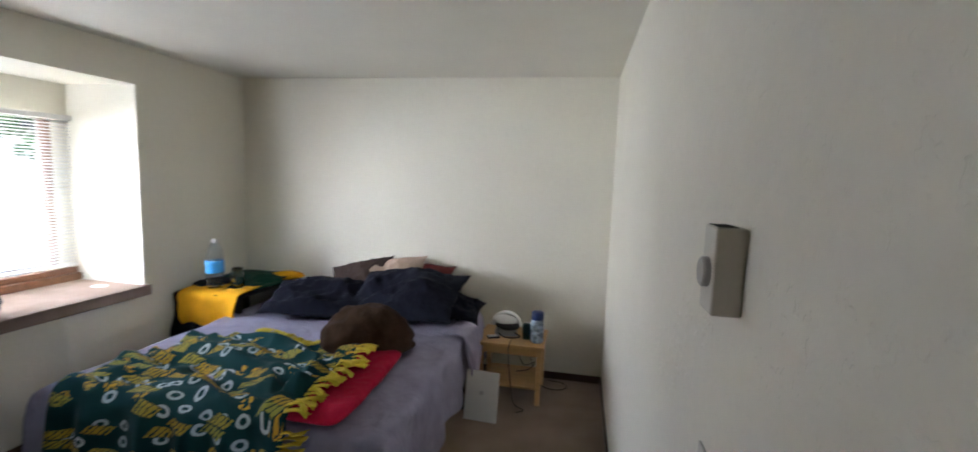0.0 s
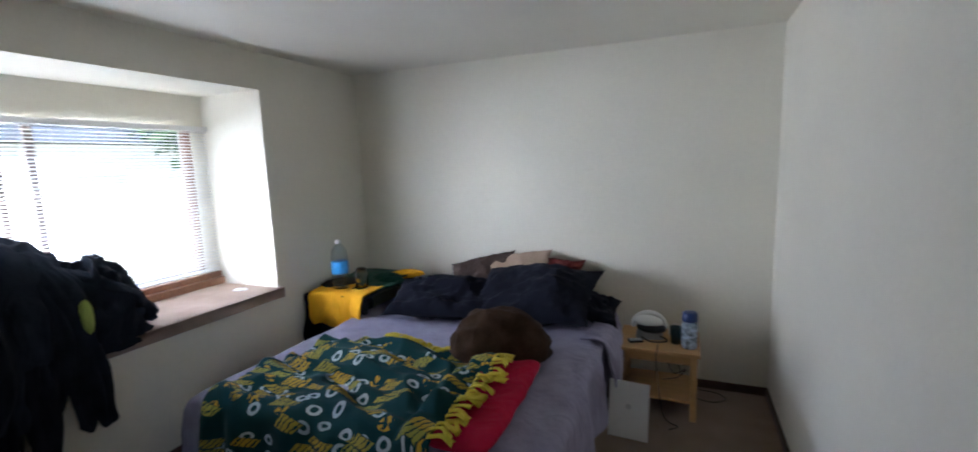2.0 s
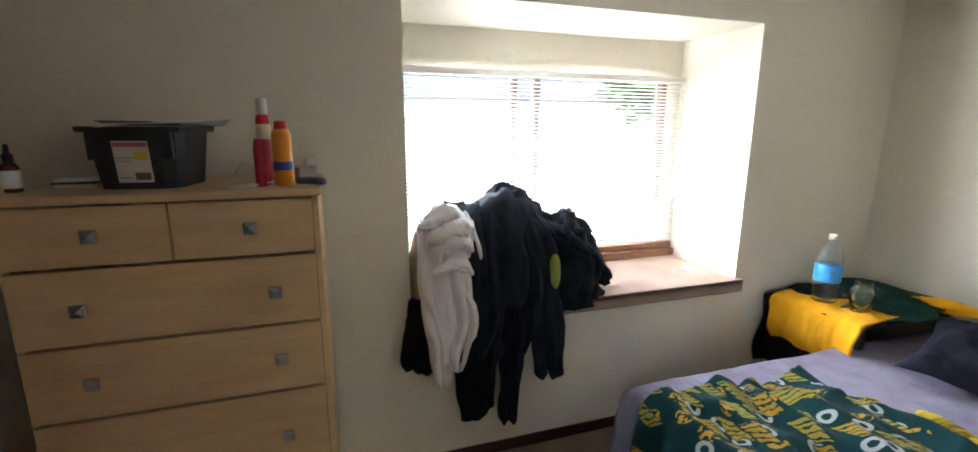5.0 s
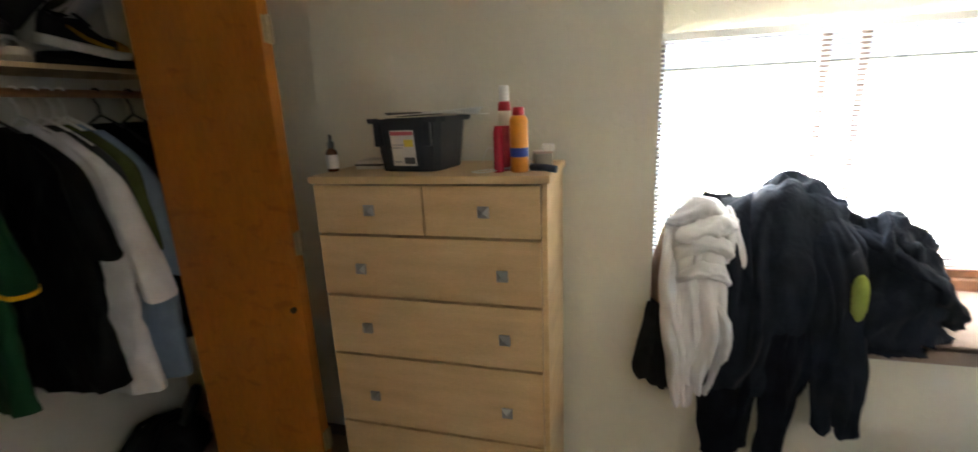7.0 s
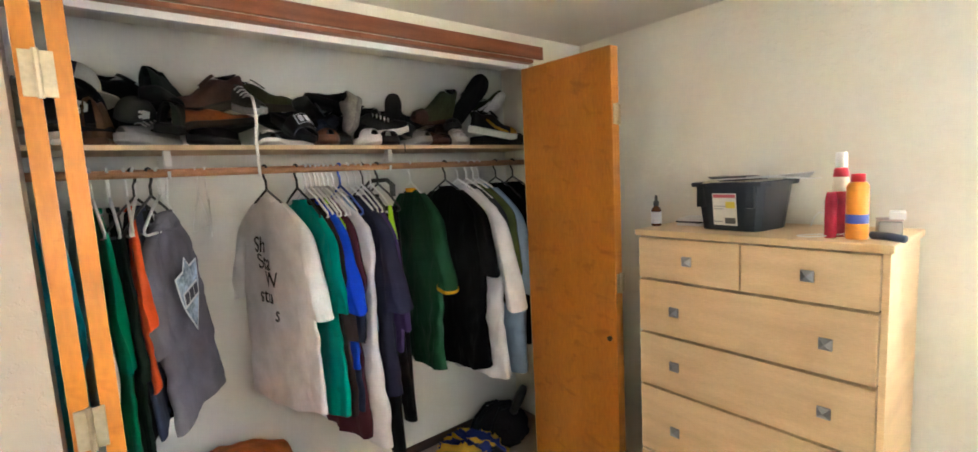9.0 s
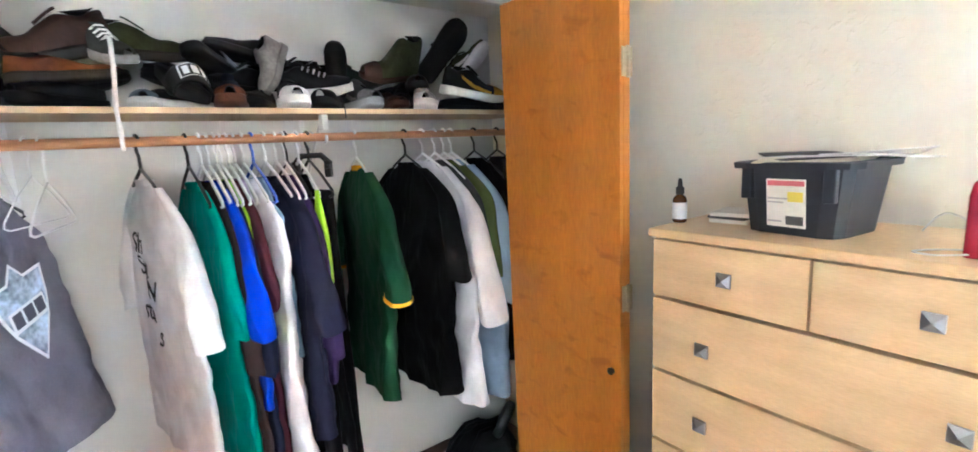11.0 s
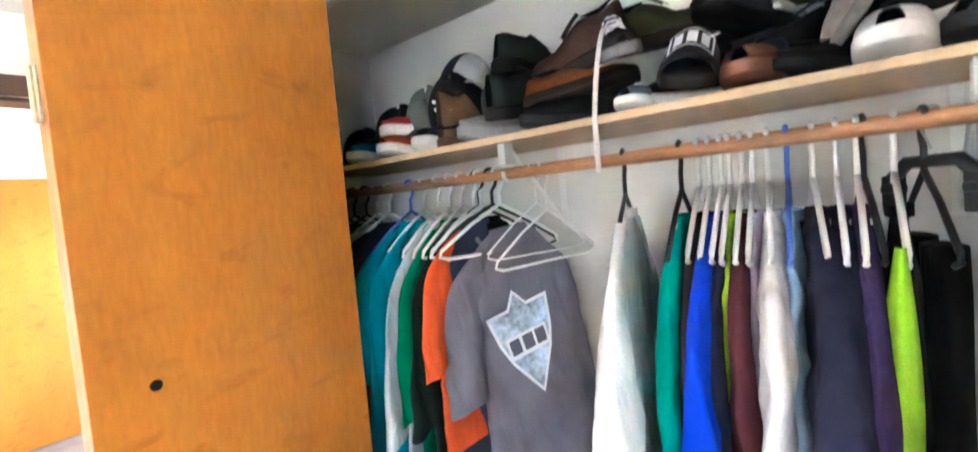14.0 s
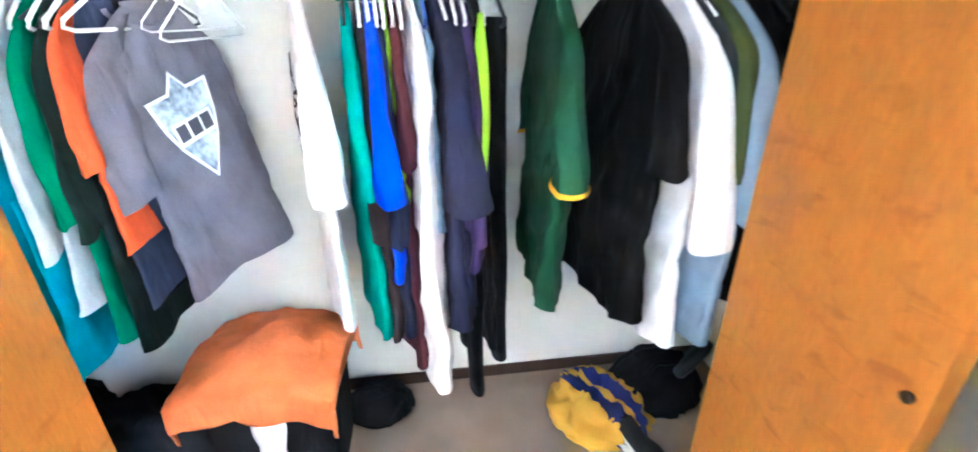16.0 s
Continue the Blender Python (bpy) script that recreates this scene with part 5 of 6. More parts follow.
def garment(name, lab, cat, m, x, length, width, sleeve, rz, thick=0.026, seed=0.0, sw=0.085, drop=0.125, flare=1.06, cuff=None, trim=None, open_sleeve=0.0, back=1.0, calm=1.0):
    """A top hanging from its hanger, seen edge-on along the rod."""
    g = thing(name, lab, cat, (x, RY, RZ), rz=rz, group="clothes on the rod")

    def half(v):
        for (a, wa), (b, wb) in zip(prof, prof[1:]):
            if v <= b:
                q = (v - a) / (b - a)
                return wa + (wb - wa) * q
        return prof[-1][1]
    d = 0.13 / length
    crease = 1.5 if thick > 0.02 else 0.9
    near = x * 2.2          # neighbours on the rod share their folds
    prof = [(0, 0.055), (0.02, 0.085), (d * 0.6, width * 0.70), (d, width * 0.93), (d * 1.5, width), (0.6, width * 1.0), (1.0, width * flare)]

    def body(u, v):
        a = 2 * math.pi * u
        w = half(v)
        t = thick * (0.55 + 0.45 * min(1, v / d)) * (0.85 + 0.75 * v)
        y = w * math.cos(a)
        k = min(1.0, v * 1.8)
        ridge = abs(math.sin(y * 13 + 2.2 * nz(y * 2.5, v * 1.1, near) + near * 2 + v * 0.8))
        fold = 0.024 * calm * k * (0.6 - ridge ** 0.7) + 0.026 * calm * k * nz(y * 4.5, v * 1.6, near + 3) + min(1, v * 6) * (0.016 * (0.4 - abs(nz(y * 8 + v * 5, v * 7 - y * 5, near + 7))) + 0.004 * nz(y * 26, v * 16, seed + 9)) * crease
        xx = t * math.sin(a) * abs(math.sin(a)) ** -0.35 if abs(math.sin(a)) > 1e-3 else 0.0
        sag = (0.012 * math.cos(a * 2 + seed) + 0.016 * nz(y * 4, near, 11)) * ease(0.75, 1.0, v)
        return (xx + fold, y + 0.012 * k * nz(v * 4, seed, 2), -drop - length * v + sag + 0.01 * nz(y * 5, seed, 1) * (v > 0.9))
    part("body", grid(84, 44, body, closed=True), m, g, smooth=True)

    def surface(y, z):
        v = max(0.0, min(0.99, (-drop - z) / length))
        return body(math.acos(max(-1.0, min(1.0, y / half(v)))) / (2 * math.pi), v)[0]
    SURFACE[lab] = surface
    part("collar", grid(20, 4, lambda u, v: (0.020 * math.sin(6.283 * u), 0.062 * math.cos(6.283 * u), -drop + 0.006 - 0.02 * v), closed=True), trim or m, g, smooth=True)
    if sleeve:
        for s in (1, -1) if back > 0.5 else (1,):
            run = sleeve if s > 0 else sleeve * back

            def arm(u, v, s=s, run=run):
                a = 2 * math.pi * u
                ty = width * 0.90 + 0.10 * sleeve * min(1, v * 1.3) + 0.03 * v + 0.5 * open_sleeve * v
                rr = sw * (1.0 - 0.12 * v) * min(1.25, 0.30 + 2.6 * v) * (0.8 if sleeve > 0.5 else 1)
                z = -drop - 0.02 - (run + 0.085) * v
                ty -= width * 0.42 * max(0.0, 1 - v / 0.3) ** 1.5
                wx = max(thick * (0.7 + 0.7 * v), open_sleeve * v ** 0.8)
                return (wx * math.sin(a) + 0.012 * nz(v * 4, seed, s) * v + v * (0.014 * (0.5 - abs(math.sin(a * 1.5 + v * 3 + seed))) + 0.012 * nz(math.cos(a) * 1.5, v * 4 + math.sin(a), seed)), s * (ty - 0.02 + 0.5 * rr * math.cos(a)), z + 0.028 * math.cos(a) * s * (0 if v < 0.5 else -1) * s * 0.6)
            part("sleeve", grid(36, 26, arm, closed=True), m, g, smooth=True)
            if cuff:
                part("cuff", grid(22, 2, lambda u, v: tuple(Vector(arm(u, 0.97 + 0.03 * v)) + Vector((0.003 * math.sin(6.283 * u), s * 0.003 * math.cos(6.283 * u), -0.003))), closed=True), cuff, g, "gold ribbed cuff", smooth=True)
    return g


WHP, BKP = "white plastic clothes hanger on the rod", "black plastic clothes hanger on the rod"
BLUEP = plain("blue_plastic", (0.06, 0.14, 0.62), 0.35)
C = {k: cloth(k, v) for k, v in {
    "white_tee": (0.76, 0.76, 0.77), "teal": (0.0, 0.27, 0.22), "espresso": (0.035, 0.022, 0.022), "royal_blue": (0.008, 0.055, 0.62), "navy": (0.016, 0.020, 0.045),
    "acid_lime": (0.40, 0.72, 0.02), "maroon": (0.085, 0.022, 0.030), "pale_lilac": (0.52, 0.44, 0.58), "white_shirt": (0.74, 0.73, 0.76), "sky_blue": (0.30, 0.45, 0.62),
    "ink_navy": (0.022, 0.023, 0.050), "deep_purple": (0.052, 0.032, 0.105), "jet": (0.006, 0.006, 0.007), "forest": (0.014, 0.062, 0.030), "charcoal": (0.040, 0.045, 0.050),
    "olive": (0.075, 0.095, 0.030), "chambray": (0.24, 0.33, 0.45), "heather_grey": (0.170, 0.160, 0.195), "flame": (0.75, 0.10, 0.02), "steel_blue": (0.035, 0.045, 0.08),
    "kelly": (0.0, 0.19, 0.09), "turquoise": (0.01, 0.30, 0.42), "ash": (0.50, 0.52, 0.54), "blackgreen": (0.010, 0.020, 0.016), "lightblue": (0.10, 0.35, 0.65)}.items()}
# kind, label, colour, x, length, half-width, sleeve, turn, hanger
T = "t_shirt"
CLOTHES = [
    (T, "dark green T-shirt hanging in the closet", "kelly", 1.08, 0.85, 0.24, 0.26, 6, "k"),
    (T, "black T-shirt hanging in the closet", "jet", 1, 0.85, 0.24, 0.26, 4, "k"),
    (T, "kelly green T-shirt at the closet's end", "kelly", 0.92, 0.85, 0.25, 0.3, 0, "k"),
    (T, "ash grey T-shirt hanging in the closet", "ash", 0.85, 0.82, 0.24, 0.3, 0, "w"),
    (T, "steel blue T-shirt hanging in the closet", "steel_blue", 0.78, 0.82, 0.25, 0.3, -4, "w"),
    (T, "turquoise T-shirt hanging in the closet", "turquoise", 0.665, 0.98, 0.24, 0.34, 6, "b"),
    (T, "turquoise polo shirt hanging in the closet", "turquoise", 0.595, 1.02, 0.25, 0.36, 8, "w"),
    (T, "ash grey sweatshirt hanging in the closet", "ash", 0.53, 0.8, 0.25, 0.5, 9, "w"),
    (T, "kelly green shirt hanging in the closet", "kelly", 0.475, 0.92, 0.235, 0.42, 7, "w"),
    (T, "black-green shirt hanging in the closet", "blackgreen", 0.425, 0.98, 0.22, 0.46, 4, "w"),
    (T, "bright orange T-shirt hanging in the closet", "flame", 0.375, 0.66, 0.2, 0.3, 0, "w"),
    (T, "steel blue T-shirt beside the orange one", "steel_blue", 0.348, 0.84, 0.18, 0, -10, "w"),
    (T, "black T-shirt on a black hanger", "jet", 0.352, 0.86, 0.15, 0.0, -30, "k"),
    (T, "white T-shirt with black lettering on its back", "white_tee", -0.112, 0.93, 0.275, 0.38, 15, "k"),
    (T, "teal T-shirt hanging in the closet", "teal", -0.243, 0.955, 0.265, 0.36, 8, "k"),
    (T, "dark espresso shirt hanging in the closet", "espresso", -0.281, 0.955, 0.26, 0.48, 7, "w"),
    (T, "royal blue T-shirt hanging in the closet", "royal_blue", -0.303, 0.74, 0.275, 0.37, 7, "w"),
    (T, "navy T-shirt hanging in the closet", "navy", -0.326, 0.96, 0.255, 0.5, 6, "w"),
    ("vest_top", "acid lime and navy sports top", "acid_lime", -0.342, 0.55, 0.235, 0, 6, "w"),
    (T, "maroon shirt hanging in the closet", "maroon", -0.364, 1.115, 0.23, 0.3, 6, "w"),
    (T, "pale lilac shirt hanging in the closet", "pale_lilac", -0.384, 0.6, 0.205, 0, 6, "w"),
    ("dress_shirt", "long white dress shirt hanging in the closet", "white_shirt", -0.411, 1.145, 0.295, 0, 8, "w"),
    (T, "sky blue shirt hanging in the closet", "sky_blue", -0.444, 0.62, 0.225, 0, 6, "u"),
    (T, "ink navy polo shirt hanging in the closet", "ink_navy", -0.484, 0.935, 0.28, 0.4, 9, "w"),
    (T, "ink navy T-shirt hanging in the closet", "ink_navy", -0.521, 0.9, 0.255, 0.4, 5, "w"),
    (T, "deep purple shirt hanging in the closet", "deep_purple", -0.551, 0.72, 0.27, 0.5, 3, "w"),
    ("track_top", "black track top with acid lime sides", "jet", -0.601, 1.05, 0.22, 0, 2, "w"),
    (T, "forest green jersey with gold cuffs", "forest", -0.828, 0.92, 0.265, 0.385, -3, "w"),
    (T, "large black T-shirt hanging in the closet", "jet", -1.051, 1, 0.27, 0.36, 8, "k"),
    ("dress_shirt", "white dress shirt hanging in the closet", "white_shirt", -1.138, 1.075, 0.295, 0.56, 12, "w"),
    (T, "charcoal shirt hanging in the closet", "charcoal", -1.201, 0.66, 0.255, 0.4, 9, "w"),
    (T, "olive green shirt hanging in the closet", "olive", -1.250, 0.5, 0.27, 0.38, 8, "w"),
    ("dress_shirt", "light chambray dress shirt hanging in the closet", "chambray", -1.290, 1.1, 0.29, 0.5, 8, "w"),
    ("jacket", "black coat at the end of the rod", "jet", -1.42, 0.95, 0.26, 0.6, 6, "k"),
    ("jacket", "black jacket at the end of the rod", "jet", -1.56, 1, 0.26, 0.6, 3, "k"),
]
MADE = {}
for n, (kind, lab, col, x, ln, hwid, sl, rz, hg) in enumerate(CLOTHES):
    MADE[lab] = garment(kind, lab, {"t_shirt": "shirt", "dress_shirt": "shirt"}.get(kind, kind.replace("_", " ")), C[col], x, ln, hwid, sl, rz, seed=n * 1.37,
                        open_sleeve=next((q for w, q in (('black lettering', 0.052), ('royal', 0.042), ('navy polo', 0.065), ('gold cuffs', 0.055), ('large black', 0.05), ('white dress shirt hanging', 0.085 if x < -1 else 0), ('chambray', 0.05)) if w in lab), 0.0),
                        drop=0.145 if -0.7 < x < -0.2 else 0.125, calm=0.35 if "lettering" in lab else 1.0, thick=0.013 if 0.3 < x < 0.66 else 0.032 if x > 0.3 or x < -0.7 or "polo" in lab or "long white" in lab else 0.018, cuff=GOLD if "gold" in lab else None, trim=GOLD if "gold" in lab else None)
    hanger(x + 0.004, {"w": WHITEP, "k": BLACKP, "u": BLUEP, "b": BLUEP}[hg], {"w": WHP, "k": BKP}.get(hg, "blue plastic clothes hanger on the rod"), rz, width=0.19)

# grey T-shirt turned to face the room
_gt = garment("t_shirt", "grey T-shirt with a pale badge, turned to face the room", "shirt", C["heather_grey"], 0.25, 0.84, 0.185, 0.36, -28, thick=0.026, seed=40.0, sw=0.12, drop=0.16, flare=1.22, open_sleeve=0.05, back=0.25)
_gt.matrix_basis = pose(0.282, RY, RZ, -8, 0, -28)
hanger(0.278, WHITEP, WHP, -20, width=0.2)
hanger(0.305, BLACKP, BKP, -28, width=0.2)
hanger(0.118, WHITEP, "empty thin white hanger on the rod", -8, drop=0.11, width=0.2, r=0.0034)
hanger(0.150, WHITEP, "empty thin white hanger on the rod", -16, drop=0.09, width=0.17, r=0.0024)
part("neckband", tube([(0.030 - 0.045 * math.sin(a) ** 2 - 0.012, 0.095 * math.cos(a), -0.165 - 0.055 * math.sin(a)) for a in np.linspace(0, math.pi, 18)], 0.007, 8), C["heather_grey"], _gt, "ribbed crew neckband", smooth=True)
BADGE = mat("badge_print", (0.16, 0.24, 0.38), 0.8, 0.4, 16, 60, 0, tint=(0.50, 0.60, 0.72))
BADGED = plain("badge_dark", (0.07, 0.07, 0.10), 0.8)
PRINTW = plain("print_white", (0.75, 0.77, 0.80), 0.8)


def flat_poly(pts, t=0.0015):
    bm = bmesh.new()
    f = bm.faces.new([bm.verts.new((0, a, b)) for a, b in pts])
    r = bmesh.ops.extrude_face_region(bm, geom=[f])
    bmesh.ops.translate(bm, vec=(t, 0, 0), verts=[g for g in r["geom"] if isinstance(g, bmesh.types.BMVert)])
    bmesh.ops.recalc_face_normals(bm, faces=bm.faces)
    return bm


_star = [(0.0, 0.13), (0.028, 0.085), (0.09, 0.085), (0.078, 0.0), (0.06, -0.06), (0.0, -0.175), (-0.06, -0.06), (-0.078, 0.0), (-0.09, 0.085), (-0.028, 0.085)]
_bg = part("badge_border", flat_poly([(a * 1.12, b * 1.1) for a, b in _star]), PRINTW, _gt, "white badge outline")
_bg.matrix_basis = pose(-0.058, 0.040, -0.465, 8, 3, 180)
part("badge", flat_poly(_star, 0.003), BADGE, _gt, "pale blue star-topped badge").matrix_basis = pose(-0.058, 0.040, -0.465, 8, 3, 180)
part("badge_panel", B(0.003, 0.0045, -0.066, 0.066, -0.055, 0.012), PRINTW, _gt).matrix_basis = pose(-0.058, 0.040, -0.465, 8, 3, 180)
for a, b in ((-0.058, -0.026), (-0.016, 0.018), (0.026, 0.058)):
    part("badge_bar", B(0.0045, 0.006, a, b, -0.042, 0.004), BADGED, _gt).matrix_basis = pose(-0.058, 0.040, -0.465, 8, 3, 180)


def lettering(text, size, m, parent, loc, rx, ry, rz, surface):
    cu = bpy.data.curves.new("lettering", "FONT")
    cu.body, cu.size, cu.extrude, cu.align_x = text, size, 0.0008, "LEFT"
    tmp = bpy.data.objects.new("lettering", cu)
    me = bpy.data.meshes.new_from_object(tmp)
    bpy.data.objects.remove(tmp)
    me.materials.append(m)
    ob = new("lettering", me)
    ob.parent = parent
    m = pose(*loc, rx, ry, rz)
    for v in me.vertices:
        p = m @ v.co
        p.x = surface(p.y, p.z) + 0.013 + v.co.z
        v.co = p
    return ob


INK = plain("black_ink", (0.012, 0.012, 0.014), 0.8)
_wt2 = MADE["white T-shirt with black lettering on its back"]
for i, (s, y) in enumerate((("Sh", -0.10), ("Sta", -0.09), ("W", -0.03), ("stu", -0.09), ("s", 0.03))):
    lettering(s, 0.100, INK, _wt2, (0.062, y, -0.36 - 0.076 * i), 90, 0, 90, SURFACE["white T-shirt with black lettering on its back"])
_lime = part("side_panel", grid(6, 14, lambda u, v: (0.012 + 0.020 * v + 0.052 * (u - 0.5) * math.sin(math.pi * (0.06 + 0.80 * v)), 0.200 + 0.04 * math.sin(v * 2.2) + 0.010 * math.cos(6 * (u - 0.5)), -0.19 - 0.50 * v)), C["acid_lime"], MADE["black track top with acid lime sides"], "acid lime side panel", smooth=True)
thicken(_lime, 0.004)

# clip hanger
_ch2 = thing("clip_hanger", "black plastic trouser hanger with clips", "hanger", (-0.645, RY, RZ), rz=48, group="clothes hangers")
part("hook", tube([(0, -0.021 * math.cos(a), 0.021 * math.sin(a)) for a in np.linspace(2.6, -0.5, 12)] + [(0, 0, -0.05)], 0.002, 6), NICKEL, _ch2, smooth=True)
part("bar", tube([(0, -0.075, -0.105), (0, -0.04, -0.07), (0, 0.04, -0.07), (0, 0.075, -0.105)], 0.012, 8), BLACKP, _ch2, smooth=True)
for y in (-0.065, 0.065):
    part("clip", boxes([(-0.014, 0.014, y - 0.012, y + 0.012, -0.155, -0.09), (-0.019, 0.019, y - 0.010, y + 0.010, -0.122, -0.107)], bevel=0.004), BLACKP, _ch2)

# long trousers on a hanger
for x, zb, w, lab in ((-0.555, 0.36, 0.075, "black trousers hanging in the closet"), (-0.635, 0.50, 0.06, "black track trousers hanging in the closet")):
    g = thing("trousers", lab, "trousers", (x, RY, RZ), rz=8, group="clothes on the rod")
    L = RZ - 0.2 - zb
    for s in (0.09, -0.06):
        part("leg", grid(20, 16, lambda u, v: (0.026 * math.sin(6.283 * u) + 0.008 * nz(v * 4, s, 2), s + 0.05 * v + w * (1 - 0.25 * v) * math.cos(6.283 * u), -0.2 - (L - (0.1 if s < 0 else 0)) * v), closed=True, capped=True), C["jet"], g, smooth=True)
    hanger(x, BLACKP, BKP, 8, width=0.17)

# ---- shoes and caps on the shelf ----


def shoe(lab, upper, sole, loc, rz=0, rx=0, ry=0, kind="sneaker", swoosh=None, lace=None, s=1.0, toe=None):
    """A shoe lying along local x, its toe towards +x."""
    g = thing(kind, lab, "shoe" if kind != "boot" else "boot", loc, rz, rx, ry, group="shoes on the shelf" if loc[2] > 1 else "shoes on the closet floor")
    hgt = {"sneaker": 0.088, "boot": 0.17, "dress_shoe": 0.070, "slipper": 0.060, "slide_sandal": 0.07, "flip_flop": 0.03}[kind] * s
    low = {"sneaker": 0.050, "boot": 0.060, "dress_shoe": 0.042, "slipper": 0.050}.get(kind, 0.04) * s
    base = (0.030 if kind in ("sneaker", "slide_sandal") else 0.022) * s
    length = 0.295 * s
    seed = loc[0] * 5

    def plan(q):
        w = 0.033 + 0.006 * ease(0.0, 0.12, q) + 0.010 * ease(0.35, 0.70, q)
        w *= math.sqrt(max(0.0, 1 - ((q - 0.78) / 0.225) ** 2)) if q > 0.78 else 1.0
        w *= math.sqrt(max(0.0, 1 - ((0.09 - q) / 0.10) ** 2)) if q < 0.09 else 1.0
        return w * s

    def top(q):
        t = hgt * (1.0 - 0.10 * math.sin(math.pi * ease(0.02, 0.36, q)))
        return t + (low - t) * ease(0.36, 0.70, q) - 0.012 * s * ease(0.78, 1.0, q)

    def up(u, v):
        q = 0.008 + 0.985 * u
        a = math.pi * v
        flat = 1.0 - 0.5 * (1 - ease(0.30, 0.48, q))
        c, sn = math.cos(a), math.sin(a)
        r = plan(q) * (1.0 - 0.22 * sn * (1 - ease(0.3, 0.5, q)))
        return ((q - 0.5) * length, r * math.copysign(abs(c) ** flat, c), base + (top(q) - 0.004 * s) * abs(sn) ** (0.5 + 0.3 * ease(0.4, 0.7, q)) * (1 + 0.10 * nz(u * 6, v * 5, seed)))
    if kind == "slide_sandal":
        thicken(part("strap", grid(14, 18, lambda u, v: ((0.02 + 0.10 * u) * s, (plan(0.62 + 0.2 * u) + 0.004) * math.cos(math.pi * v), base * 0.6 + (hgt - 0.02 * s * u) * math.sin(math.pi * v) ** 0.7)), upper, g, smooth=True), 0.006)
        part("footbed", grid(40, 1, lambda u, v: ((0.5 * math.cos(6.283 * u)) * length * 0.96 * v, math.copysign(plan(0.5 + 0.48 * math.cos(6.283 * u)), math.sin(6.283 * u)) * 0.95 * v, base + 0.0015), closed=True), upper, g)
    elif kind == "flip_flop":
        for sd in (1, -1):
            part("strap", tube([(-0.01, sd * 0.046 * s, 0.028 * s), (0.03, sd * 0.03 * s, 0.055 * s), (0.085, 0, 0.03 * s)], 0.008, 7), upper, g, smooth=True)
    else:
        part("upper", grid(34, 18, up), upper, g, smooth=True)
        # near-black disc over the closed upper paints the shade of the foot opening
        part("opening_shade", grid(24, 3, lambda u, v: ((0.19 + 0.145 * math.cos(6.283 * u) * v - 0.5) * length, plan(0.2) * 0.66 * math.sin(6.283 * u) * v, base + top(0.19 + 0.145 * math.cos(6.283 * u) * v) + (0.004 - 0.010 * (1 - v)) * s), closed=True, capped=True), OPENING_SHADE, g, "dark disc painting the shade of the shoe opening", smooth=True)
    if toe:
        part("toe_cap", grid(14, 14, lambda u, v: tuple(Vector(up(0.76 + 0.24 * u, v)) + Vector((0.003, 0.0025 * math.cos(math.pi * v), 0.003)))), toe, g, "contrast toe cap", smooth=True)

    def so(u, v):
        a = 2 * math.pi * u
        q = 0.5 + 0.5 * math.cos(a)
        e = 1.0 if 0.12 < v < 0.9 else 0.94
        r = (plan(max(0.02, min(0.985, q))) + 0.005 * s)
        return ((q - 0.5) * (length + 0.012 * s) * (0.985 + 0.015 * e), math.copysign(r * e * min(1.0, abs(math.sin(a)) * 4), math.sin(a)), (base + 0.006 * s) * v + 0.014 * s * ease(0.72, 1.0, q) * (1 - 0.5 * v))
    part("sole", grid(44, 5, so, closed=True, capped=True), sole, g, smooth=True)
    if kind == "sneaker":
        part("tongue", grid(8, 8, lambda u, v: ((0.015 - 0.060 * v) * s, (u - 0.5) * 0.040 * s, base + top(0.55 - 0.20 * v) + (0.002 + 0.010 * v * v + 0.006 * math.sin(u * 3.14)) * s)), upper, g, smooth=True)
    if lace:
        for i in range(5):
            q = 0.42 + 0.062 * i
            x, z = (q - 0.5) * length, base + top(q)
            part("lace", tube([(x, -0.026 * s, z - 0.010), (x + 0.004, -0.010, z + 0.004), (x + 0.006, 0.010, z + 0.004), (x, 0.026 * s, z - 0.010)], 0.0034, 5), lace, g)
    if swoosh:
        for sd in (1, -1):
            part("side_stripe", grid(12, 3, lambda u, v: ((-0.085 + 0.15 * u) * s, sd * (plan(0.22 + 0.5 * u) * (0.97 - 0.16 * v * (1 - u)) + 0.0035), base + (0.012 + 0.040 * (1 - u) ** 2 + 0.020 * (v - 0.5) * (1 - abs(u - 0.4))) * s)), swoosh, g, "contrast side stripe")
    return g


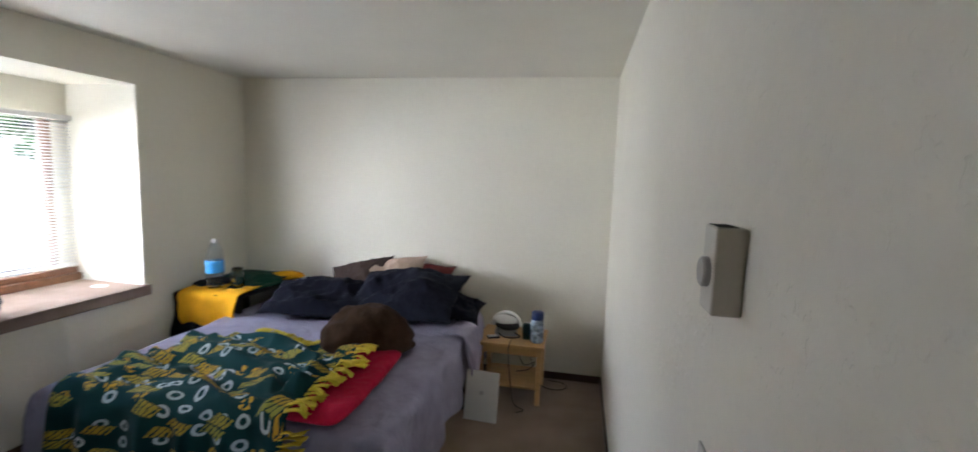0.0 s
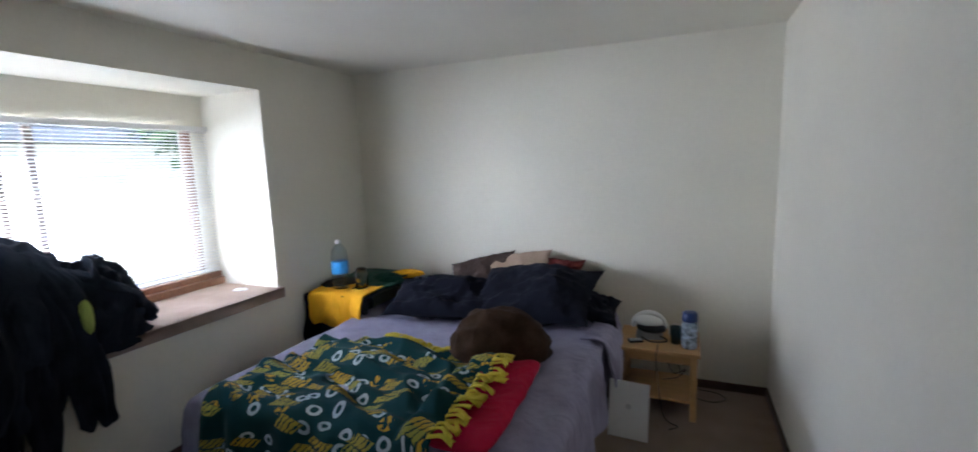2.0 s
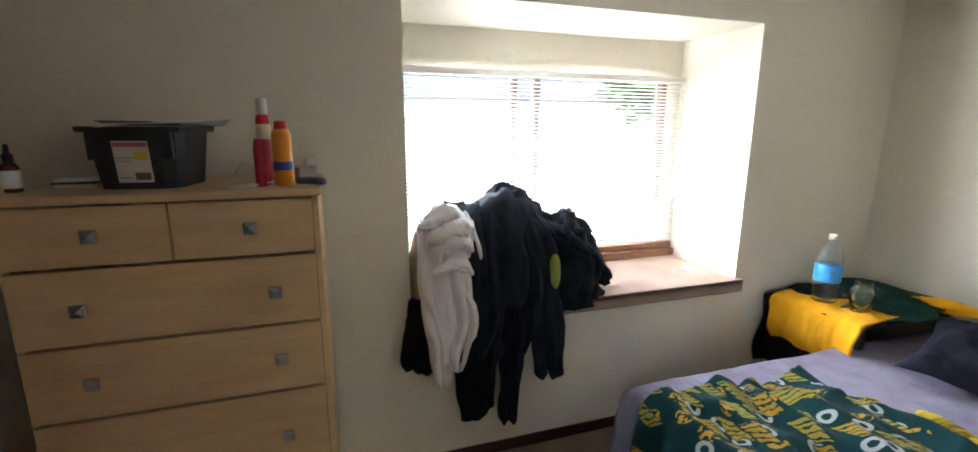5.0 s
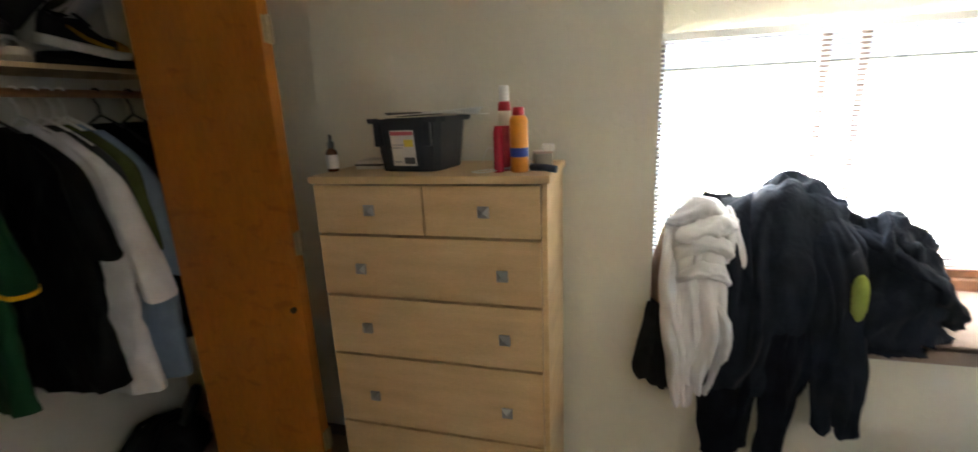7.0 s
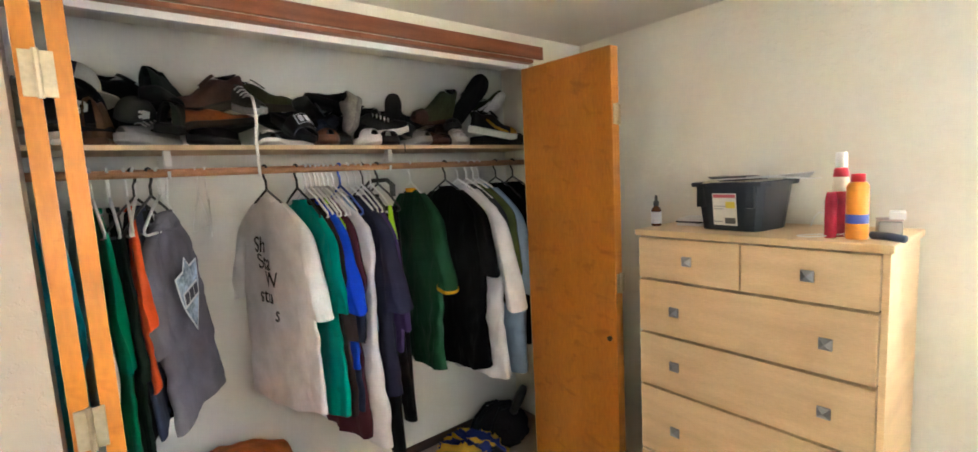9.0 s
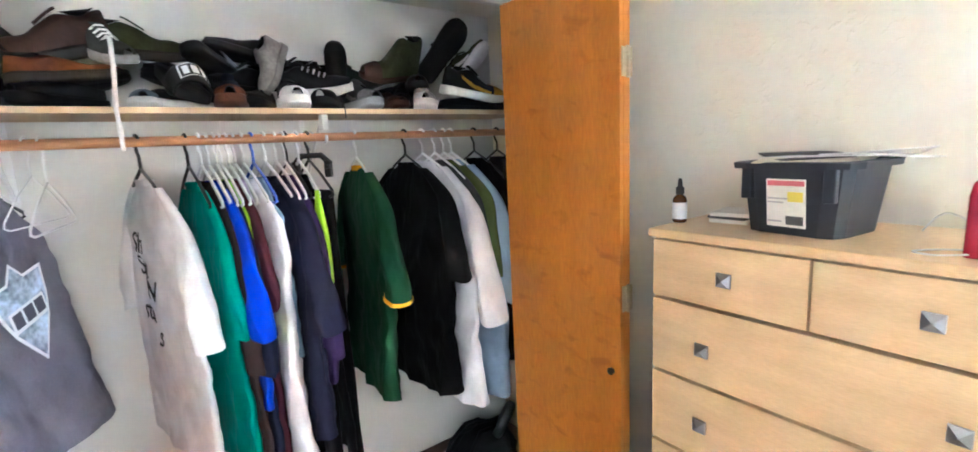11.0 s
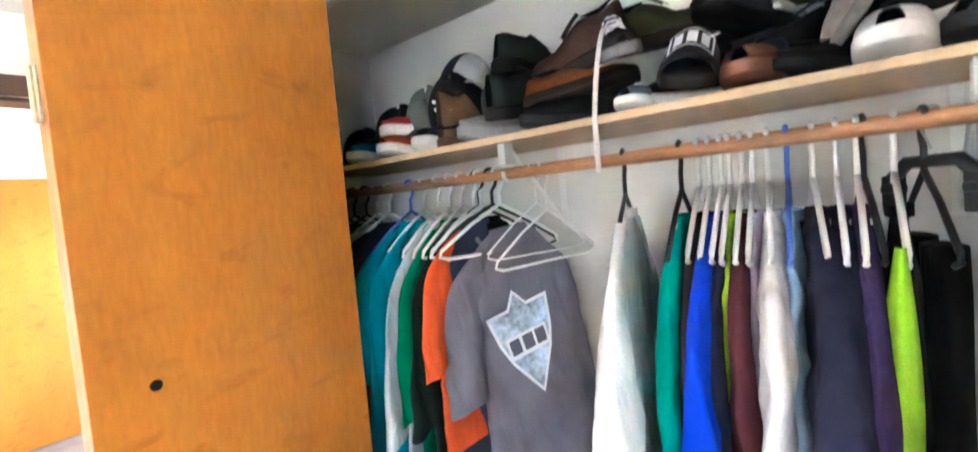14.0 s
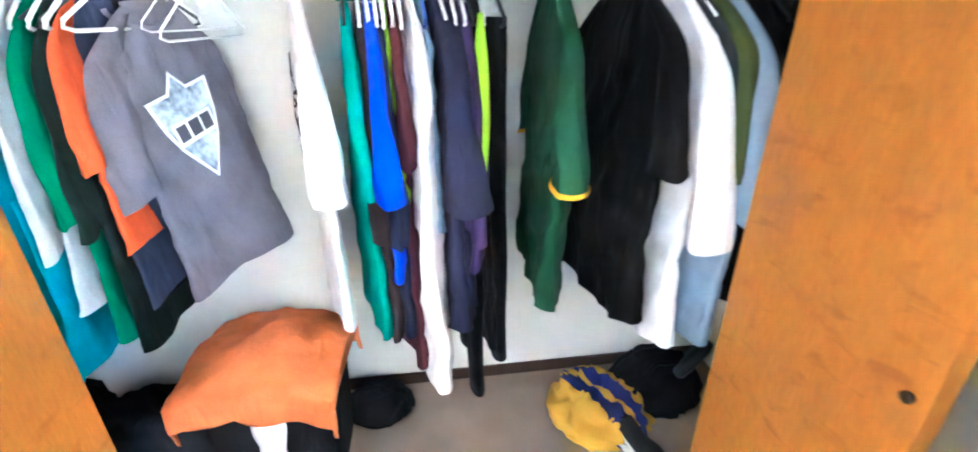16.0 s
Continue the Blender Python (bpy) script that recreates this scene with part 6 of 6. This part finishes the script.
def cap(lab, m, brim, loc, rz=0, rx=0, ry=0, patch=None, k=1.0, panels=(), slump=0.0):
    g = thing("baseball_cap", lab, "cap", loc, rz, rx, ry, group="caps on the shelf")

    def dome(u, v, grow=1.0):
        a, e = 6.283 * u, math.cos(v * 1.5)
        seam = 1 + 0.025 * abs(math.cos(3 * a)) + 0.05 * slump * nz(math.cos(a), math.sin(a), v * 2 + loc[0] * 9, 1.6)
        return (0.098 * k * math.cos(a) * e * seam * grow, 0.086 * k * math.sin(a) * e * seam * grow, 0.120 * k * math.sin(v * 1.57) ** 0.8 * (1 + 0.35 * slump * nz(math.cos(a), math.sin(a), loc[0] * 7, 1.2)) * grow)
    part("crown", grid(36, 12, dome, closed=True, capped=True), m, g, smooth=True)
    for a, b, pm in panels:
        part("crown_panel", grid(10, 12, lambda u, v: dome(a + (b - a) * u, v, 1.02)), pm, g, "contrast crown panel", smooth=True)

    def bill(u, v):
        a = (u - 0.5) * 2.4
        r = 0.09 + 0.078 * v * math.cos(a * 0.62)
        return (k * r * math.cos(a), k * 0.090 * math.sin(a) * (1 + 0.1 * v), k * (0.008 - 0.030 * (u - 0.5) ** 2 * 4 * (0.4 + v) - 0.008 * v))
    thicken(part("bill", grid(20, 6, bill), brim, g, smooth=True), 0.004)
    part("button", lathe([(0.008, 0), (0.006, 0.004), (0, 0.005)], 10), m, g).matrix_basis = pose(0, 0, 0.118 * k)
    if patch:
        for i, (a, h) in enumerate(((-0.13, 0.05), (-0.13, 0.066), (0.02, 0.044), (0.02, 0.070), (0.13, 0.056))):
            part("front_mark", B(-0.002, 0.004, -0.013, 0.013, -0.005, 0.005, bevel=0.001), patch, g, "pale embroidered mark").matrix_basis = pose(0.093 * k * math.cos(a), 0.093 * k * math.sin(a), h * k, (25, -20, 15, -15, 80)[i], -14, math.degrees(a))
    return g


def leather(name, c, r=0.45):
    return mat("leather_" + name, c, rough=r, var=0.25, scale=12, grain=90, bump=0.15, spec=0.22)


OPENING_SHADE = mat("shoe_opening_shade", (0.012, 0.011, 0.011), 0.95, 0.2, bump=0.0, spec=0.1)
BLK, CREAM, WHT = leather("black", (0.011, 0.011, 0.012), 0.6), mat("cream_rubber", (0.62, 0.57, 0.50), 0.6, 0.12), mat("white_rubber", (0.74, 0.72, 0.69), 0.55, 0.12)
BRN, TANL, RUST, GRY, OLV, DNV, SLV = leather("brown", (0.045, 0.018, 0.012), 0.6), leather("tan", (0.13, 0.065, 0.033), 0.7), leather("rust", (0.20, 0.058, 0.018)), leather("grey", (0.26, 0.26, 0.265), 0.8), leather("olive", (0.040, 0.045, 0.020), 0.85), leather("dark_navy", (0.020, 0.028, 0.050), 0.8), leather("silver", (0.28, 0.26, 0.24), 0.4)
MUST = leather("mustard", (0.52, 0.28, 0.02), 0.6)
REDL, BLUL = leather("red", (0.50, 0.025, 0.03), 0.6), leather("blue", (0.02, 0.22, 0.45), 0.6)
BKG = leather("green_black", (0.010, 0.016, 0.013), 0.75)
DSOLE = leather("dark_sole", (0.02, 0.015, 0.012))
CAPB, CAPC, CAPN, CAPG = cloth("cap_black", (0.010, 0.010, 0.012)), cloth("cap_cream", (0.46, 0.40, 0.32)), cloth("cap_navy", (0.014, 0.018, 0.045)), cloth("cap_grey", (0.16, 0.17, 0.155))
SZ = 1.907
# far end behind the folded door
cap("navy baseball cap far along the shelf", CAPN, DNV, (1.038, -0.70, SZ + 0.02), rz=90, slump=1)
cap("black baseball cap far along the shelf", CAPB, BLK, (0.848, -0.73, SZ + 0.085), rz=60, slump=1)
shoe("blue trainer lying on the shelf", BLUL, WHT, (0.918, -0.68, SZ), rz=95)
shoe("black trainer lying on its side at the back", BLK, WHT, (0.798, -0.76, SZ), rz=60)
cap("grey-green cloth cap lying on the pile", CAPG, CAPG, (0.673, -0.72, SZ + 0.10), rz=130, ry=12, slump=1.5)
shoe("bright orange trainer on the shelf", leather("orange", (0.60, 0.09, 0.02)), WHT, (0.718, -0.66, SZ), rz=98)
shoe("red and white trainer lying on another shoe", REDL, WHT, (0.683, -0.69, SZ + 0.065), rz=68, rx=8)
shoe("dark trainer with a white sole on the shelf", BLK, WHT, (0.563, -0.655, SZ), rz=108, s=0.95)
cap("black baseball cap with a pale embroidered mark", CAPB, CAPB, (0.500, -0.705, SZ + 0.10), rz=104, rx=4, ry=16, patch=PRINTW, k=1.18, slump=0.6)
cap("cream, grey and navy baseball cap on top of the pile", CAPC, CAPC, (0.508, -0.74, SZ + 0.215), rz=168, rx=-22, ry=12, k=0.95, panels=((0.54, 0.68, cloth("cap_pale_grey", (0.36, 0.36, 0.37))), (0.68, 0.80, CAPN), (0.80, 0.96, cloth("cap_pale_grey", (0.36, 0.36, 0.37)))))
shoe("tan suede boot standing on the shelf", TANL, leather("tan_sole", (0.10, 0.05, 0.03)), (0.423, -0.675, SZ), rz=-104, kind="boot", s=0.88)
shoe("grey running shoe on the shelf", GRY, mat("grey_rubber", (0.32, 0.32, 0.33), 0.6), (0.280, -0.665, SZ), rz=52, lace=WHT, s=1.02)
cap("dark grey cap with a pale mark, lying on a shoe", cloth("cap_dark_grey", (0.06, 0.065, 0.065)), CAPB, (0.318, -0.705, SZ + 0.108), rz=110, ry=24, patch=PRINTW, k=0.78)
shoe("black running shoe piled on the shelf", BLK, BLK, (0.303, -0.79, SZ + 0.165), rz=150, rx=20, ry=6)
shoe("green-black trainer standing behind the pile", BKG, BLK, (0.199, -0.74, SZ + 0.165), rz=-120, rx=-8, ry=10, lace=BLK, s=1.02)
shoe("green-black trainer under others", BKG, BLK, (0.184, -0.675, SZ + 0.055), rz=-112, rx=10, ry=-6, s=1.04)
shoe("dark trainer lying under others", BLK, BLK, (0.057, -0.66, SZ), rz=48, s=0.95)
shoe("dark brown leather shoe lying in the pile", BRN, DSOLE, (0.052, -0.730, SZ + 0.155), rz=8, ry=16, rx=-16, s=1.1)
shoe("rust leather dress shoe on the pile", RUST, DSOLE, (0.022, -0.650, SZ + 0.070), rz=-162, rx=-18, ry=-6, kind="dress_shoe", s=1.02)
shoe("dark grey trainer resting on the pile with loose white laces", leather("dark_grey", (0.05, 0.05, 0.046), 0.8), GRY, (-0.063, -0.715, SZ + 0.165), rz=120, rx=10, ry=18, lace=WHT, s=0.92)
place(tagged(part("shoe_lace", grid(2, 30, lambda u, v: spline([(-0.080, -0.645, SZ + 0.215), (-0.086, -0.58, SZ + 0.200), (-0.083, -0.535, SZ + 0.10), (-0.074, -0.527, SZ + 0.0), (-0.074, -0.528, SZ - 0.07), (-0.074, -0.530, SZ - 0.135)], v) + Vector(((u - 0.5) * 0.012, 0.002 * math.sin(v * 9), 0))), WHT, smooth=True), "flat white shoelace dangling off the shelf", "shoelace"))
thicken(bpy.data.objects["shoe_lace"], 0.002)
shoe("olive canvas shoe on top of the pile", OLV, DSOLE, (-0.163, -0.765, SZ + 0.175), rz=172, rx=10, ry=4)
shoe("blue-grey knitted slipper on the shelf", leather("denim", (0.14, 0.17, 0.20), 0.9), WHT, (-0.153, -0.665, SZ), rz=86, kind="slipper", s=0.85, lace=WHT)
shoe("white-soled shoe lying under the sandal", BLK, WHT, (-0.263, -0.68, SZ), rz=30, kind="slipper", s=0.95)
_av = shoe("black slide sandal with a white framed mark", BLK, BLK, (-0.253, -0.655, SZ + 0.065), rz=100, rx=-12, ry=26, kind="slide_sandal", s=1.08)
for y0, y1, z0, z1 in ((-0.040, 0.040, 0.030, 0.034), (-0.040, 0.040, -0.034, -0.030), (-0.044, -0.040, -0.034, 0.034), (0.040, 0.044, -0.034, 0.034), (-0.034, -0.018, -0.022, 0.022), (-0.010, 0.010, -0.022, 0.022), (0.018, 0.034, -0.022, 0.022)):
    part("strap_mark", grid(2, 8, lambda u, v: ((0.083 + z0 + (z1 - z0) * u), y0 + (y1 - y0) * v, 0.02 + 0.083 * math.cos((y0 + (y1 - y0) * v) / 0.055 * 1.15) ** 0.7 - 0.27 * (z0 + (z1 - z0) * u))), PRINTW, _av, "white strap mark", smooth=True)
shoe("brown and navy suede shoe on the shelf", DNV, leather("rust_sole", (0.12, 0.05, 0.032)), (-0.403, -0.655, SZ), rz=82, toe=leather("rust_suede", (0.13, 0.055, 0.035), 0.9))
shoe("black slide sandal with a grey strap, piled on others", GRY, BLK, (-0.368, -0.715, SZ + 0.155), rz=-125, rx=-16, ry=14, kind="slide_sandal", s=0.92)
shoe("black dress shoe on top of the pile", BLK, BLK, (-0.493, -0.75, SZ + 0.195), rz=14, rx=8, ry=-8, kind="dress_shoe")
shoe("black trainer lying behind the silver one", BLK, BLK, (-0.458, -0.76, SZ + 0.06), rz=30)
shoe("black shoe lying beneath others", BLK, BLK, (-0.503, -0.665, SZ), rz=60, kind="dress_shoe")
shoe("silver trainer tipped on its toe", SLV, leather("silver_sole", (0.22, 0.21, 0.20), 0.4), (-0.583, -0.675, SZ + 0.145), rz=40, ry=60, rx=24, s=0.76)
shoe("black canvas shoe with a thick white sole", BLK, WHT, (-0.608, -0.655, SZ), rz=86, toe=WHT, s=1.04)
shoe("black canvas shoe with white laces", BLK, WHT, (-0.708, -0.675, SZ + 0.055), rz=158, rx=14, ry=-4, lace=WHT, s=1.02)
shoe("black trainer under the canvas shoe", BLK, BLK, (-0.758, -0.66, SZ), rz=60)
shoe("black shoe standing on its heel at the back", BLK, BLK, (-0.838, -0.755, SZ + 0.165), rz=70, ry=-58, kind="dress_shoe", s=0.84)
shoe("slate running shoe facing the room", leather("slate", (0.06, 0.072, 0.078), 0.6), mat("grey_rubber", (0.32, 0.32, 0.33), 0.6), (-0.893, -0.655, SZ), rz=92, swoosh=SLV, toe=GRY)
shoe("brown leather boot with an olive shaft, lying on the pile", OLV, BRN, (-1.063, -0.72, SZ + 0.145), rz=10, rx=-30, ry=6, kind="boot", s=0.98, toe=BRN)
shoe("dark brown loafer on the shelf", BRN, BRN, (-1.028, -0.66, SZ), rz=86, kind="dress_shoe", s=0.95)
shoe("dark trainer lying on the shelf", BLK, BLK, (-1.108, -0.70, SZ), rz=62)
shoe("black trainer standing behind the white one", BLK, BLK, (-1.208, -0.76, SZ + 0.09), rz=70)
shoe("white trainer with black straps on the shelf", leather("white", (0.62, 0.61, 0.59), 0.7), CREAM, (-1.193, -0.66, SZ), rz=66, lace=WHT, s=1.04)
_fl = shoe("black flip-flop standing upright against the wall", BLK, BLK, (-1.378, -0.73, SZ + 0.20), kind="flip_flop", s=1.18)
_fl.matrix_basis = pose(-1.373, -0.74, SZ + 0.295, 0, -38, 0) @ pose(0, 0, 0, 0, -78, 88)
shoe("dark shoe under the mustard trainer", BLK, BLK, (-1.408, -0.665, SZ), rz=8, kind="slipper", s=0.9)
shoe("black shoe at the end of the shelf", BLK, BLK, (-1.628, -0.665, SZ), rz=12, kind="dress_shoe", s=0.9)
shoe("black and mustard trainer with a white midsole", BLK, WHT, (-1.463, -0.655, SZ + 0.058), rz=176, rx=10, ry=9, swoosh=MUST, toe=MUST, s=1.12)
shoe("olive-black trainer with a white sole, standing on end", OLV, WHT, (-1.548, -0.755, SZ + 0.225), rz=100, rx=12, ry=-34, swoosh=WHT, s=0.95)
for _x, _y, _z, _rz, _ry, _m in ((-0.66, -0.80, 0.09, 20, 8, BLK), (-0.92, -0.80, 0.10, 165, -6, BKG), (-0.76, -0.81, 0.07, 150, 10, BLK), (-1.17, -0.80, 0.05, 12, 4, BLK), (-0.30, -0.81, 0.09, 10, -8, BLK), (0.36, -0.81, 0.08, 170, 0, BLK)):
    shoe("black trainer at the back of the pile", _m, BLK, (_x, _y, SZ + _z), rz=_rz, ry=_ry)
tagged(part("cord_tie", tube([(-0.782, -0.552, 1.912), (-0.782, -0.546, 1.908), (-0.782, -0.546, 1.87)], 0.003, 6), BLACKP), "short black cord over the shelf's edge", "cord")

# ---- on the closet floor ----
_hm = thing("laundry_hamper", "black fabric laundry hamper heaped with clothes", "laundry hamper", (0.16, -0.60, 0))
part("body", tapered(0.44, 0.34, 0.47, 0.37, 0.0, 0.46), BLACKC, _hm)
part("heap", blob(0.22, 0.17, 0.08, 0.15, 2.5, 3, 0.5), BLACKC, _hm, smooth=True).matrix_basis = pose(0, 0, 0.39)


def towel(u, v):
    a = (u - 0.5) * 0.61
    b = (v - 0.5) * 0.66
    x = max(-0.235, min(0.235, a))
    y = max(-0.20, min(0.20, b))
    over = max(abs(a) - 0.235, 0) + max(abs(b) - 0.20, 0)
    top = 0.548 - 0.25 * (x / 0.4) ** 2 * 0.5 - 0.6 * (y * y)
    return (x + 0.025 * (a - x) / (abs(a - x) + 1e-6) * (over > 0) + 0.012 * nz(u * 4, v * 4, 3), y + 0.03 * (b - y) / (abs(b - y) + 1e-6) * (over > 0) + 0.009 * math.sin(u * 17) * min(1, over * 8), top - over * 0.95 + 0.022 * nz(u * 3, v * 3, 1) + 0.035 * (0.45 - abs(nz(u * 4, v * 3.5, 8))) + 0.006 * nz(u * 14, v * 14, 4))


_tw = tagged(part("orange_towel", grid(60, 60, towel), cloth("orange_terry", (0.80, 0.21, 0.055), 0.2), smooth=True), "bright orange terry towel thrown over the hamper", "towel")
thicken(_tw, 0.014)
place(_tw, (0.16, -0.585, 0.0), 0, 0, -4)
place(tagged(part("white_sock_cloth", draped([(-0.03, 0.0), (-0.02, -0.12), (-0.015, -0.26)], [0.10, 0.11, 0.09], [0.0, 0.0, 0.0], 2, 0.01, 3, 14, 14), WHITEC, smooth=True), "white cotton cloth hanging from the hamper", "cloth"), (0.16, -0.375, 0.46), 0, 0, 90)
_st = bpy.data.materials.new("gold_blue_stripes")
_st.use_nodes = True
_sn, _sl = _st.node_tree.nodes, _st.node_tree.links
_tc = _sn.new("ShaderNodeTexCoord")
_sx = _sn.new("ShaderNodeSeparateXYZ")
_wb2 = _sn.new("ShaderNodeTexNoise")
_wb2.inputs["Scale"].default_value = 5.0
_ma = _sn.new("ShaderNodeMath")
_ma.operation = "MULTIPLY_ADD"
_ma.inputs[1].default_value = 0.10
_mb = _sn.new("ShaderNodeMapRange")
_mb.inputs[1].default_value, _mb.inputs[2].default_value = -0.14, 0.24
_r = _sn.new("ShaderNodeValToRGB")
_r.color_ramp.interpolation = "CONSTANT"
for _i, (_p, _c) in enumerate(((0.0, (0.60, 0.33, 0.02, 1)), (0.30, (0.012, 0.022, 0.16, 1)), (0.46, (0.60, 0.33, 0.02, 1)), (0.53, (0.012, 0.022, 0.16, 1)), (0.72, (0.60, 0.33, 0.02, 1)))):
    _el = _r.color_ramp.elements[_i] if _i < 2 else _r.color_ramp.elements.new(_p)
    _el.position, _el.color = _p, _c
_sl.new(_tc.outputs["Object"], _sx.inputs[0])
_sl.new(_tc.outputs["Object"], _wb2.inputs["Vector"])
_sl.new(_wb2.outputs["Fac"], _ma.inputs[0])
_sl.new(_sx.outputs[0], _ma.inputs[2])
_sl.new(_ma.outputs[0], _mb.inputs[0])
_sl.new(_mb.outputs[0], _r.inputs[0])
_sl.new(_r.outputs[0], _sn["Principled BSDF"].inputs["Base Color"])
_sn["Principled BSDF"].inputs["Roughness"].default_value = 0.95
place(tagged(part("striped_shirt", blob(0.19, 0.21, 0.13, 0.30, 2.2, 3.3, 0.12, 64, 34), _st, smooth=True), "gold and blue striped shirt dropped on the carpet", "shirt"), (-1.12, -0.60, 0.012), 0, 0, 28)
for nm, lab, cat, bm, m, loc, rz in (
        ("black_backpack", "black backpack slumped in the closet corner", "backpack", blob(0.22, 0.16, 0.20, 0.15, 2.2, 5, 0.1), BLACKC, (-1.42, -0.68, 0.015), 10),
        ("black_sweatshirt", "crumpled black sweatshirt dropped on the closet floor", "sweatshirt", blob(0.30, 0.17, 0.26, 0.2, 2.4, 7, 0.1), BLACKC, (0.66, -0.66, 0.02), 0),
        ("black_coat", "black coat crumpled at the closet's end", "coat", blob(0.22, 0.17, 0.34, 0.2, 2.4, 1, 0.1), BLACKC, (1.0, -0.66, 0.02), 0),
        ("black_sock", "black sock rolled up on the closet carpet", "sock", blob(0.14, 0.12, 0.10, 0.2, 2.4, 2, 0.1), BLACKC, (-0.17, -0.76, 0.01), 0)):
    place(tagged(part(nm, bm, m, smooth=True), lab, cat), loc, 0, 0, rz)
for _y in (-0.06, 0.06):
    part("strap", tube([(-0.05, _y, 0.19), (0.06, _y, 0.215), (0.15, _y * 1.3, 0.15), (0.20, _y * 1.5, 0.05)], 0.011, 8), BLACKC, bpy.data.objects["black_backpack"], "black webbing strap", smooth=True)
shoe("black and white trainer on the closet floor", BLK, WHT, (-1.20, -0.40, 0.0), rz=120, swoosh=WHT)
shoe("grey and black trainer on the closet floor", GRY, BLK, (-1.28, -0.60, 0.0), rz=70, lace=WHT)
_hat = thing("helmet_box", "round black case standing on the closet floor", "case", (-1.56, -0.62, 0.20), rx=62, rz=40)
part("case", lathe([(0, 0), (0.10, 0.0), (0.115, 0.01), (0.115, 0.04), (0.10, 0.05), (0, 0.05)], 24), BLACKP, _hat, smooth=True)
